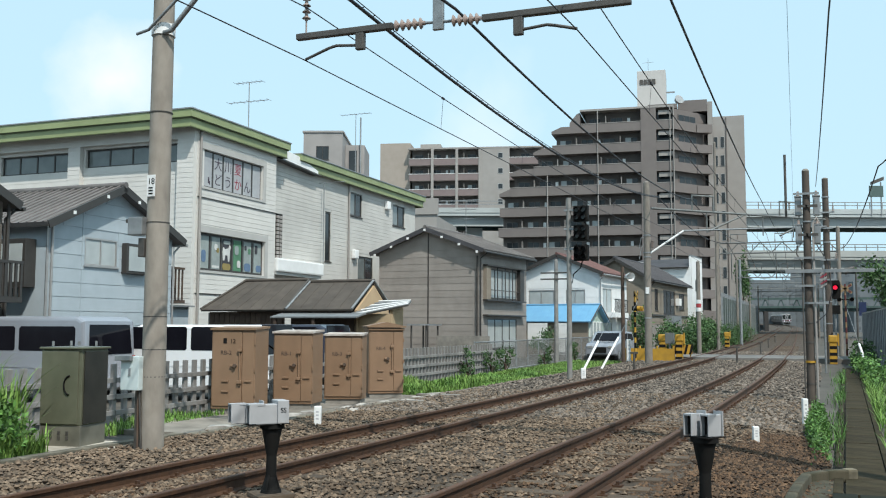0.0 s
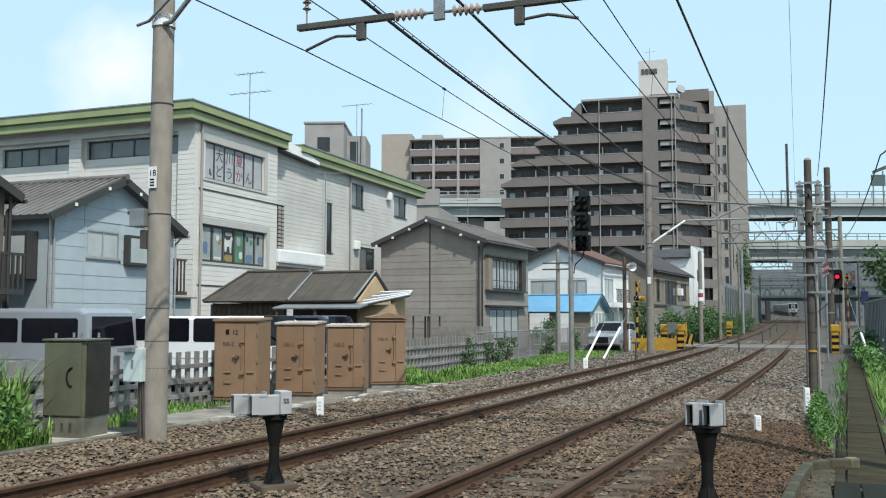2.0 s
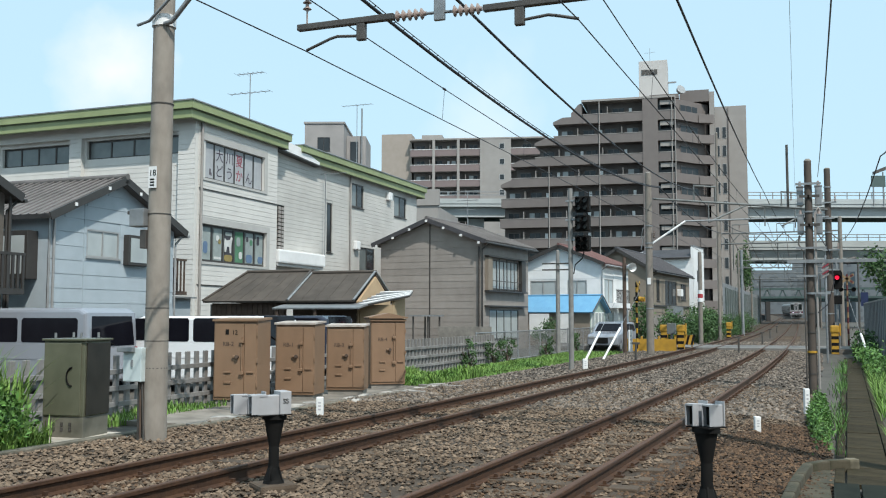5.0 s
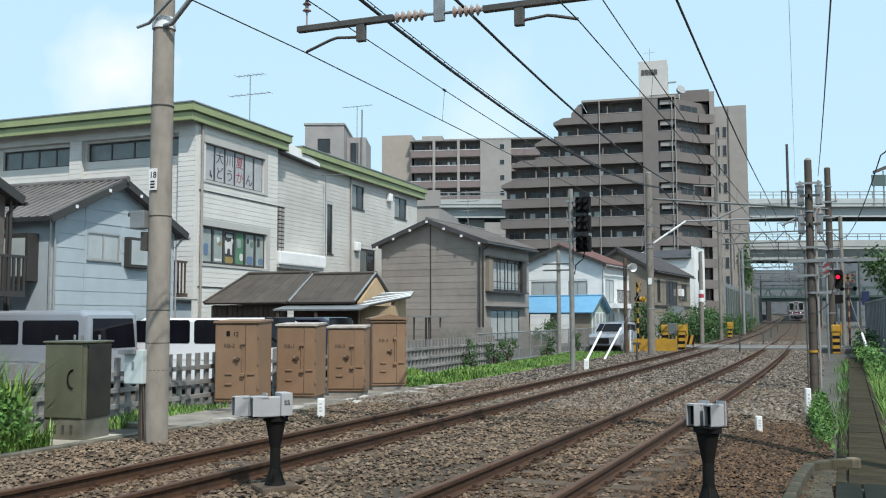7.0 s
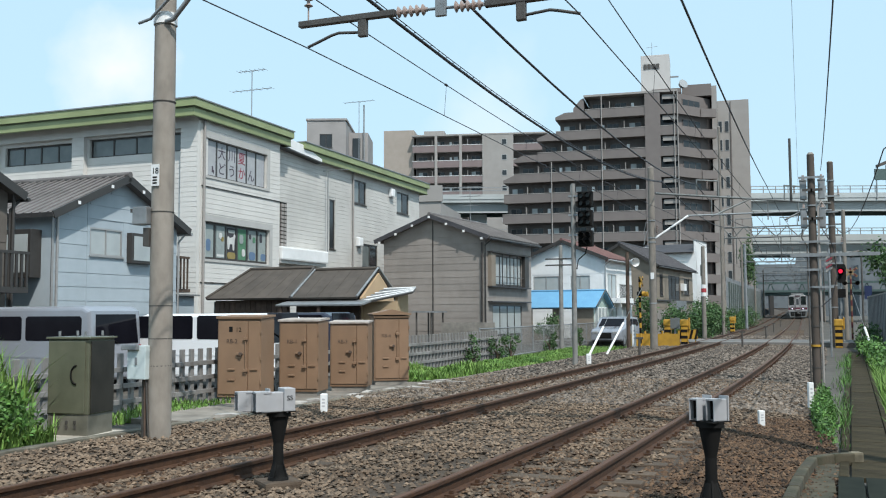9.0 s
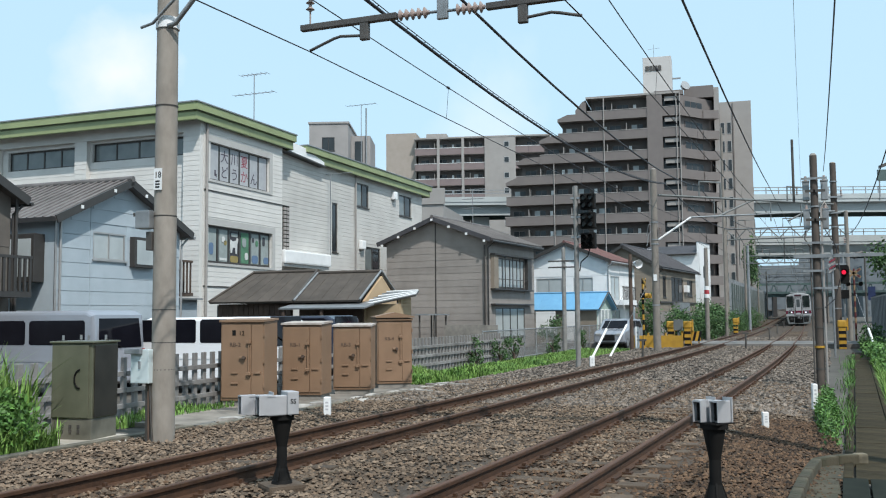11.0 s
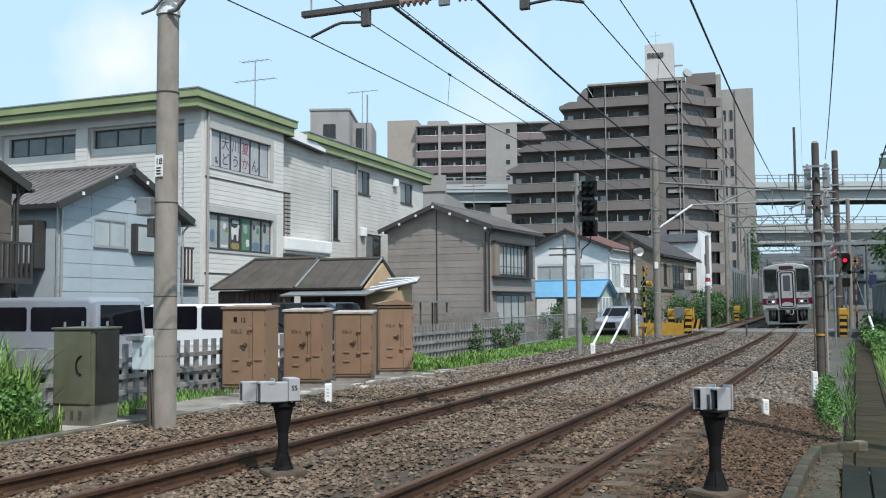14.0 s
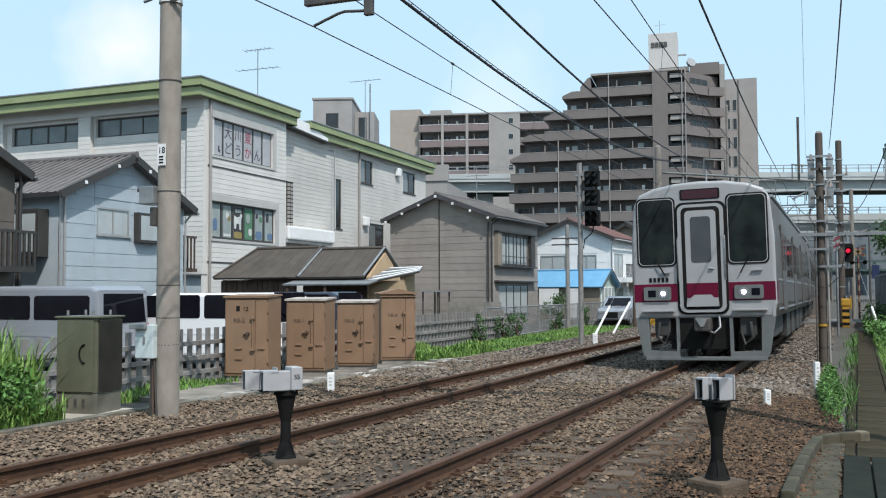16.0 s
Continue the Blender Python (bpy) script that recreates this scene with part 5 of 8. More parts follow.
def small_car(m, paint, label):
    t = thing("car", m, label, "car", "parked cars")
    L, W = 3.9, 1.66
    prof = [(0.0, 0.35), (0.0, 0.75), (0.2, 0.92), (0.95, 1.02), (1.55, 1.48), (2.0, 1.56), (3.3, 1.52), (3.8, 1.05), (3.9, 0.75), (3.88, 0.35), (3.6, 0.25), (0.3, 0.25)]
    bm = prism(bmesh.new(), prof, 0, W)
    bmesh.ops.bevel(bm, geom=[e for e in bm.edges if abs(e.verts[0].co.y - e.verts[1].co.y) < 1e-4], offset=0.1, segments=3, affect="EDGES", profile=0.5)
    part("body", bm, paint, t)
    for y0, y1 in ((-0.006, 0.02), (W - 0.02, W + 0.006)):
        part("side_window", prism(bmesh.new(), [(1.2, 1.05), (2.25, 1.05), (2.25, 1.44), (1.65, 1.42)], y0, y1), M_CARGLASS, t)
        part("side_window", prism(bmesh.new(), [(2.35, 1.05), (3.5, 1.06), (3.2, 1.40), (2.35, 1.44)], y0, y1), M_CARGLASS, t)
    for a, b in (((0.98, 1.05), (1.50, 1.44)), ((3.78, 1.08), (3.38, 1.44))):
        s = -1 if a[0] < 2 else 1
        bm = quad_slab(bmesh.new(), (a[0] + s * 0.02, 0.16, a[1] + 0.02), (a[0] + s * 0.02, W - 0.16, a[1] + 0.02), (b[0] + s * 0.02, W - 0.22, b[1] + 0.02), (b[0] + s * 0.02, 0.22, b[1] + 0.02), 0.03)
        part("windscreen", bm, M_CARGLASS, t)
    for y in (0.12, W - 0.42):
        part("headlight", B(-0.02, y, 0.66, 0.12, y + 0.30, 0.80, bevel=0.03), M_ALU, t)
    part("grille", B(-0.025, 0.5, 0.42, 0.05, W - 0.5, 0.72), M_BLACK, t)
    for x in (0.7, 3.1):
        wheel(t, x, 0.18, 0.29, 0.18, -1)
        wheel(t, x, W - 0.18, 0.29, 0.18, 1)


big_pole()
overhead_support()
overhead_wires()
cabinets()
green_box()
sensor_post(-4.82, 8.0, -40, 0.745, "grey twin-box trackside sensor on a black post", 0.25, 0.06, 0.07, 0.05, -0.17, True)
sensor_post(-0.77, 8.39, -32, 0.755, "grey twin-box sensor on a black post near the path", 0.13, 0.03, 0.062, 0.036)
marker(-7.72, 14.3, 0.12, 0.34, "short white concrete marker post in the ballast")
marker(0.10, 18.4, 0.095, 0.42, "white concrete marker post beside weeds")
marker(-0.62, 14.9, 0.09, 0.23, "low white marker block in the ballast")
marker(-6.6, 30.4, 0.16, 0.36, "small white marker post near a signal pole")
marker(-7.9, 47, 0.2, 1.1, "tall white marker post by the crossing")
concrete_fence()
van(pose(-19.3, 16.35, -0.1), M_CARSILVER, "silver minivan parked behind the concrete fence")
van(pose(-16.1, 18.35, -0.1), M_CARWHITE, "white minivan parked behind the relay cabinets", H=1.80)
van(pose(-16.9, 23.0, -0.1), mat("dark_blue_car_paint", (0.03, 0.035, 0.055), (0.035, 0.04, 0.06), 2, 0.15), "dark blue minivan parked behind the relay cabinets", H=1.82)
small_car(pose(-8.9, 48.9, -0.1, 0, 0, 84), M_CARSILVER, "small silver car parked by the crossing")


# ---- apartment buildings and distance ----
def apartment(name, m, label, W, D, floors, fh, starts, solid, bays, wallm, bandm, right_end, pipes=(), roof_steps=True, coping=None):
    """Facade towards local -y. starts[i]: where floor i begins; solid: spans of plain wall; bays: pitch of the windows."""
    t = thing(name, m, label, "apartment building", "apartment buildings")
    top = floors * fh
    coping = coping or M_APTL
    groups = {}
    for i in range(floors):
        groups.setdefault(starts[i], []).append(i)
    for i in range(floors):
        a, z = starts[i], i * fh
        # back wall in the darker tone that carries the balcony shade
        part("wall", B(a + 0.3, 1.5, z, right_end, D, z + fh), M_APTSHADE, t)
        part("floor_slab", B(a, 0.05, z - 0.12, right_end, 1.5, z + 0.12), wallm, t)
        b = part("balcony", B(a - 0.1, -0.12, z - 0.15, right_end, 0.05, z + 1.12, bevel=0.0), bandm, t)
        part("coping", B(a - 0.14, -0.16, z + 1.12, right_end, 0.09, z + 1.20), coping, b)
        part("end_wall", B(a - 0.1, 0.05, z, a + 0.1, 1.5, z + 1.15), bandm, t)
        u = a + 0.8
        k = 0
        while u + 2.2 < right_end:
            if not any(s0 - 2.2 < u < s1 for s0, s1 in solid):
                w = part("window", B(u, 1.46, z + 0.25, u + 1.7, 1.50, z + 2.15), M_APT, t)
                part("pane", B(u + 0.06, 1.44, z + 0.31, u + 0.82, 1.46, z + 2.09), M_GLASS if (i + k) % 3 else M_CURTAIN, w)
                part("pane", B(u + 0.88, 1.435, z + 0.31, u + 1.64, 1.455, z + 2.09), M_GLASS, w)
                if k % 2 == 0:
                    part("partition", B(u + bays - 0.62, 0.06, z + 0.1, u + bays - 0.55, 1.45, z + 2.2), M_APTL, t)
                else:
                    part("heater_box", B(u + bays - 0.75, 1.2, z + 0.9, u + bays - 0.35, 1.48, z + 2.0), M_WHITEPAINT, t)
            u += bays
            k += 1
    for s0, s1 in solid:
        part("wall", B(s0, -0.2, 0, s1, 1.49, top), wallm, t)
    part("roof", B(starts[-1] - 0.3, -0.25, top, right_end + 0.1, D, top + 0.28), M_APTL, t)
    for i in range(floors - 1):
        if starts[i + 1] > starts[i] + 0.5 and roof_steps:
            z = (i + 1) * fh
            part("terrace_roof", prism(bmesh.new(), [(starts[i] - 0.2, z - 0.1), (starts[i + 1], z - 0.1), (starts[i + 1], z + 0.9), (starts[i] + 1.2, z + 0.9), (starts[i] - 0.2, z + 0.3)], -0.05, D), M_APT, t)
    for u in pipes:
        part("drain_pipe", tube(bmesh.new(), (u, -0.22, 0), (u, -0.22, top if u > 12 else top * 0.72), 0.075, seg=8), M_APTL, t, "pale drain pipe")
    return t


def towa_block():
    fh, n = 2.94, 11
    starts = [0.3] * 6 + [0.5, 2.1, 5.5, 8.2, 12.4]
    m = facing(-40.3, 128.2, 0, 5.4)
    t = apartment("apartment_building", m, "eleven-storey taupe tiled apartment block with stepped terraces", 30, 14, n, fh, starts, [(20.6, 22.7)], 3.1, M_APT, M_APT, 25.0, (7.4, 14.6, 24.6, 25.05))
    top = n * fh
    # corner bays that fall back towards the side
    for i in range(n):
        z = i * fh
        bm = bmesh.new()
        v = [(25.0, -0.12), (29.6, 5.2), (29.4, 5.4), (25.0, 0.1)]
        f0 = [bm.verts.new((x, y, z - 0.15)) for x, y in v]
        f1 = [bm.verts.new((x, y, z + 1.15)) for x, y in v]
        bm.faces.new(f0[::-1])
        bm.faces.new(f1)
        for k in range(4):
            bm.faces.new((f0[k], f0[(k + 1) % 4], f1[(k + 1) % 4], f1[k]))
        bmesh.ops.recalc_face_normals(bm, faces=bm.faces[:])
        part("balcony", bm, M_APT, t)
        part("blind", B(23.0, 0.1, z + 2.0, 24.9, 0.16, z + 2.6), M_APTL, t, "pale roller blind")
        # dark glass sheet stands in for the shade inside the open bay
        part("recess_shade_sheet", B(22.75, 1.3, z + 1.2, 24.9, 1.44, z + 2.7), M_GLASS, t)
        # windows behind the angled balcony, and the pointed end balconies
        w = part("window", B(0.9, -0.05, z + 0.2, 4.6, 0.0, z + 2.3), M_ALU, t, m=pose(25.05, 1.02, 0, 0, 0, 49.7))
        w.data.materials[0] = M_APT
        for k in range(3):
            part("pane", B(1.0 + k * 1.2, -0.08, z + 0.3, 2.1 + k * 1.2, -0.051, z + 2.2), M_GLASS, w)
        end = prism(bmesh.new(), [(28.2, 3.4), (30.3, 4.2), (30.2, 4.5), (29.6, 5.2)], z - 0.15, z + 1.05)
        part("end_balcony", end, M_APT, t, "pointed end balcony", m=Matrix(((1, 0, 0, 0), (0, 0, 1, 0), (0, 1, 0, 0), (0, 0, 0, 1))))
    bm = bmesh.new()
    f0 = [bm.verts.new((x, y, 0)) for x, y in ((25.0, 1.0), (29.5, 6.3), (29.5, 14), (25.0, 14))]
    f1 = [bm.verts.new((v.co.x, v.co.y, top)) for v in f0]
    bm.faces.new(f1)
    for k in range(4):
        bm.faces.new((f0[k], f0[(k + 1) % 4], f1[(k + 1) % 4], f1[k]))
    bmesh.ops.recalc_face_normals(bm, faces=bm.faces[:])
    part("wall", bm, M_APT, t)
    part("wall", B(29.7, 5.2, 0, 30.4, 19.5, top + 1.7), M_APTL, t)
    for i in range(n):
        for y in (7.0, 9.6, 12.2, 14.8, 17.4):
            w = part("window", B(30.39, y, i * fh + 0.9, 30.45, y + 1.2, i * fh + 2.2), M_ALU, t)
            part("pane", B(30.44, y + 0.08, i * fh + 0.98, 30.47, y + 1.12, i * fh + 2.12), M_GLASS, w)
    part("wall", B(25.0, 14.1, 0, 29.69, 19.5, top + 0.28), M_APTL, t)
    part("wall", B(26.5, 19.62, 0, 35.4, 33, top + 2.6), M_APTL, t)
    for i in range(n):
        for u in (30.75, 31.75):
            w = part("window", B(u, 19.56, i * fh + 0.5, u + 0.62, 19.61, i * fh + 2.3), M_ALU, t)
            part("pane", B(u + 0.06, 19.53, i * fh + 0.58, u + 0.56, 19.56, i * fh + 2.22), M_GLASS, w)
    for u in (30.55, 32.6):
        part("side_pier", B(u, 19.45, 0, u + 0.14, 19.61, top + 2.4), M_APT, t)
    part("roof", B(25.6, 5.0, top + 0.29, 29.68, 19.6, top + 2.0), M_APT, t)
    part("roof_parapet", B(21.5, 2.0, top + 0.29, 25.55, 6.0, top + 0.95), M_APT, t)
    part("terrace_roof", prism(bmesh.new(), [(10.6, top - 2.94), (12.1, top - 2.94), (12.1, top - 0.1), (11.6, top - 0.3), (10.6, top - 1.5)], 0.0, 9.0), M_APT, t)
    th = part("lift_tower", B(20.0, 3.0, top + 0.28, 24.0, 7.5, top + 6.2, bevel=0.03), mat("pale_tower", (0.50, 0.48, 0.46), (0.46, 0.44, 0.42), 1, 0.7), t, "pale rooftop lift tower")
    for i, (a, b) in enumerate(((20.4, 20.85), (20.95, 21.4), (21.5, 22.05), (22.15, 22.6))):
        part("sign_bar", B(a, 2.9, top + 4.2, b, 2.99, top + 4.9), M_DARKSTEEL, th, "dark plain sign shape")
    part("dish", tube(bmesh.new(), (25.6, 3.5, top + 1.6), (25.9, 3.1, top + 1.8), 0.5, 0.7, seg=14), M_STEEL, t, "grey dish aerial")
    part("lamp_arm", B(24.0, 4.8, top + 3.2, 25.2, 5.0, top + 3.4), M_STEEL, th)
    part("aerial", pipe(bmesh.new(), [(21.5, 5, top + 6), (21.5, 5, top + 8.6)], 0.03), M_STEEL, th)
    part("aerial", pipe(bmesh.new(), [(20.7, 5, top + 7.9), (22.3, 5, top + 8.0)], 0.025), M_STEEL, th)


def aerial(x, y, z, h, label, arms=3, span=1.6, grow=-0.2, gap=0.55):
    t = thing("tv_aerial", pose(x, y, z), label, "aerial", "roof aerials")
    part("mast", tube(bmesh.new(), (0, 0, 0), (0, 0, h), 0.025, seg=6), M_STEEL, t)
    for i in range(arms):
        zz = h - 0.02 - i * gap
        w = span * (1 + grow * i)
        a = part("boom", tube(bmesh.new(), (-w * 0.5, 0, zz), (w * 0.5, 0, zz), 0.018, seg=6), M_STEEL, t)
        for k in range(7):
            u = -w * 0.5 + w * k / 6
            part("element", tube(bmesh.new(), (u, -0.25, zz), (u, 0.25, zz), 0.009, seg=4), M_STEEL, a)


def far_blocks():
    t = apartment("apartment_building", facing(-69.0, 162, 0, 14), "nine-storey grey and brown apartment block", 22, 12, 12, 2.95, [0.5] * 12, [(14.2, 19.6)], 3.4, M_APTL, mat("plum_brown_band", (0.20, 0.155, 0.15), (0.175, 0.135, 0.13), 0.8, 0.75), 26.0, roof_steps=False, coping=M_WHITEPAINT)
    for x in (4.9, 9.6, 14.0):
        part("pier", B(x - 0.25, -0.3, 0, x + 0.25, 0.1, 35.4), M_APTL, t)
    for i in range(12):
        w = part("window", B(17.4, -0.24, i * 2.95 + 1.0, 18.4, -0.2, i * 2.95 + 2.1), M_ALU, t)
        part("pane", B(17.5, -0.26, i * 2.95 + 1.1, 18.3, -0.24, i * 2.95 + 2.0), M_GLASS, w)
    part("stair_tower", B(-5.5, 1.5, 0, 0.4, 10, 37.0), mat("pale_brown_tower", (0.34, 0.29, 0.25), (0.30, 0.26, 0.22), 1, 0.8), t)
    part("roof_plant", B(2, 4, 35.4, 6, 8, 37.2), M_APTL, t)
    # small block between
    t = thing("office_block", facing(-46.7, 82.6, 0, 20), "grey rendered block with a stair tower", "building")
    wall = mat("grey_render", (0.32, 0.30, 0.29), (0.28, 0.265, 0.255), 1, 0.85, stain=0.15, stain_scale=0.3)
    part("wall", wall_bm(0, 4.0, -0.1, 21.4, [(1.3, 18.6, 2.6, 20.0)], 0.3), wall, t)
    part("wall", B(0, 0.3, -0.1, 0.3, 8, 21.4), wall, t)
    window(t, I4, 1.3, 18.6, 2.6, 20.0, n=2)
    part("wall", B(3.7, 0.3, -0.1, 4.0, 8, 21.4), wall, t)
    part("wall", B(4.01, 2.5, -0.1, 6.0, 8, 20.6), wall, t)
    part("roof", B(-0.1, -0.1, 21.4, 4.1, 8, 21.6), wall, t)
    part("doorway", B(4.4, 2.4, 17.2, 5.2, 2.52, 20.0), M_GLASS, t)
    part("pipe", tube(bmesh.new(), (5.6, 2.3, 12), (5.6, 2.3, 23.5), 0.08), M_STEEL, t)
    # low white block with a railing behind the grey house
    t = thing("low_block", facing(-31, 68, 0, 10), "pale rendered low block with a roof terrace", "building")
    part("wall", wall_bm(0, 4.4, -0.1, 10.6, [(0.8, 7.0, 1.85, 8.2), (2.8, 7.0, 3.85, 8.2)], 0.3), M_APTL, t)
    part("wall", B(0, 0.3, -0.1, 4.4, 9, 10.5), M_APTL, t)
    for a in (0.8, 2.8):
        window(t, I4, a, 7.0, a + 1.05, 8.2, n=2)
    part("parapet", B(-0.1, -0.12, 10.61, 4.5, 0.2, 11.9), M_APTL, t)


def viaduct(m, z0, z1, label, girder):
    t = thing("viaduct", m, label, "viaduct", "elevated roads")
    part("deck", B(-70, 0, z0 + girder, 90, 9, z0 + girder + 0.5), M_ROAD, t)
    part("girder", B(-70, 0.9, z0, 90, 1.3, z0 + girder), M_ROAD, t, "pale painted side girder")
    part("girder", B(-70, 7.7, z0, 90, 8.1, z0 + girder), M_ROADGREEN, t)
    part("soffit", B(-70, 1.31, z0 + girder - 0.5, 90, 7.69, z0 + girder - 0.002), M_ROADGREEN, t)
    part("parapet", B(-70, -0.1, z0 + girder + 0.5, 90, 0.2, z1 - 1.1), M_ROAD, t)
    for z in (z1 - 0.5, z1):
        part("handrail", B(-70, 0.0, z - 0.06, 90, 0.12, z + 0.06), M_STEEL, t)
    i = -12.0
    while i < 40:
        part("rail_post", B(i, 0.0, z1 - 1.1, i + 0.12, 0.12, z1), M_STEEL, t)
        i += 2.0
    for x in (-45, -14, 28, 60):
        part("pier", B(x, 3.5, -0.1, x + 2.6, 8.5, z0), M_ROAD, t)
    return t


def distance():
    up = viaduct(facing(-7.2, 156.6, 0, 20.8), 17.9, 21.9, "upper pale elevated road with a railing", 1.6)
    viaduct(facing(-7.2 + 4, 156.6 + 16, 0, 20.8), 11.6, 16.3, "lower pale elevated road on concrete piers", 2.0)
    s = thing("road_sign", facing(11.5, 163.6, 22.0, 20.8), "grey-green sign box above the elevated road", "sign")
    part("post", tube(bmesh.new(), (0.3, 0, -2.2), (0.3, 0, 2.2), 0.12, seg=8), M_STEEL, s)
    part("post", tube(bmesh.new(), (1.9, 0, -2.2), (1.9, 0, 3.2), 0.12, seg=8), M_STEEL, s)
    part("panel", B(0.0, -0.2, 0.8, 2.2, 0.1, 2.6), M_ROADGREEN, s)
    part("lamp_hood", prism(bmesh.new(), [(0.4, 2.8), (2.3, 3.5), (2.3, 4.1), (0.4, 3.3)], -0.3, 0.4), M_DARKSTEEL, s)
    # green bridge over the tracks
    t = thing("truss_bridge", facing(-7.6, 200, 0, 4), "dark green steel truss bridge over the tracks", "bridge")
    for z in (5.6, 7.3):
        part("chord", B(-10, 0, z, 30, 0.4, z + 0.45), M_ROADGREEN, t)
    for i in range(26):
        x = -9.5 + i * 1.5
        part("diagonal", tube(bmesh.new(), (x, 0.2, 5.8), (x + 0.75 * (1 if i % 2 else -1), 0.2, 7.5), 0.12, seg=5), M_ROADGREEN, t)
    part("deck", B(-10, 0.4, 5.0, 30, 7, 5.6), M_ROADGREEN, t)
    # piers nearly black: the shade under the deck is put into their colour
    for x in (1.5, 11.0):
        part("pier", B(x, 0.2, -0.1, x + 0.8, 6.5, 5.0), M_UNDER, t)
    # city beyond, with distance haze mixed into the wall and window colours
    M_HAZEGLASS = mat("hazy_far_window", (0.085, 0.095, 0.105), (0.11, 0.12, 0.13), 0.5, 0.5)
    rnd = random.Random(8)
    for i, (x, y, w, h) in enumerate(((-30, 420, 30, 17), (-2, 430, 25, 22), (22, 415, 24, 16), (48, 400, 26, 20), (-62, 410, 28, 19), (80, 380, 30, 17), (10, 520, 60, 27))):
        c = rnd.uniform(0.15, 0.21)
        b = thing("distant_building", facing(x, y, 0, rnd.uniform(-6, 10)), "hazy blue-grey distant city building", "building", "distant buildings")
        h *= 1.3
        part("wall", B(0, 0, -0.1, w, 12, h), mat("distant_wall", (c * 0.9, c, c * 1.06), (c * 0.8, c * 0.9, c * 0.97), 0.2, 0.9, stain=0.2, stain_scale=0.05), b)
        for f in range(int(h / 3.2)):
            for k in range(int(w / 3)):
                if rnd.random() < 0.8:
                    part("window", B(0.8 + k * 3, -0.05, f * 3.2 + 1.0, 2.4 + k * 3, 0.0, f * 3.2 + 2.3), M_HAZEGLASS, b)


towa_block()
far_blocks()
distance()
aerial(-24.65, 38.2, 10.37, 3.15, "thin television aerial on the flat green-edged roof", 2, 1.5, 0.5, 0.95)
aerial(-27.8, 56.3, 10.23, 5.9, "thin television aerial above the rear roof", 1, 2.2)
aerial(-22.9, 42.75, 4.86, 4.3, "television aerial beside the white wall", 1, 2.4)
aerial(-17.95, 51.0, 6.98, 2.1, "television aerial with several arms on a tiled roof", 3, 1.6)


# ---- plants ----
def mesh_from(name, v, f, material, label, category, parent=None):
    mesh = bpy.data.meshes.new(name)
    mesh.from_pydata(v.reshape(-1, 3).tolist(), [], f.reshape(-1, f.shape[-1]).tolist())
    mesh.materials.append(material)
    ob = link(name, mesh, parent)
    if parent is None:
        tagged(ob, label, category, kind="stuff")
    return ob


def blades(name, pts, h, w, material, label, seed, lean=0.5, category="grass"):
    """Bent grass blades of two quads and a tip, rooted at pts."""
    rng = np.random.default_rng(seed)
    n = len(pts)
    a = rng.uniform(0, 6.283, n)
    hh = h * rng.uniform(0.45, 1.2, n) * (1 + (0.55 if h < 0.5 else 0.1) * np.sin(pts[:, 0] * 3.1 + 1) * np.sin(pts[:, 1] * 1.7))
    ww = w * rng.uniform(0.6, 1.3, n)
    ln = lean * hh * rng.uniform(0.2, 1.2, n)
    side = np.stack([-np.sin(a), np.cos(a), 0 * a], -1)
    fwd = np.stack([np.cos(a), np.sin(a), 0 * a], -1)
    upv = np.array([0, 0, 1.0])
    rows = []
    for k, (f, g, s) in enumerate(((0, 0, 1.0), (0.5, 0.22, 0.9), (0.85, 0.62, 0.5), (1.0, 1.0, 0.05))):
        c = pts + fwd * (ln * g)[:, None] + upv * (hh * f)[:, None]
        rows += [c - side * (ww * s / 2)[:, None], c + side * (ww * s / 2)[:, None]]
    v = np.stack(rows, 1)
    quad = np.array([(0, 1, 3, 2), (2, 3, 5, 4), (4, 5, 7, 6)])
    f = quad[None] + 8 * np.arange(n)[:, None, None]
    return mesh_from(name, v, f, material, label, category)


def leaf_cloud(rng, n, centre, radius, size):
    """Small folded leaves scattered through an uneven cloud of clumps."""
    k = max(5, n // 90)
    d = rng.normal(size=(k, 3))
    d /= np.linalg.norm(d, axis=1)[:, None]
    cl = np.array(centre) + d * np.array(radius) * rng.uniform(0.35, 0.95, (k, 1))
    p = cl[rng.integers(0, k, n)] + rng.normal(size=(n, 3)) * np.array(radius) * 0.20
    a = rng.normal(size=(n, 3))
    a /= np.linalg.norm(a, axis=1)[:, None]
    b = np.cross(a, rng.normal(size=(n, 3)))
    b /= np.linalg.norm(b, axis=1)[:, None]
    s = size * rng.uniform(0.6, 1.4, (n, 1))
    v = np.stack([p - a * s, p + b * s * 0.45, p + a * s, p - b * s * 0.45], 1)
    f = np.arange(4 * n).reshape(n, 4)
    return v, f


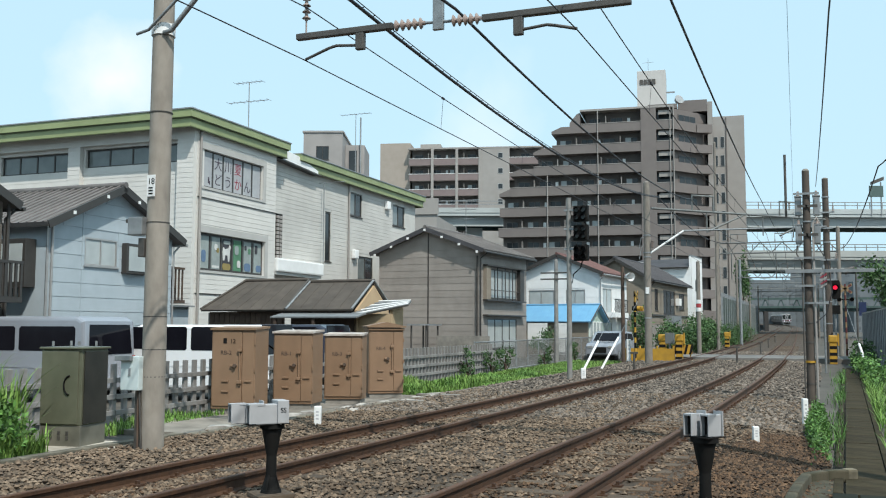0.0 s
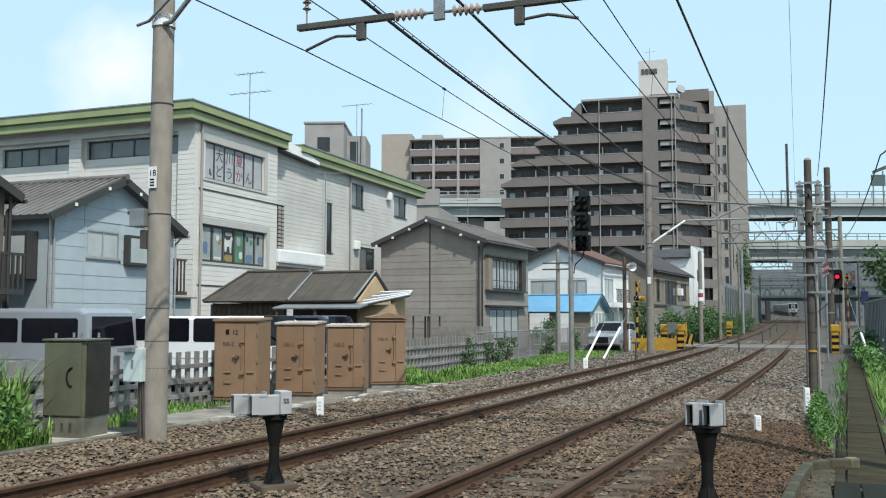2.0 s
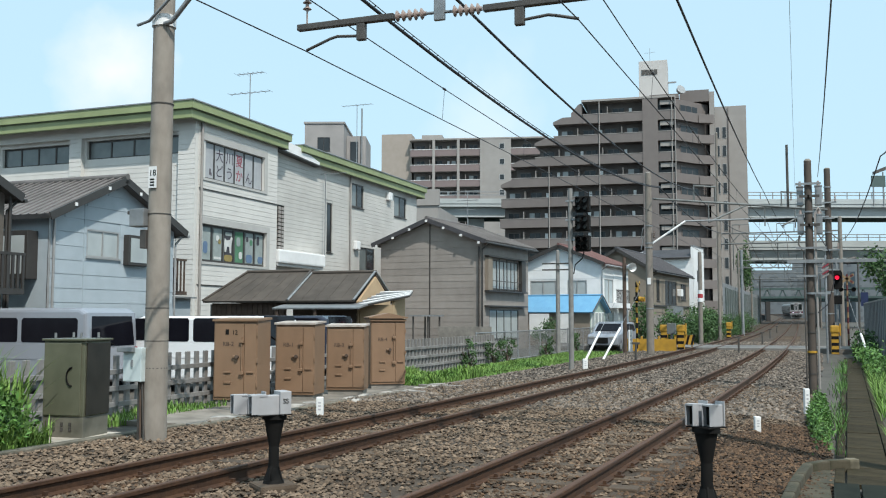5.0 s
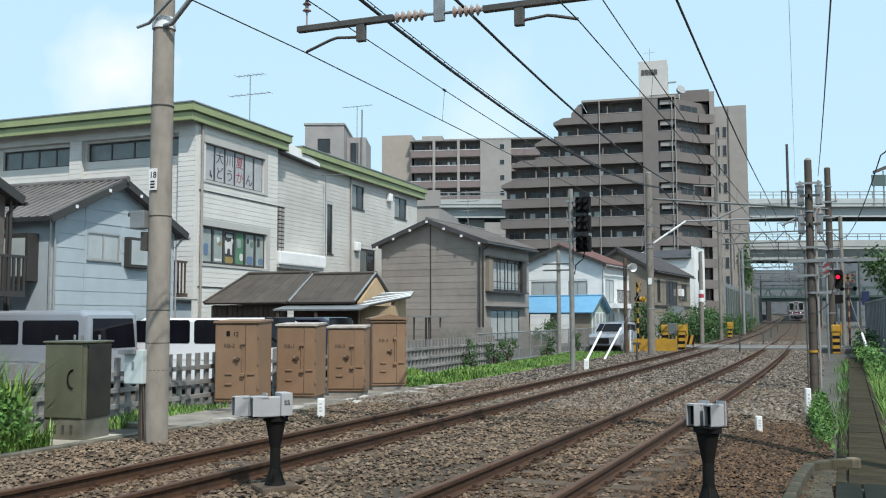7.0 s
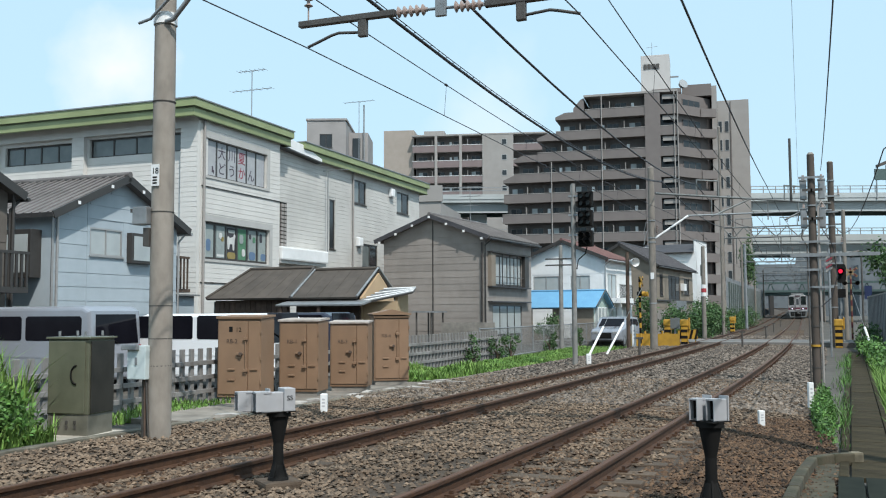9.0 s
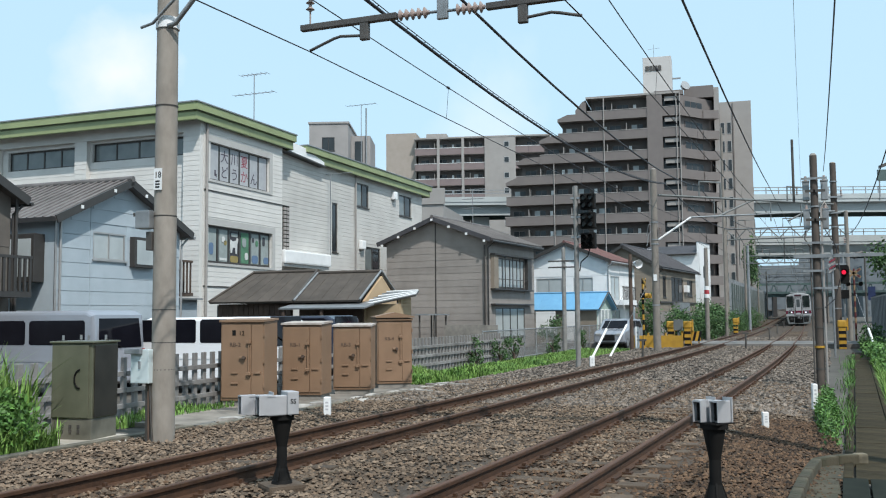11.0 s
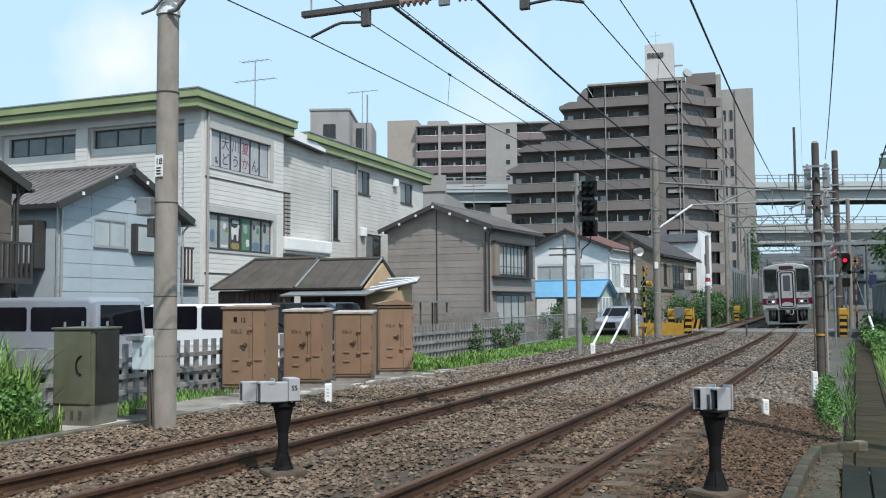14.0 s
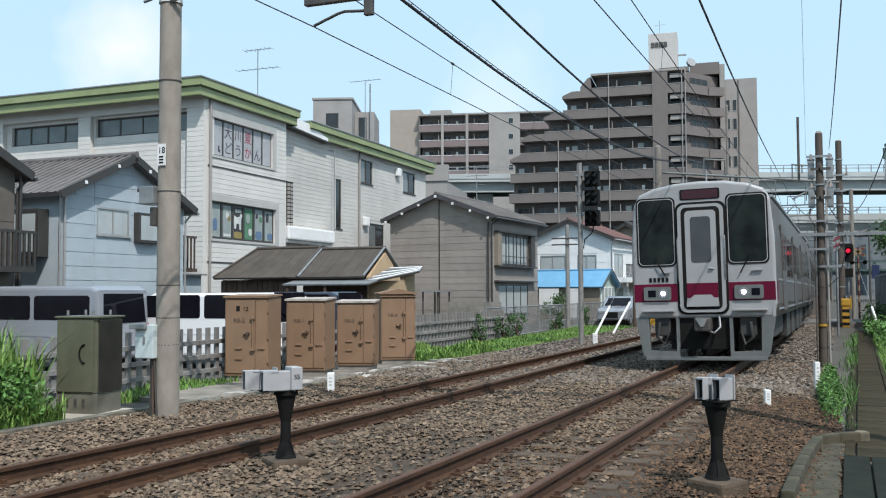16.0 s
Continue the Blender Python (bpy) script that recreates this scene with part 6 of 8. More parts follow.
def bush(x, y, z, rx, ry, rz, n, size, label, seed, name="bush", trunk=0.0, material=None):
    t = thing(name, pose(x, y, z), label, "tree" if name == "tree" else "bush", "trackside bushes" if name == "bush" else "")
    rng = np.random.default_rng(seed)
    v, f = leaf_cloud(rng, n, (0, 0, trunk + rz * 0.9), (rx, ry, rz), size)
    c = mesh_from("crown", v, f, material or M_LEAF, "", "", t)
    bm = bmesh.new()
    tube(bm, (0, 0, -0.1), (0.05, 0, trunk + rz * 0.6), 0.05 + 0.03 * trunk, 0.03, seg=8)
    for i in range(5):
        a = i * 1.3
        tube(bm, (0.03, 0, trunk * 0.7 + 0.1 * i), (rx * 0.6 * math.cos(a), ry * 0.6 * math.sin(a), trunk + rz * (0.6 + 0.15 * i)), 0.03, 0.012, seg=6)
    part("trunk", bm, M_BROWN, t)


M_WEED = mat("broad_weeds", (0.055, 0.135, 0.022), (0.095, 0.195, 0.04), 1.5, 0.65, island=0.45)


def plants():
    rng = np.random.default_rng(3)
    n = 30000
    y = 21.5 + 25 * rng.random(n) ** 1.3
    line = near_x(y)
    x = rng.uniform(-10.6, line - 6.75)
    # ragged edge towards the stones, bare patches
    keep = np.sin(x * 2.1 + y * 0.7) + np.sin(y * 1.9) + rng.uniform(-1, 2.4, n) > -0.4
    pts = np.stack([x, y, np.full(n, -0.09)], -1)[keep]
    blades("grass", pts, 0.125, 0.022, M_GRASS, "bright green uncut grass along the line", 11, 0.8)
    n = 6500
    pts = np.stack([rng.uniform(-10.8, -8.6, n), rng.uniform(21.8, 25.5, n), np.full(n, -0.09)], -1)
    pts[:, 0] += 0.1
    blades("grass", pts, 0.27, 0.03, M_GRASS, "tall lush grass behind the relay cabinets", 12)
    n = 1500
    pts = np.stack([rng.uniform(-10.9, -10.3, n), rng.uniform(12.0, 15.6, n), np.full(n, -0.09)], -1)
    blades("grass", pts, 0.17, 0.024, M_GRASS, "green grass at the foot of the fence", 13)
    # tall weeds in the corner by the control box
    n = 700
    pts = np.stack([rng.uniform(-10.9, -9.9, n), rng.uniform(8.6, 10.1, n), np.full(n, -0.09)], -1)
    blades("weeds", pts, 1.15, 0.035, M_GRASS, "tall rank grass beside the control box", 14, 0.55, "weeds")
    v, f = leaf_cloud(np.random.default_rng(5), 12000, (-10.15, 9.2, 0.34), (0.66, 0.62, 0.44), 0.046)
    mesh_from("weeds", v, f, M_WEED, "broad-leaved green weeds beside the control box", "weeds")
    n = 1300
    pts = np.stack([rng.uniform(-10.3, -9.35, n), rng.uniform(8.6, 9.9, n), np.full(n, -0.09)], -1)
    blades("weeds", pts, 0.36, 0.028, M_GRASS, "fresh green grass in front of the weeds", 15, 0.7, "weeds")
    # along the path
    n = 1500
    y = rng.uniform(12.8, 40, n)
    pts = np.stack([0.42 + 0.0448 * (y - 10.9) - np.abs(rng.normal(0.08, 0.13, n)), y, np.full(n, -0.09)], -1)
    pts = pts[np.sin(y * 0.8) + rng.uniform(-1, 1.2, n) > -0.2]
    blades("weeds", pts, 0.17, 0.014, M_WEED, "green weeds between the ballast and the path", 16, 0.8, "weeds")
    v, f = leaf_cloud(np.random.default_rng(6), 5000, (0.28, 16.2, 0.10), (0.17, 3.4, 0.26), 0.028)
    mesh_from("weeds", v, f, M_WEED, "leafy weeds between the ballast and the path", "weeds")
    n = 1600
    y = rng.uniform(11.5, 42, n)
    pts = np.stack([0.98 + 0.0448 * (y - 10.9) + np.abs(rng.normal(0.15, 0.22, n)), y, np.full(n, -0.09)], -1)
    pts = pts[(y > 19) | (rng.random(n) < 0.25)]
    blades("weeds", pts, 0.34, 0.022, M_GRASS, "green weeds on the outer side of the path", 17, 0.8, "weeds")
    v, f = leaf_cloud(np.random.default_rng(7), 2600, (2.35, 33, 0.35), (0.5, 7.0, 0.55), 0.06)
    mesh_from("weeds", v, f, M_WEED, "leafy weeds on the outer side of the path", "weeds")
    # flowers and climbers on the wire fence
    for i, (yy, r) in enumerate(((30.5, 0.55), (33.2, 0.6), (35.0, 0.5), (41.0, 0.45), (47.0, 0.6))):
        bush(-10.7, yy, -0.1, 0.35, r, 0.55, 420, 0.055, "leafy green climber on the fence", 20 + i)
    for i, (x, yy, rx, rz) in enumerate(((-5.9, 63, 0.9, 1.0), (-6.6, 68, 1.3, 1.5), (-6.9, 76, 1.4, 1.6), (-6.8, 84, 1.2, 1.3), (-7.8, 62, 1.0, 1.2), (-5.6, 96, 1.2, 1.0), (-5.4, 108, 1.2, 1.4), (-6.2, 72, 1.1, 1.3), (-7.4, 66, 1.2, 1.0), (-6.3, 80, 1.1, 1.2), (-6.0, 88, 1.0, 1.1))):
        bush(x, yy, -0.1, rx, rx * 1.5, rz, 2000, 0.085, "dense dark green bush beside the line", 30 + i)
    for i, (x, yy, r, rz) in enumerate(((2.5, 43, 0.5, 0.55), (2.9, 47, 0.6, 0.7), (2.6, 40.5, 0.45, 0.45))):
        bush(x, yy, -0.1, r, r * 1.6, rz, 700, 0.07, "clipped dark green hedge near the crossing", 40 + i)
    bush(4.25, 50, -0.1, 1.1, 1.1, 1.6, 1500, 0.11, "small dark green tree behind the fence", 50, "tree", 2.6)
    bush(-6.9, 136, -0.1, 1.1, 1.1, 3.8, 2600, 0.16, "tall narrow conifer beside the apartment block", 51, "tree", 5.5)
    bush(-8.75, 56.5, -0.1, 0.75, 0.8, 1.5, 1500, 0.09, "dark green shrub behind the crossing mast", 53)
    bush(-13.6, 52.5, -0.1, 0.9, 0.9, 0.9, 900, 0.08, "rounded garden shrub by the blue-roofed shed", 52)


# ---- sheds and small buildings ----
def shed_roof(t, x0, x1, yf, yr, yb, ze, zr, material, edge=None, hip=0.0):
    xr = x0 + hip
    for a, b in ((yf, yr), (yb, yr)):
        bm = quad_slab(bmesh.new(), (x0, a, ze), (x1, a, ze), (x1, b, zr), (xr, b, zr), 0.07)
        r = part("roof", bm, material, t)
        n = int((x1 - x0) / 0.45)
        bm = bmesh.new()
        for i in range(n + 1):
            f = i / n
            tube(bm, (x0 + (x1 - x0) * f, a, ze + 0.003), (xr + (x1 - xr) * f, b, zr + 0.003), 0.010, seg=5)
        part("seam", bm, material, r)
    if hip:
        part("hip_roof", quad_slab(bmesh.new(), (x0, yf, ze), (xr, yr, zr), (xr, yr + 0.01, zr), (x0, yb, ze), 0.06), material, t)
    part("ridge_cap", tube(bmesh.new(), (xr - 0.03, yr, zr + 0.02), (x1 + 0.03, yr, zr + 0.02), 0.06, seg=8), material, t)
    for x, top in ((x0, xr), (x1, x1)):
        bm = bmesh.new()
        for a in (yf, yb):
            tube(bm, (x, a, ze + 0.02), (top, yr, zr + 0.04), 0.04, seg=6)
        part("verge", bm, edge or (M_DARKSTEEL if x == x1 else material), t)


def sheds():
    t = thing("shed", I4, "low dark brown shed with a black slate roof", "shed", "low sheds")
    part("wall", B(-19.0, 27.3, -0.1, -16.1, 27.4, 2.15), M_BROWN, t)
    for i in range(14):
        part("board", B(-19.0 + i * 0.207, 27.27, 0.2, -18.82 + i * 0.207, 27.3, 2.12), M_BROWN, t)
    part("wall", B(-19.0, 27.4, -0.1, -18.9, 29.9, 2.15), M_BROWN, t)
    shed_roof(t, -19.15, -15.85, 26.95, 28.6, 30.25, 2.22, 3.27, M_ROOFDARK, hip=0.75)
    t = thing("shed", I4, "low shed with a cream gable and a dark roof", "shed", "low sheds")
    part("wall", B(-15.8, 27.3, -0.1, -13.4, 27.4, 2.15), M_BROWN, t)
    bm = prism(bmesh.new(), [(27.3, -0.1), (29.8, -0.1), (29.8, 2.25), (28.6, 3.05), (27.3, 2.2)], 13.35, 13.45)
    part("gable_wall", bm, M_CREAM, t, "cream rendered gable", m=Matrix(((0, -1, 0, 0), (1, 0, 0, 0), (0, 0, 1, 0), (0, 0, 0, 1))))
    shed_roof(t, -15.8, -13.38, 26.95, 28.6, 30.25, 2.22, 3.2, M_ROOFDARK, M_STEEL)
    t = thing("lean_to", I4, "lean-to with a grey corrugated metal roof", "shed", "low sheds")
    a, b, c, d = (-13.5, 26.8, 1.96), (-11.65, 27.5, 2.37), (-12.0, 28.6, 2.55), (-13.05, 28.6, 2.56)
    part("roof", quad_slab(bmesh.new(), a, b, c, d, 0.05), M_DARKSTEEL, t)
    for k in range(8):
        f = (k + 0.2) / 8
        p, q = Vector(a).lerp(Vector(d), f), Vector(b).lerp(Vector(c), f)
        part("corrugation", tube(bmesh.new(), p + Vector((0, 0, 0.012)), q + Vector((0, 0, 0.012)), 0.026, seg=6), M_WHITEPAINT if k % 2 else M_STEEL, t)
    part("roof", quad_slab(bmesh.new(), (-16.0, 26.3, 1.98), (-12.9, 26.3, 1.98), (-12.9, 27.25, 2.14), (-16.0, 27.25, 2.14), 0.05), M_STEEL, t)
    part("wall", B(-13.33, 27.35, -0.1, -12.15, 27.45, 2.08), M_CREAM, t)
    part("wall", B(-12.25, 27.45, -0.1, -12.15, 28.3, 2.30), M_CREAM, t)
    for x in (-15.9, -14.5):
        part("post", B(x, 26.35, -0.1, x + 0.09, 26.44, 1.96), M_BROWN, t)
    # carport by the grey house
    t = thing("carport", I4, "small carport with a thin grey roof", "carport")
    part("roof", B(-18.25, 43.0, 1.72, -17.15, 45.0, 1.80), M_STEEL, t)
    for x, y in ((-18.1, 43.2), (-17.3, 43.2), (-17.3, 44.8), (-18.1, 44.8)):
        part("post", tube(bmesh.new(), (x, y, -0.1), (x, y, 1.72), 0.05, seg=8), M_DARKSTEEL, t)
    part("wall", B(-17.0, 43.8, -0.1, -14.2, 43.95, 1.22), M_CONC, t, "low grey block wall")
    # blue roofed shed
    t = thing("garden_shed", pose(-15.6, 54.0, 0, 0, 0, -6), "shed with a bright blue metal roof and pale green walls", "shed")
    wallm = mat("pale_green_wall", (0.36, 0.45, 0.40), (0.32, 0.41, 0.36), 2, 0.8)
    part("wall", wall_bm(0, 4.3, -0.1, 2.1, [(0.5, 0.6, 1.8, 1.9), (2.2, 0.0, 3.0, 1.9)], 0.1), M_BEIGE, t)
    part("wall", B(4.2, 0.1, -0.1, 4.3, 3.0, 2.1), wallm, t)
    part("gable_wall", prism(bmesh.new(), [(0.0, 2.1), (3.0, 2.1), (1.5, 2.95)], -4.3, -4.2), wallm, t, m=pose(0, 0, 0, 0, 0, 90))
    for y in (0.25, 0.9, 1.55, 2.2):
        w = part("window", B(4.29, y, 0.6, 4.33, y + 0.55, 2.0), M_WHITEPAINT, t)
        part("pane", B(4.32, y + 0.05, 0.65, 4.345, y + 0.5, 1.95), M_CURTAIN, w)
    shed_roof(t, -0.3, 4.6, -0.3, 1.5, 3.3, 2.0, 3.0, M_BLUEROOF)


def house_extras():
    # ledges, canopy and lamp brackets of the grey house
    m = pose(6.15, 0, 0, 0, 0, 90)
    for z in (4.9, 3.05, 2.25):
        part("ledge", B(0.3, -0.30, z, 5.8, 0.02, z + 0.07), M_FRAME, grey, m=m)
    part("shutter_box", B(0.36, -0.22, 3.13, 0.92, -0.01, 4.88), M_BEIGE, grey, "pale shutter box", m=m)
    part("shutter_box", B(5.05, -0.22, 3.13, 5.65, -0.01, 4.88), M_FRAME, grey, m=m)
    part("window_rail", B(0.95, -0.16, 3.62, 5.05, -0.13, 3.66), M_FRAME, grey, m=m)
    for u in (1.95, 3.0, 4.05):
        part("window_bar", B(u, -0.165, 3.13, u + 0.06, -0.125, 4.86), M_FRAME, grey, m=m)
    part("corner_trim", B(3.04, -0.03, 0, 3.11, 0.0, 6.7), M_FRAME, grey)
    part("rain_pipe", tube(bmesh.new(), (6.02, -0.10, 0), (6.02, -0.10, 5.4), 0.045, seg=8), M_FRAME, grey)
    for i in range(7):
        f = (i - 3) / 3
        z = 6.95 - abs(f) * 1.27
        part("rafter_end", B(3.075 + f * 3.1 - 0.06, -0.50, z - 0.16, 3.075 + f * 3.1 + 0.06, -0.455, z - 0.04), M_WHITEPAINT, grey)
    # boxed window and pipes of the blue house
    part("bay_window", B(3.2, -0.22, 3.32, 4.3, 0.0, 4.3, bevel=0.02), M_FRAME, blue, "boxed bay window in a dark frame")
    part("bay_pane", B(3.3, -0.235, 3.42, 4.2, -0.221, 4.2), M_CURTAIN, blue)
    part("corner_trim", B(0.0, -0.03, 0, 0.08, 0.0, 4.7), M_ALU, blue)
    part("rain_pipe", tube(bmesh.new(), (0.16, -0.08, 0), (0.16, -0.08, 4.7), 0.04, seg=8), M_ALU, blue)
    part("joint_trim", B(1.42, -0.026, 0, 1.46, 0.0, 5.4), M_BLUEWALL, blue)
    bay = part("bay_window", B(-0.42, 0.35, 2.75, 0.0, 1.75, 4.15, bevel=0.02), M_FRAME, blue, "boxed bay window in a dark frame")
    for k in range(2):
        part("bay_pane", B(-0.436, 0.45 + k * 0.62, 2.9, -0.421, 1.03 + k * 0.62, 4.0), M_CURTAIN, bay)
    for f in (0.12, 0.37, 0.63, 0.88):
        z = 6.1 - abs(f - 0.5) * 2.6
        part("rafter_end", B(5.6 * f - 0.05, -0.40, z - 0.18, 5.6 * f + 0.05, -0.37, z - 0.08), M_WHITEPAINT, blue)
    # left neighbour; the shade on its wall and balcony is put into their colours
    t = gable_house("brown_house", pose(-19.6, 13.1, 0, 0, 0, 90), 5.6, 7.5, 5.05, 6.35, mat("shaded_plaster", (0.155, 0.135, 0.115), (0.115, 0.098, 0.084), 2, 0.9, stain=0.35, stain_scale=0.9), M_ROOFDARK, "two-storey grey-brown house, darkened for shade, with a dark tiled roof",
                    holes_front=((3.6, 3.0, 5.0, 4.2),), pitch=0.9, frame=M_FRAME)
    part("balcony_floor", B(3.0, -0.9, 2.25, 5.5, -0.05, 2.4), M_FRAME, t)
    part("balcony_rail", B(3.0, -0.92, 3.25, 5.5, -0.85, 3.32), M_FRAME, t)
    for i in range(15):
        part("baluster", B(3.03 + i * 0.17, -0.91, 2.4, 3.10 + i * 0.17, -0.86, 3.25), M_FRAME, t)
    part("rain_pipe", tube(bmesh.new(), (5.7, -0.12, 0), (5.7, -0.12, 4.9), 0.045, seg=8), M_FRAME, t)
    # small porch and balcony between the blue house and the white building
    t = thing("porch", I4, "small blue-grey porch with a dark railed balcony", "porch")
    part("wall", B(-22.0, 27.0, -0.1, -20.7, 28.4, 2.35), M_BLUEWALL, t)
    part("roof", quad_slab(bmesh.new(), (-22.1, 26.9, 2.47), (-20.5, 26.9, 2.40), (-20.5, 28.5, 2.40), (-22.1, 28.5, 2.47), 0.06), M_STEEL, t)
    for i in range(7):
        part("baluster", B(-20.9, 27.0 + i * 0.2, 2.6, -20.85, 27.05 + i * 0.2, 3.7), M_BROWN, t)
    part("balcony_rail", B(-20.93, 26.95, 3.7, -20.82, 28.3, 3.78), M_BROWN, t)
    part("balcony_floor", B(-22.0, 26.95, 2.48, -20.80, 28.3, 2.6), M_BROWN, t)
    # school: balcony, lattice, shutters, drain pipes, lamps and window sheets
    s = bpy.data.objects["school_building"]
    part("balcony", B(-23.15, 37.75, 4.22, -22.6, 42.3, 4.86, bevel=0.08), M_WHITEPAINT, s, "white rounded balcony")
    part("balcony_soffit", B(-23.15, 37.7, 4.08, -22.7, 42.2, 4.215), M_SOFFIT, s)
    for i in range(2):
        for k in range(11):
            part("lattice_block", B(-23.25, 38.47 + i * 0.27, 4.92 + k * 0.19, -23.1, 38.68 + i * 0.27, 5.06 + k * 0.19), M_APTL, s)
    part("lattice_back", B(-23.19, 38.45, 4.88, -23.165, 39.05, 7.05), M_BLACK, s)
    for y in (31.62, 46.1):
        x = -22.62 if y < 40 else -23.1
        part("rain_pipe", tube(bmesh.new(), (x, y, 0), (x, y, 9.9), 0.055, seg=8), M_APTL, s)
    for y, z in ((51.0, 8.75), (46.6, 5.45)):
        part("vent_hood", B(-23.19, y, z, -22.95, y + 0.5, z + 0.5, bevel=0.06), M_WHITEPAINT, s)
    for z in (6.9, 2.95):
        part("shadow_joint", B(-22.69, 31.5, z, -22.66, 37.6, z + 0.05), M_FRAME, s)
    sheet = mat("white_paper", (0.40, 0.41, 0.42), (0.33, 0.34, 0.36), 3, 0.8)
    red, ink = mat("red_print", (0.30, 0.045, 0.07), None, 4, 0.8), mat("dark_print", (0.07, 0.055, 0.075), None, 4, 0.8)
    mw = facing(-22.7, 31.5, 0, 90)
    words = ((), ("\u5927", "\u3069"), ("\u5ddd", "\u3046"), ("\u590f", "\u304b"), ("", "\u3093"))
    for i in range(6):
        u = 0.45 + i * 0.75
        sh = part("paper_sheet", B(u + 0.07, 0.10, 7.46, u + 0.68, 0.115, 8.90), sheet, s, "white paper banner behind the glass", m=mw)
        if i in (1, 2, 3, 4):
            for k, c in enumerate(words[i]):
                if c:
                    lettering(sh, c, 0.58, pose(u + 0.375, 0.096, 8.28 - 0.66 * k), red if i == 3 else ink)
        if i == 0:
            part("print_mark", B(u + 0.42, 0.088, 7.60, u + 0.50, 0.099, 7.85), ink, sh)
            part("print_mark", B(u + 0.52, 0.088, 7.55, u + 0.57, 0.099, 7.70), ink, sh)
    tint = {k: mat(k + "_paper", c, None, 4, 0.8) for k, c in dict(green=(0.09, 0.22, 0.13), white=(0.62, 0.62, 0.60), ochre=(0.28, 0.22, 0.08), blue=(0.12, 0.19, 0.30), pale=(0.30, 0.34, 0.33), dark=(0.05, 0.05, 0.06)).items()}
    pane = 4.85 / 6
    for i, c in enumerate(("pale", "pale", "dark", "green", "pale", "pale")):
        u = 0.35 + i * pane
        part("paper_sheet", B(u + 0.12, 0.115, 4.05, u + pane - 0.10, 0.125, 5.38), tint[c], s, m=mw)
    pics = ((0, 0.2, 4.3, 0.3, 0.5, "blue"), (1, 0.3, 4.85, 0.22, 0.26, "white"), (1, 0.45, 4.75, 0.2, 0.2, "ochre"), (1, 0.15, 4.1, 0.5, 0.1, "white"), (2, 0.1, 4.05, 0.6, 0.28, "ochre"), (2, 0.15, 5.15, 0.5, 0.15, "pale"),
            (3, 0.2, 4.75, 0.3, 0.4, "pale"), (3, 0.4, 4.2, 0.25, 0.32, "white"), (4, 0.15, 4.08, 0.5, 0.36, "blue"), (4, 0.16, 5.0, 0.16, 0.22, "dark"), (4, 0.45, 4.85, 0.2, 0.26, "green"), (5, 0.2, 4.9, 0.2, 0.4, "dark"), (5, 0.3, 4.1, 0.4, 0.3, "blue"))
    for i, du, z, w, h, c in pics:
        u = 0.35 + i * pane + du
        part("paper_picture", prism(bmesh.new(), rounded(u, z, u + w, z + h, min(w, h) * 0.4), 0.10, 0.112), tint[c], s, m=mw)
    u = 0.35 + 2 * pane
    body = [(0.12, 4.45), (0.22, 4.45), (0.28, 4.68), (0.46, 4.68), (0.50, 4.42), (0.60, 4.42), (0.62, 4.85), (0.70, 5.06), (0.60, 5.14), (0.52, 5.0), (0.28, 4.94), (0.12, 5.02), (0.08, 4.8)]
    part("paper_cutout", prism(bmesh.new(), [(u + a, b) for a, b in body], 0.092, 0.108), tint["white"], s, "white paper cut-out", m=mw)


# ---- poles, signals and the crossing ----
def stripes(t, x, y, z0, z1, r, n, c1, c2, name="stripe"):
    for i in range(n):
        a, b = z0 + (z1 - z0) * i / n, z0 + (z1 - z0) * (i + 1) / n
        part(name, tube(bmesh.new(), (x, y, a), (x, y, b), r, seg=12), c1 if i % 2 == 0 else c2, t)


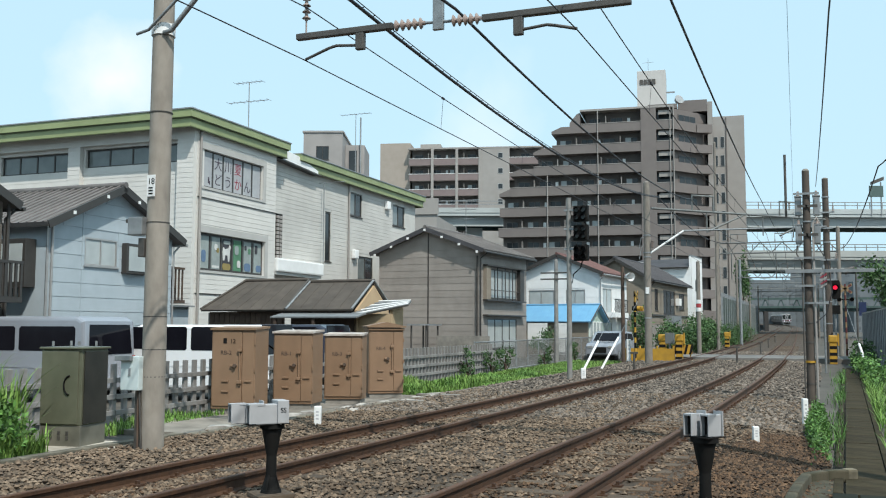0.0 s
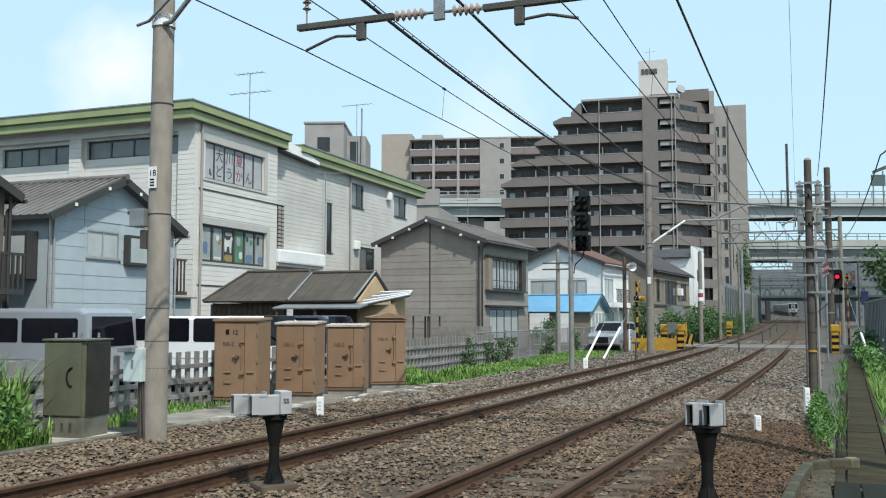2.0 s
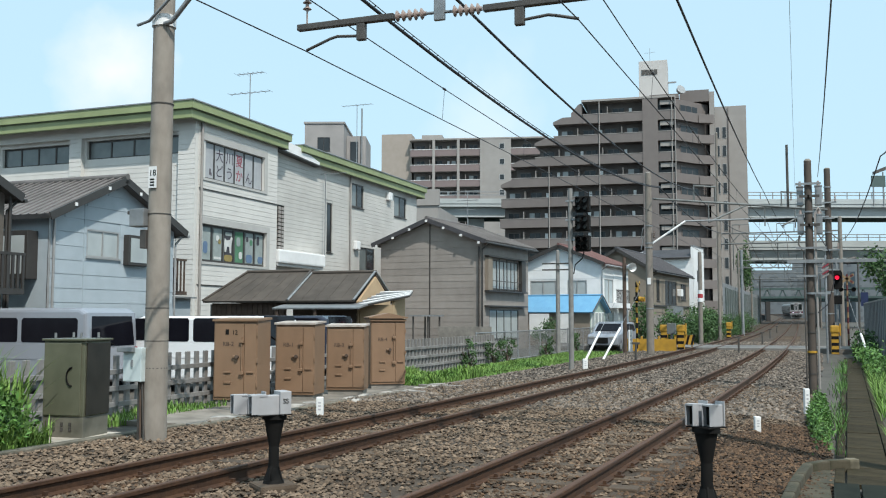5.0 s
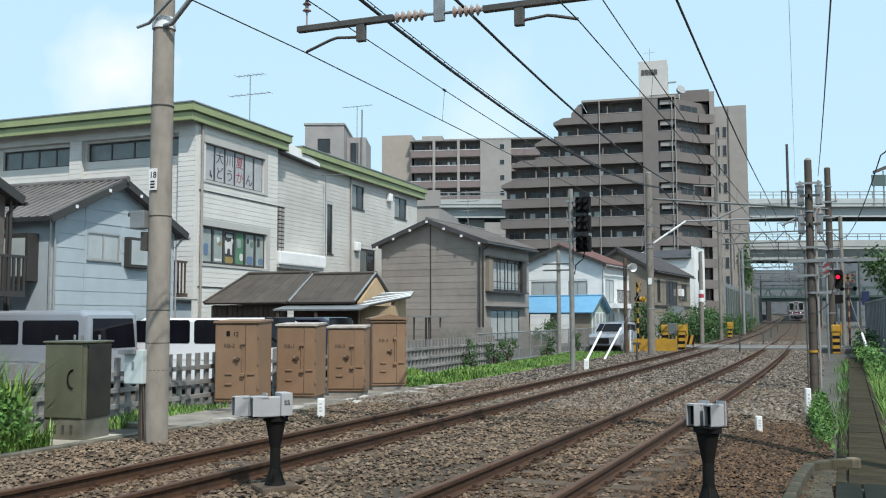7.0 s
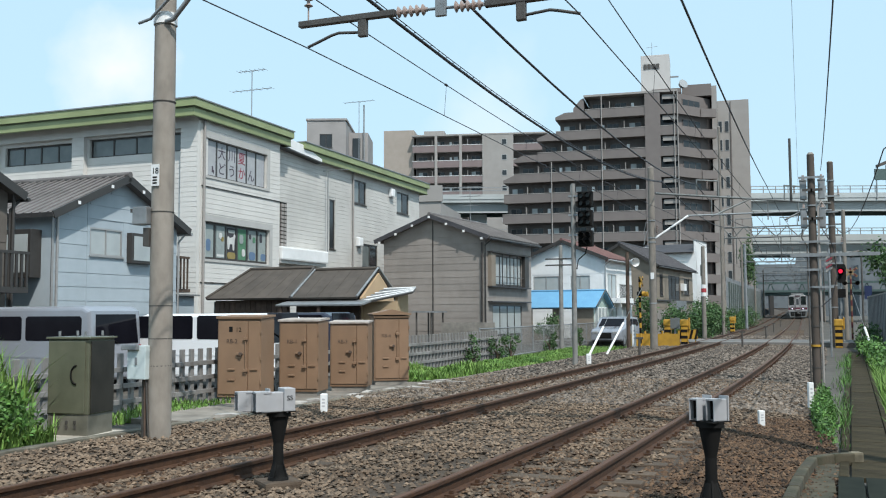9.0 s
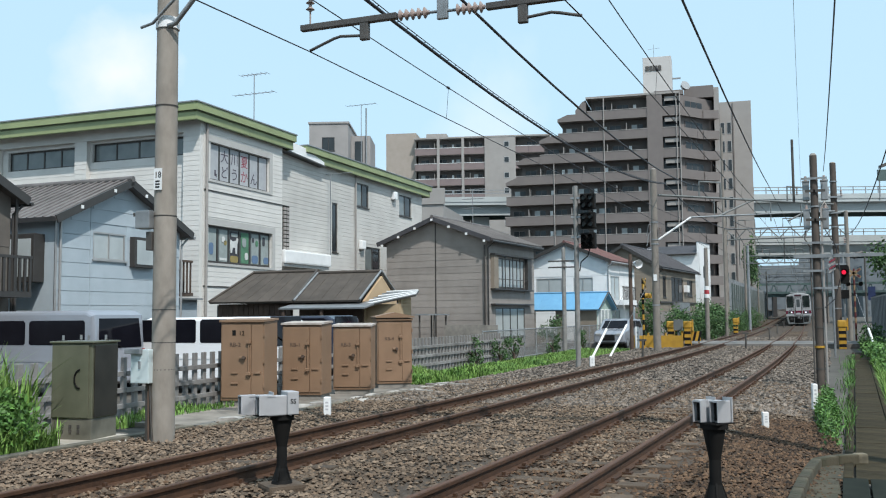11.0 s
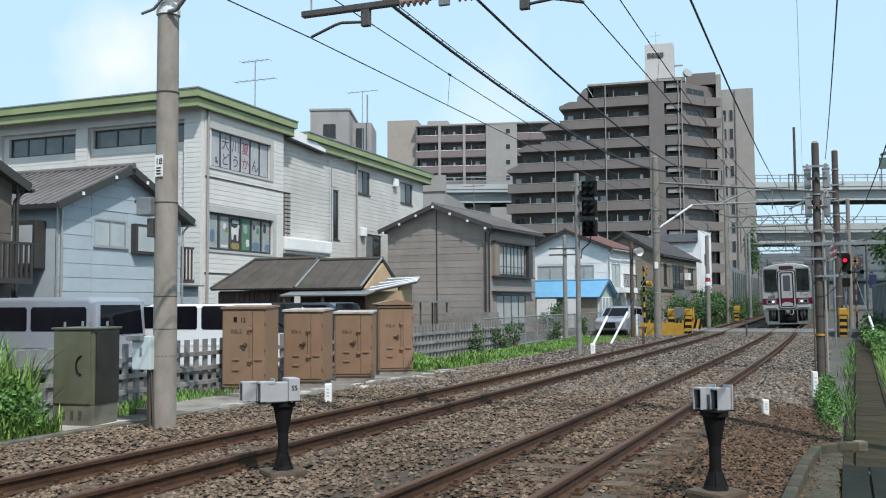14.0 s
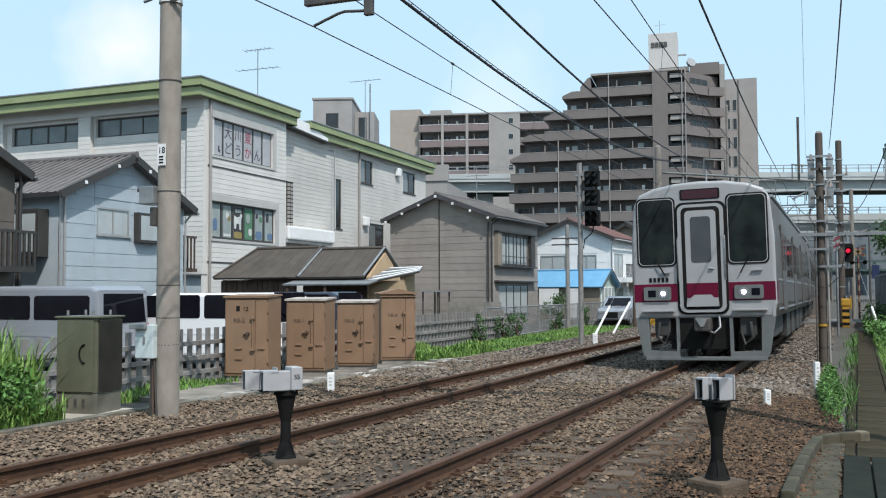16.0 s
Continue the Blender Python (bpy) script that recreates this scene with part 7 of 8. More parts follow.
def signals():
    t = thing("railway_signal", pose(-6.9, 29.75, -0.1, 0, 0, -3), "black multi-lamp railway signal on a concrete pole", "railway signal")
    part("pole", tube(bmesh.new(), (0, 0, 0), (0, 0, 6.0), 0.085, 0.075, seg=16), M_PALEPOLE, t)
    for i, z in enumerate((5.2, 4.58, 3.92)):
        hd = part("signal_head", B(0.18, -0.12, z, 0.66, 0.10, z + 0.52, bevel=0.03), M_BLACK, t)
        for u in (0.31, 0.53):
            for w in (0.14, 0.38):
                v = part("visor", tube(bmesh.new(), (u, -0.26, z + w), (u, -0.11, z + w), 0.085, seg=14, caps=False), M_BLACK, hd)
                part("lens", tube(bmesh.new(), (u, -0.135, z + w), (u, -0.122, z + w), 0.08, seg=14), M_SKIRT if i < 2 else M_BLACK, hd)
        part("bracket", B(-0.15, -0.07, z + 0.36, 0.2, 0.07, z + 0.42), M_STEEL, t)
    part("cable", pipe(bmesh.new(), [(0.42, 0.1, 3.92), (0.35, 0.12, 3.7), (0.12, 0.1, 3.5), (0.1, 0.0, 3.2)], 0.02), M_BLACK, t)
    part("cable", pipe(bmesh.new(), [(0.5, 0.1, 5.2), (0.55, 0.15, 5.1), (0.4, 0.12, 4.95)], 0.02), M_BLACK, t)
    t = thing("railway_signal", pose(1.9, 52.1, -0.1, 0, 0, 4), "dark oval railway signal showing a red light", "railway signal")
    part("mast", tube(bmesh.new(), (0, 0.15, 0), (0, 0.15, 4.9), 0.06, seg=12), M_STEEL, t)
    hd = part("signal_head", prism(bmesh.new(), rounded(-0.26, 3.25, 0.26, 4.3, 0.25), -0.05, 0.05), M_BLACK, t, "black oval signal board")
    part("red_lamp", tube(bmesh.new(), (0, -0.06, 3.86), (0, -0.03, 3.86), 0.11, seg=18), M_REDLAMP, hd, "glowing red lamp")
    part("visor", tube(bmesh.new(), (0, -0.22, 3.86), (0, -0.05, 3.86), 0.17, seg=18, caps=False), M_BLACK, hd)
    part("marker_box", B(-0.22, -0.05, 2.5, 0.22, 0.08, 2.95, bevel=0.02), M_BLACK, t)


def crossing_mast(x, y, label, c1, c2, h, turn=0):
    t = thing("crossing_signal", pose(x, y, -0.1, 0, 0, turn), label, "crossing signal", "crossing signals")
    stripes(t, 0, 0, 0, h, 0.055, 14, c1, c2)
    for a in (35, -35):
        part("cross_arm", B(-0.42, -0.10, -0.07, 0.42, -0.08, 0.07), c1, t, m=pose(0, 0, h - 0.25, 0, a, 0))
        part("cross_arm_tip", B(0.2, -0.104, -0.05, 0.36, -0.10, 0.05), c2, t, m=pose(0, 0, h - 0.25, 0, a, 0))
    for s in (-0.32, 0.32):
        part("lamp", tube(bmesh.new(), (s, -0.2, h - 0.85), (s, 0.05, h - 0.85), 0.12, seg=14), M_BLACK, t)
        part("lamp_hood", tube(bmesh.new(), (s, -0.34, h - 0.85), (s, -0.2, h - 0.85), 0.12, seg=14, caps=False), c1, t)
    part("lamp_bar", B(-0.4, -0.03, h - 0.88, 0.4, 0.03, h - 0.82), M_BLACK, t)
    return t


def crossing():
    tagged(part("crossing_road", B(-14, 50.3, -0.1, 6, 55.8, 0.135), mat("worn_asphalt", (0.16, 0.15, 0.14), (0.20, 0.19, 0.175), 3, 0.9, stain=0.3, stain_scale=0.5)), "worn pale asphalt of the level crossing", "road", kind="structure")
    crossing_mast(-7.5, 46.6, "yellow and black striped crossing signal mast", M_YELLOW, M_BLACK, 3.55, 86)
    crossing_mast(2.55, 56, "red and white striped crossing signal mast", mat("faded_ochre", (0.26, 0.17, 0.09), None, 4, 0.7), mat("dark_red_paint", (0.10, 0.018, 0.02), None, 4, 0.6), 4.2)
    for x, y in ((-6.56, 49.6), (-5.75, 49.9), (-5.25, 78), (1.65, 49.9)):
        t = thing("barrier_machine", pose(x, y, -0.1), "yellow level crossing barrier machine", "barrier machine", "crossing machines")
        part("cabinet", B(-0.17, -0.2, 0, 0.17, 0.2, 1.05, bevel=0.03), M_YELLOW, t)
        part("motor_box", B(-0.21, -0.24, 1.05, 0.21, 0.24, 1.42, bevel=0.07), M_YELLOW, t)
        for i in range(3):
            part("black_stripe", B(-0.168, -0.206, 0.1 + i * 0.32, 0.168, -0.199, 0.25 + i * 0.32), M_BLACK, t)
        part("counterweight", B(0.21, -0.12, 0.9, 0.28, 0.12, 1.5, bevel=0.02), M_YELLOW, t)
    t = thing("guard_board", pose(-5.62, 50.0, 0.03, 0, 0, 5), "yellow and black hatched guard board", "guard board")
    part("board", B(-0.5, 0, 0.25, 0.5, 0.05, 0.75), M_YELLOW, t)
    for i in range(4):
        part("black_stripe", prism(bmesh.new(), [(-0.45 + i * 0.26, 0.25), (-0.33 + i * 0.26, 0.25), (-0.21 + i * 0.26, 0.75), (-0.33 + i * 0.26, 0.75)], -0.006, 0.001), M_BLACK, t)
    for x in (-0.4, 0.4):
        part("leg", B(x - 0.03, 0.06, 0, x + 0.03, 0.12, 0.5), M_YELLOW, t)
    t = thing("guard_rail", pose(-8.25, 47.4, -0.1), "low yellow steel guard rail", "guard rail")
    for x in (0, 0.85, 1.7, 2.5):
        part("post", tube(bmesh.new(), (x, 0, 0), (x, 0, 0.85), 0.05, seg=8), M_YELLOW, t)
    part("rail_plate", B(-0.05, -0.05, 0.1, 2.55, 0.0, 0.72), M_YELLOW, t)
    t = thing("control_box", pose(-6.05, 48.4, -0.1), "grey-blue control box behind the crossing", "control box")
    part("body", B(-0.22, -0.15, 0.95, 0.22, 0.15, 1.5, bevel=0.02), M_SKIRT, t)
    part("leg", tube(bmesh.new(), (0, 0, 0), (0, 0, 0.95), 0.05, seg=8), M_STEEL, t)
    t = thing("striped_board", pose(1.05, 40, -0.1), "red and white striped warning board", "sign")
    part("post", tube(bmesh.new(), (0, 0.1, 0), (0, 0.1, 4.3), 0.045, seg=8), M_STEEL, t)
    for i in range(5):
        part("stripe", prism(bmesh.new(), [(-0.12, 3.35 + i * 0.13), (0.12, 3.50 + i * 0.13), (0.12, 3.58 + i * 0.13), (-0.12, 3.43 + i * 0.13)], 0, 0.04), mat("faded_red", (0.24, 0.03, 0.045), None, 3, 0.6) if i % 2 else M_APTL, t)
    for i, (x, y) in enumerate(((-2.7, 46.6), (-2.2, 63), (-2.25, 82), (-2.3, 110), (-5.6, 34.5))):
        t = thing("track_marker", pose(x, y, -0.02), "short dark trackside marker stake", "marker post", "dark marker stakes")
        part("stake", tube(bmesh.new(), (0, 0, 0), (0, 0, 0.75), 0.05, 0.04, seg=8), M_DARKSTEEL, t)
        part("head", B(-0.14, -0.02, 0.72, 0.14, 0.02, 0.80, bevel=0.008), M_DARKSTEEL, t)


def truss(y, x0, x1, z, h, label, pole_r=0.14, pole_top=1.0, y2=None, poles=True):
    """A portal over the tracks: two poles and a latticed beam."""
    y2 = y if y2 is None else y2
    t = thing("overhead_portal", I4, label, "overhead line support", "steel portals")
    a, b = Vector((x0, y, 0)), Vector((x1, y2, 0))
    for zz in (z, z + h):
        part("chord", tube(bmesh.new(), a + Vector((0, 0, zz)), b + Vector((0, 0, zz)), 0.06, seg=6), M_TRUSS, t)
    n = max(4, int((x1 - x0) / (h * 0.9)))
    for i in range(n):
        p, q = a.lerp(b, i / n), a.lerp(b, (i + 1) / n)
        lo, hi = (z, z + h) if i % 2 else (z + h, z)
        part("lattice_bar", tube(bmesh.new(), p + Vector((0, 0, lo)), q + Vector((0, 0, hi)), 0.042, seg=5), M_TRUSS, t)
    if poles:
        for p in (a, b):
            part("portal_pole", tube(bmesh.new(), p + Vector((0, 0, -0.1)), p + Vector((0, 0, z + h + pole_top)), pole_r, pole_r * 0.8, seg=14), M_POLE2, t)
    # hangers for the wires
    for line in (far_x, near_x):
        x = line(y)
        if x0 < x < x1:
            part("hanger", pipe(bmesh.new(), [(x - 0.5, y, z), (x - 0.5, y, 5.6), (x + 0.3, y, 5.75), (x, y, 5.2)], 0.042, seg=6), M_TRUSS, t)
            part("hanger_frame", pipe(bmesh.new(), [(x - 0.55, y, z + h), (x - 0.55, y, z + h + 0.7), (x + 0.75, y, z + h + 0.7), (x + 0.75, y, z + h)], 0.042, seg=6), M_TRUSS, t)
            bm = bmesh.new()
            insulator(bm, (x, y, z + h + 0.68), (x, y, z + h + 0.3), 0.07, 4)
            part("insulator", bm, M_PORC, t)
    return t


def poles():
    t = catenary_pole(-6.35, 43.2, 8.45, 0.175, "concrete railway pole with a pale bracket arm")
    for z in (5.0, 5.2, 6.0, 2.2):
        band(t, z, 0.18, M_STEEL, 0.06)
    part("bracket_arm", pipe(bmesh.new(), [(0.1, 0, 5.15), (1.6, 0.4, 6.2)], 0.05), M_WHITEPAINT, t, "pale grey bracket arm")
    part("bracket_arm", pipe(bmesh.new(), [(1.6, 0.4, 6.2), (7.9, 7.4, 6.9)], 0.04), M_STEEL, t)
    for dz in (0, 0.5):
        part("stay", pipe(bmesh.new(), [(-0.35, -0.1, 4.9 + dz), (-0.25, -0.1, 5.4 + dz), (0, 0, 5.9)], 0.02), M_STEEL, t)
    bm = bmesh.new()
    insulator(bm, (0.25, -0.1, 5.75), (0.25, -0.1, 5.4), 0.08, 4)
    part("insulator", bm, M_PORC, t)
    part("plate", B(-0.07, -0.185, 3.3, 0.09, -0.165, 3.6), M_WHITEPAINT, t)
    t = thing("cross_beam", I4, "thin steel cross beam with braces between two concrete poles", "overhead line support")
    a, b = Vector((-6.2, 43.6, 7.2)), Vector((1.5, 50.6, 7.15))
    part("beam", tube(bmesh.new(), a, b, 0.055, seg=8), M_TRUSS, t)
    for f0, f1 in ((0.30, 0.52), (0.72, 0.92)):
        part("brace", tube(bmesh.new(), a.lerp(b, f0) - Vector((0, 0, 0.95)), a.lerp(b, f1), 0.045, seg=6), M_TRUSS, t)
    for f in (0.30, 0.62, 0.80):
        part("hanger", tube(bmesh.new(), a.lerp(b, f), a.lerp(b, f) - Vector((0, 0, 1.0)), 0.03, seg=6), M_TRUSS, t)
    for f in (0.22, 0.72):
        c = a.lerp(b, f)
        part("hanger_frame", pipe(bmesh.new(), [c, c + Vector((0, 0, 0.75)), c + Vector((0.9, 0.8, 0.75)), c + Vector((0.9, 0.8, 0))], 0.05, seg=6), M_TRUSS, t)
        bm = bmesh.new()
        insulator(bm, c + Vector((0.45, 0.4, 0.72)), c + Vector((0.45, 0.4, 0.35)), 0.07, 4)
        part("insulator", bm, M_PORC, t)
    t = catenary_pole(1.52, 50.7, 9.35, 0.18, "dark concrete pole beside the crossing", material=M_POLE3)
    for z in (2.0, 3.1, 4.2, 5.2, 6.1, 6.8, 7.6, 8.4):
        band(t, z, 0.185, M_STEEL, 0.06)
    for z, a, b in ((4.2, -0.4, 0.45), (5.2, -0.3, 0.5), (6.8, -0.6, 0.3), (7.6, -0.5, 0.4)):
        part("bracket", B(a, -0.25, z - 0.04, b, -0.20, z + 0.04), M_STEEL, t)
    for x, z in ((-0.45, 7.64), (0.34, 7.64), (-0.52, 6.84), (0.42, 5.24)):
        bm = bmesh.new()
        insulator(bm, (x, -0.22, z), (x, -0.22, z + 0.3), 0.07, 3)
        part("insulator", bm, M_PORC, t)
    t = catenary_pole(0.28, 23.2, 5.45, 0.10, "thin dark pole carrying grey equipment boxes", material=M_POLE3)
    for z, w in ((4.62, 0.15), (3.95, 0.17)):
        for s in (-1, 1):
            c = s * 0.20 + 0.02
            b = part("equipment_box", B(c - 0.075, -0.02, z - 0.22, c + 0.075, 0.16, z + 0.22, bevel=0.02), M_STEEL, t, "pale grey equipment box")
            part("lid", B(c - 0.085, -0.03, z + 0.22, c + 0.085, 0.17, z + 0.25), M_STEEL, b)
            part("bushing", tube(bmesh.new(), (c, 0.05, z + 0.25), (c, 0.05, z + 0.36), 0.04, 0.025, seg=8), M_PORC, b)
            part("strap", B(min(c, 0) - 0.02, -0.12, z - 0.04, max(c, 0) + 0.02, -0.10, z + 0.02), M_DARKSTEEL, t)
    part("crossbar", B(-0.5, -0.13, 3.05, 1.4, -0.09, 3.13), M_STEEL, t)
    part("conduit", pipe(bmesh.new(), [(0.14, -0.08, 0.1), (0.13, -0.08, 4.2), (0.2, 0, 4.35), (0.28, 0.1, 4.2)], 0.025), M_APTL, t, "pale cable conduit")
    band(t, 1.0, 0.12, M_YELLOW, 0.05)
    for z in (0.5, 1.45, 1.9, 2.35, 2.75, 3.4, 4.25):
        band(t, z, 0.106, M_STEEL if z > 2 else M_DARKSTEEL, 0.035)
    for z, a, b in ((2.35, -0.05, 0.42), (2.75, -0.30, 0.15), (3.4, -0.30, 0.36), (4.9, -0.28, 0.28)):
        part("bracket", B(a, -0.135, z - 0.025, b, -0.105, z + 0.025), M_STEEL, t)
    part("conduit", pipe(bmesh.new(), [(-0.13, -0.06, 0.1), (-0.13, -0.06, 3.3), (-0.24, 0, 3.5), (-0.22, 0.05, 3.7)], 0.018), M_DARKSTEEL, t)
    part("cable_loop", pipe(bmesh.new(), [(0.2, -0.1, 3.7), (0.42, -0.1, 3.3), (0.5, -0.1, 2.6), (0.36, -0.1, 2.1), (0.14, -0.1, 1.9)], 0.012), M_WIRE, t)
    part("bracket", pipe(bmesh.new(), [(-0.45, 0.2, 4.4), (-0.45, 0.2, 5.9)], 0.03), M_DARKSTEEL, t)
    t = catenary_pole(-10.85, 44, 5.0, 0.11, "slim utility pole with short cross arms", material=M_PALEPOLE)
    for z in (4.35, 4.05):
        part("cross_arm", B(-0.75, -0.12, z, 0.7, -0.06, z + 0.07), M_DARKSTEEL, t)
    t = thing("wooden_pole", pose(-7.85, 45.2, -0.1), "dark wooden pole with a horn loudspeaker", "pole")
    part("shaft", tube(bmesh.new(), (0, 0, 0), (0, 0, 4.7), 0.10, 0.085, seg=12), M_BROWN, t)
    part("horn", tube(bmesh.new(), (0.15, 0.1, 4.25), (0.45, -0.25, 4.2), 0.08, 0.22, seg=14, caps=False), M_WHITEPAINT, t, "pale horn loudspeaker")
    t = catenary_pole(-5.75, 60.5, 5.9, 0.14, "dark utility pole with a red and white band")
    for z, c in ((2.9, M_WHITEPAINT), (3.15, mat("red_band", (0.4, 0.04, 0.05), None, 4, 0.6)), (3.4, M_WHITEPAINT)):
        band(t, z, 0.16, c, 0.24)
    catenary_pole(-5.4, 71, 15.5, 0.11, "tall slim grey pole in front of the apartments")
    truss(79, -5.9, 3.2, 7.7, 0.85, "latticed steel portal over both tracks")
    truss(108, -6.1, 3.4, 7.2, 0.8, "latticed steel portal over both tracks")
    truss(140, -6.2, 3.6, 7.2, 0.8, "latticed steel portal over both tracks")
    truss(172, -6.2, 3.6, 7.2, 0.8, "latticed steel portal over both tracks")
    catenary_pole(-4.9, 92, 8.2, 0.14, "slim galvanised grey railway pole", material=M_STEEL)
    catenary_pole(2.35, 58, 7.6, 0.13, "pale concrete pole beyond the crossing")
    t = thing("street_lamp", pose(3.35, 60, -0.1), "dark street lamp with a drooping head", "street lamp")
    part("post", tube(bmesh.new(), (0, 0, 0), (0, 0, 5.4), 0.07, 0.05, seg=10), M_DARKSTEEL, t)
    part("lamp_head", tube(bmesh.new(), (-0.1, 0, 5.35), (-0.65, -0.1, 5.1), 0.1, 0.2, seg=12), M_DARKSTEEL, t)
    part("sign_panel", B(0.1, -0.1, 2.5, 0.5, 0.0, 3.3), mat("blue_panel", (0.012, 0.022, 0.075), None, 3, 0.5), t)
    for (x0, y0, z0), (x1, y1, z1) in (((-7.5, 34.4, 0.0), (-7.12, 35.5, 1.14)), ((-7.38, 37.4, 0.0), (-6.9, 38.6, 1.26)), ((2.43, 37.3, 0.0), (2.16, 38.2, 1.09))):
        t = thing("guy_guard", I4, "white tube guard on a slanting guy wire", "guy wire", "slanting guy guards")
        a, b = Vector((x0, y0, z0)), Vector((x1, y1, z1))
        part("tube_guard", tube(bmesh.new(), a, b, 0.045, seg=10), M_WHITEPAINT, t)
        part("guy_wire", tube(bmesh.new(), a - (b - a).normalized() * 0.25, b + (b - a) * 1.2, 0.008, seg=5), M_STEEL, t)


def wire_fence(x, y0, y1, h, label):
    t = thing("wire_fence", pose(x, 0, -0.1), label, "fence")
    y = y0
    while y <= y1:
        part("post", tube(bmesh.new(), (0, y, 0), (0, y, h + 0.05), 0.03, seg=8), M_STEEL, t)
        y += 1.8
    for z in (0.08, h):
        part("fence_rail", tube(bmesh.new(), (0, y0, z), (0, y1, z), 0.024, seg=6), M_STEEL, t)
    bm = bmesh.new()
    y = y0 - h
    while y < y1:
        for s in (1, -1):
            a, b = (y, y + h) if s > 0 else (y + h, y)
            p, q = Vector((0, a, 0.08)), Vector((0, b, h))
            if min(a, b) >= y0 and max(a, b) <= y1:
                tube(bm, p, q, 0.004, seg=3, caps=False)
        y += 0.11
    tagged(part("wire_mesh", bm, M_STEEL, t, "grey chain-link mesh"), kind="stuff")


def board_fence():
    t = thing("panel_fence", pose(3.45, 0, -0.1), "grey corrugated panel fence beside the path", "fence")
    panelm = mat("grey_panel", (0.20, 0.215, 0.225), (0.16, 0.175, 0.185), 3, 0.7, 0.2, stain=0.2, vary=0.08)
    for i in range(46):
        part("panel", B(-0.02 - 0.03 * (i % 2), 36 + i * 0.45, 0.0, 0.03 - 0.03 * (i % 2), 36.44 + i * 0.45, 2.55), panelm, t)
    part("cap_rail", B(-0.06, 36, 2.56, 0.05, 56.7, 2.62), M_STEEL, t)


def screen_fence():
    t = thing("screen_fence", I4, "tall dull green panel screen along the far track", "fence")
    green = mat("dull_green_panel", (0.05, 0.075, 0.058), (0.036, 0.055, 0.042), 1.2, 0.7, stain=0.25, stain_scale=0.4, vary=0.15)
    for i in range(30):
        y = 92 + i * 3.0
        part("panel", B(-6.60, y + 0.1, -0.1, -6.54, y + 2.9, 4.6 + 0.02 * i), green, t)
        part("post", B(-6.66, y - 0.1, -0.1, -6.48, y + 0.1, 5.0 + 0.02 * i), M_STEEL, t)


def path():
    t = thing("path", I4, "narrow path of weathered concrete trough lids", "path", kind="structure")
    slab = bpy.data.meshes.new("slab")
    bm = B(0, 0, -0.12, 0.44, 0.6, 0.0, bevel=0.002)
    bm.to_mesh(slab)
    bm.free()
    kerb = bpy.data.meshes.new("kerb")
    bm = B(0, 0, -0.12, 0.10, 1.18, 0.01, bevel=0.012)
    bm.to_mesh(kerb)
    bm.free()
    lid = mat("trough_lid_concrete", (0.054, 0.042, 0.025), (0.027, 0.024, 0.012), 3, 0.95, bump=0.4, stain=0.5, stain_scale=1.5, vary=0.18, spec=0.15)
    slab.materials.append(lid)
    kerb.materials.append(lid)
    rnd = random.Random(6)
    for i in range(56):
        y = 10.75 + i * 0.6
        x = 0.44 + 0.0448 * (y - 10.9)
        link("slab", slab, t, "", pose(x, y, -0.055 + rnd.uniform(-0.003, 0.003), rnd.uniform(-0.12, 0.12), rnd.uniform(-0.3, 0.3), -2.6 + rnd.uniform(-0.2, 0.2)))
        if i % 2 == 0:
            link("kerb", kerb, t, "", pose(x - 0.125, y, -0.05, 0, 0, -2.6))
            link("kerb", kerb, t, "", pose(x + 0.455, y, -0.06, 0, 0, -2.6))
    p = thing("steel_cover", pose(0.02, 8.3, -0.06, 0, 0, -2), "dark ribbed cover plates at the end of the path", "cover plate")
    # plates nearly black: the shade over this corner is put into their colour
    dark = mat("shaded_plate", (0.014, 0.018, 0.014), (0.024, 0.028, 0.021), 4, 0.95, stain=0.3, spec=0.15)
    for i in range(5):
        part("plate", B(0.2 + i * 0.26, 0.0, 0, 0.44 + i * 0.26, 2.3, 0.04, bevel=0.008), dark, p)
    moss = mat("mossy_edging", (0.085, 0.070, 0.046), (0.042, 0.042, 0.023), 5, 0.95, bump=0.5, stain=0.4, stain_scale=3)
    b = thing("kerb", I4, "bent mossy concrete kerb beside the path", "kerb")
    bend = [(0.50, 11.92), (0.26, 11.75), (0.06, 11.44), (-0.03, 10.65), (-0.08, 10.1), (-0.12, 9.5), (-0.16, 8.9), (-0.20, 8.2)]
    for (x0, y0), (x1, y1) in zip(bend, bend[1:]):
        d = Vector((x1 - x0, y1 - y0, 0))
        part("kerb_block", B(0.006, -0.055, -0.1, d.length - 0.006, 0.055, 0.055, bevel=0.02), moss, b, m=pose(x0, y0, -0.01, 0, 0, math.degrees(math.atan2(d.y, d.x))))
    part("kerb_end", B(-0.08, -0.06, -0.1, 0.07, 0.07, 0.05, bevel=0.03), mat("pale_kerb_end", (0.22, 0.185, 0.125), (0.13, 0.115, 0.08), 5, 0.9, bump=0.4, stain=0.4, stain_scale=4), b, "worn pale kerb end", m=pose(0.54, 11.95, 0, 0, 0, 20))
    ap = thing("apron", I4, "dirty mossy concrete apron inside the kerb", "apron", kind="structure")
    for k in range(3):
        part("slab", B(-0.14 + 0.055 * k, 8.0 + k * 0.9, -0.14, 0.20 + 0.03 * k, 8.89 + k * 0.9, -0.05, bevel=0.008), moss, ap)
    part("slab", B(0.08, 10.71, -0.14, 0.42, 11.62, -0.05, bevel=0.008), moss, ap)


M_KERB = mat("mossy_kerb", (0.21, 0.185, 0.145), (0.12, 0.11, 0.08), 4, 0.95, bump=0.5, stain=0.5, stain_scale=2)


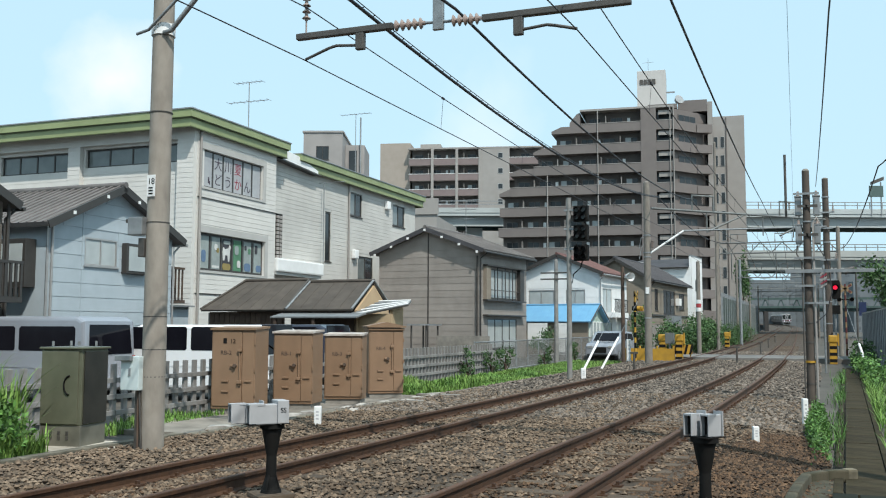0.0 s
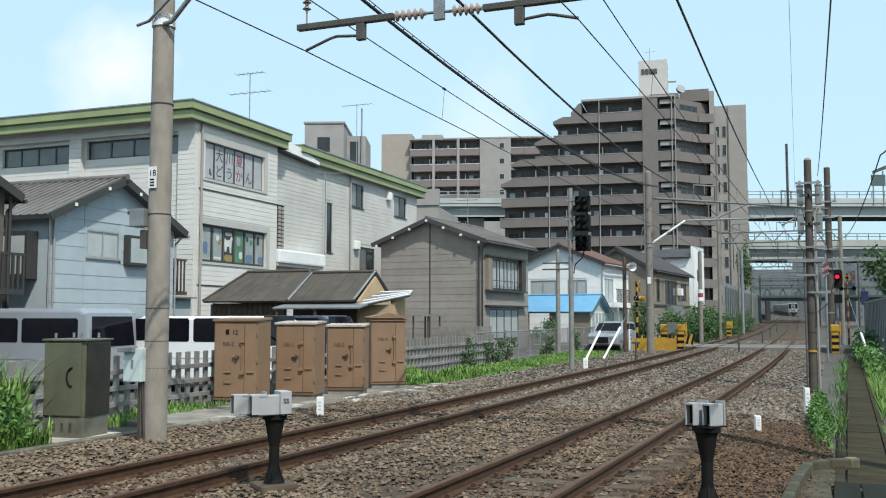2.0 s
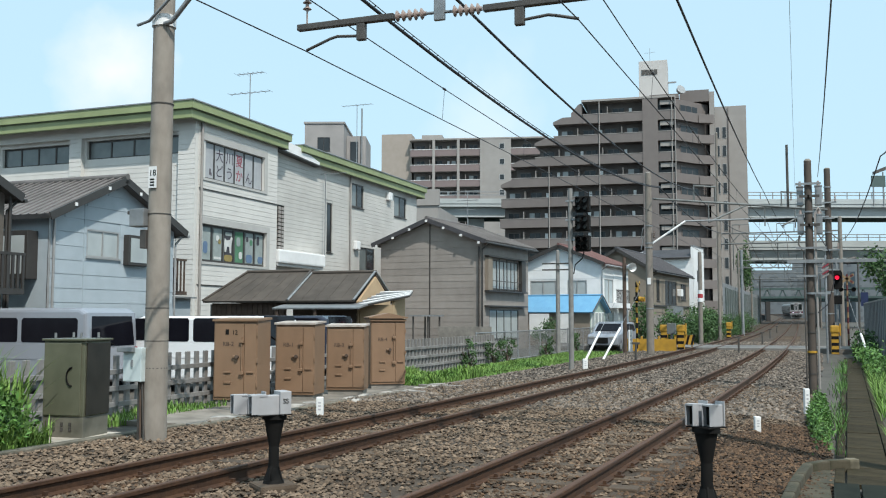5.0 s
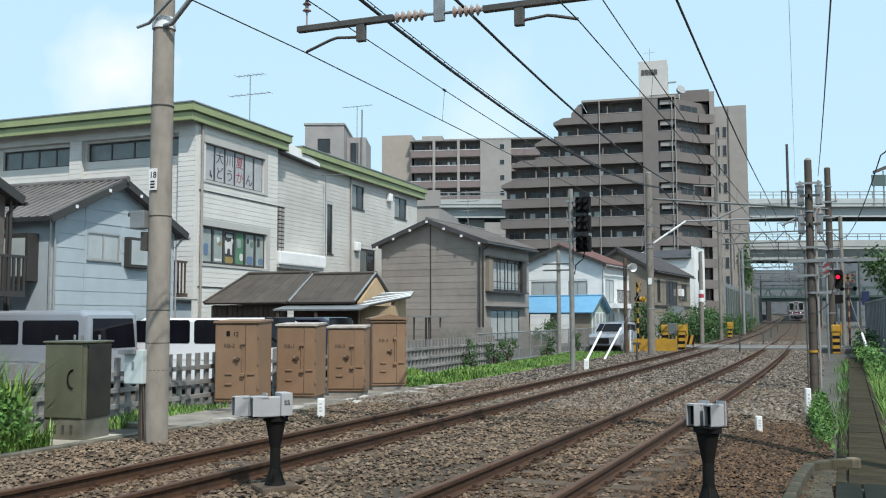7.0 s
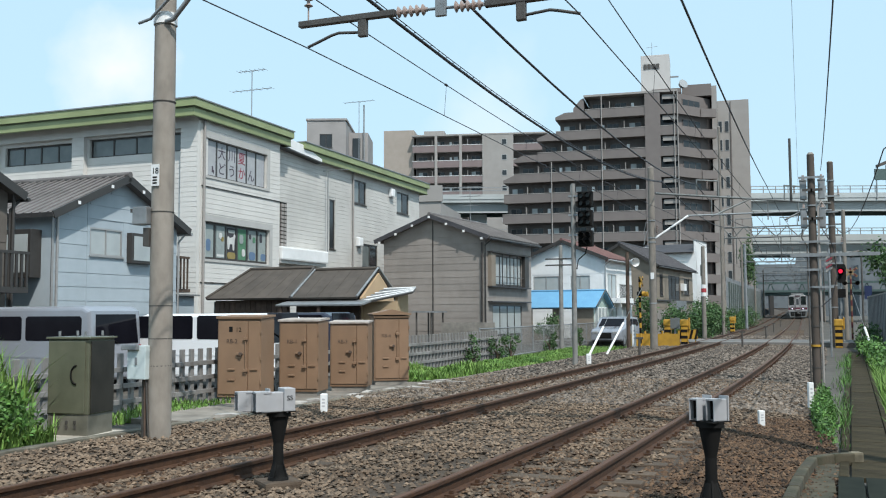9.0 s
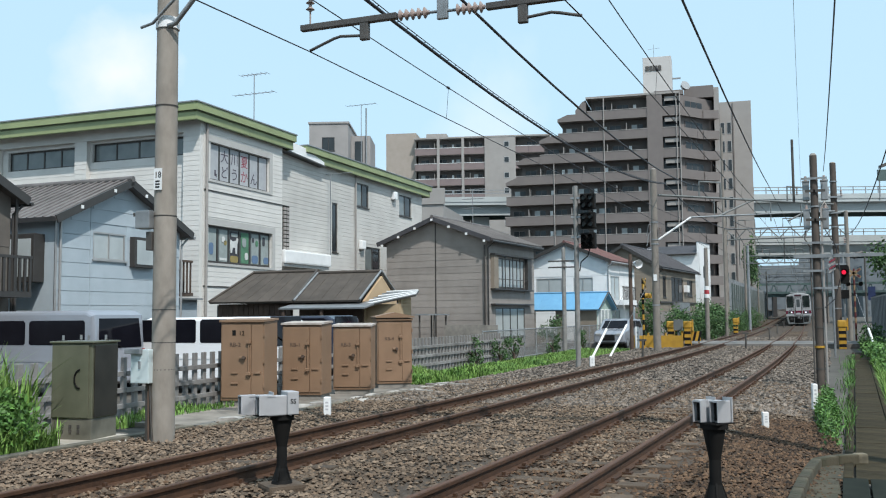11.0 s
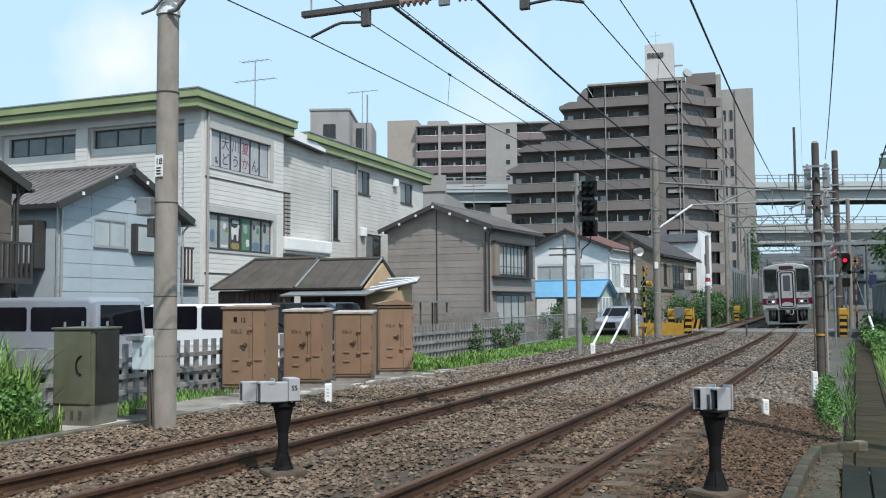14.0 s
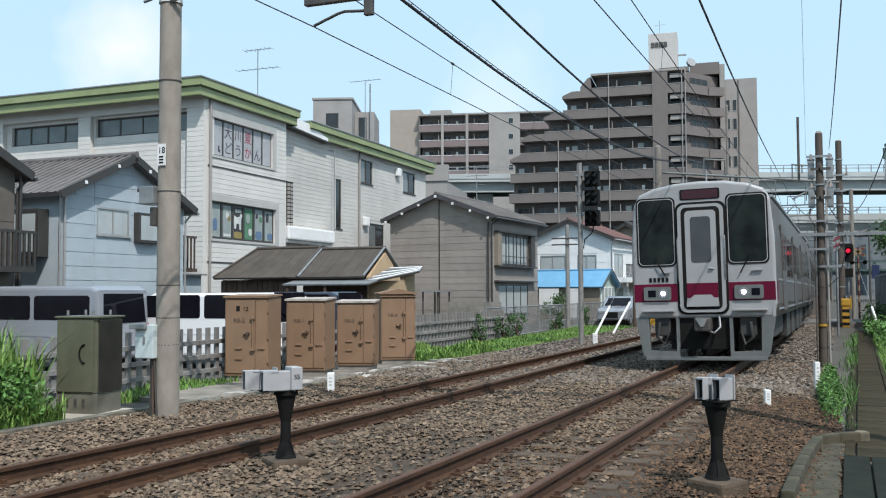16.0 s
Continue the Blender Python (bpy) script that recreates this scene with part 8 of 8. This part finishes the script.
def edge_kerb():
    t = thing("kerb", I4, "low concrete kerb between the ballast and the verge", "kerb", kind="structure")
    for i in range(20):
        y = 4.0 + i * 1.02
        x = near_x(y) - 6.62 + (0.25 if y > 12 else 0)
        part("kerb_block", B(-0.09, 0, -0.1, 0.09, 1.0, 0.05, bevel=0.015), M_KERB, t, m=pose(x, y, -0.02, 0, 0, -3.2))


def brown_region(rng, count):
    y = rng.uniform(3.4, 16, count)
    line = near_x(y)
    x = rng.uniform(line + 0.8, 0.35 + 0 * line)
    return np.stack([x, y, -0.03 - 0.05 * np.clip((x - line - 1.6), 0, 1) + rng.uniform(0, 0.02, count)], -1)


def gap_region(rng, count):
    y = 4.5 + 19.5 * rng.random(count) ** 1.6
    line = near_x(y)
    x = np.where(rng.random(count) < 0.5, line + rng.uniform(-0.5, 0.5, count), line - SPACING + rng.uniform(-0.5, 0.5, count))
    return np.stack([x, y, rng.uniform(-0.005, 0.02, count)], -1)


M_BSTONE = mat("brown_ballast_stone", (0.064, 0.034, 0.017), (0.104, 0.064, 0.037), 3, 0.9, island=0.78, stain=0.3, stain_scale=0.5)
plants()
sheds()
house_extras()
signals()
crossing()
poles()
wire_fence(-11.0, 32.2, 54, 1.2, "low grey chain-link fence along the verge")
board_fence()
screen_fence()
path()
edge_kerb()
stones("ballast_stones", 15000, brown_region, 0.034, M_BSTONE, "rust-brown loose ballast stones by the path", 3)
stones("ballast_stones", 9000, gap_region, 0.03, M_BSTONE, "rust-brown ballast stones between the rails", 4)


# ---- motion ----
def along(y, back):
    """The point that lies back metres behind y on the line."""
    n = 10
    for _ in range(n):
        dx = near_x(y + 0.01) - near_x(y)
        y += back / n / math.hypot(1, dx / 0.01)
    return y


def motions():
    stops = [i * 0.5 for i in range(33)]
    for k, car in enumerate(cars):
        rows = []
        for t in stops:
            front = 19.65 + 20.1 * (16.0 - t)
            a = along(front, k * 20.2 + 3.0)
            b = along(front, k * 20.2 + 17.0)
            pa, pb = Vector((near_x(a), a, 0.16 + rise(a))), Vector((near_x(b), b, 0.16 + rise(b)))
            d = (pa - pb).normalized()
            nose = pa + d * 3.0
            # local -y is forward
            turn = math.degrees(math.atan2(d.x, -d.y))
            rows.append((t, pose(nose.x, nose.y, nose.z, -math.degrees(math.asin(d.z)), -1.2, turn)))
        walk(car, rows)


motions()
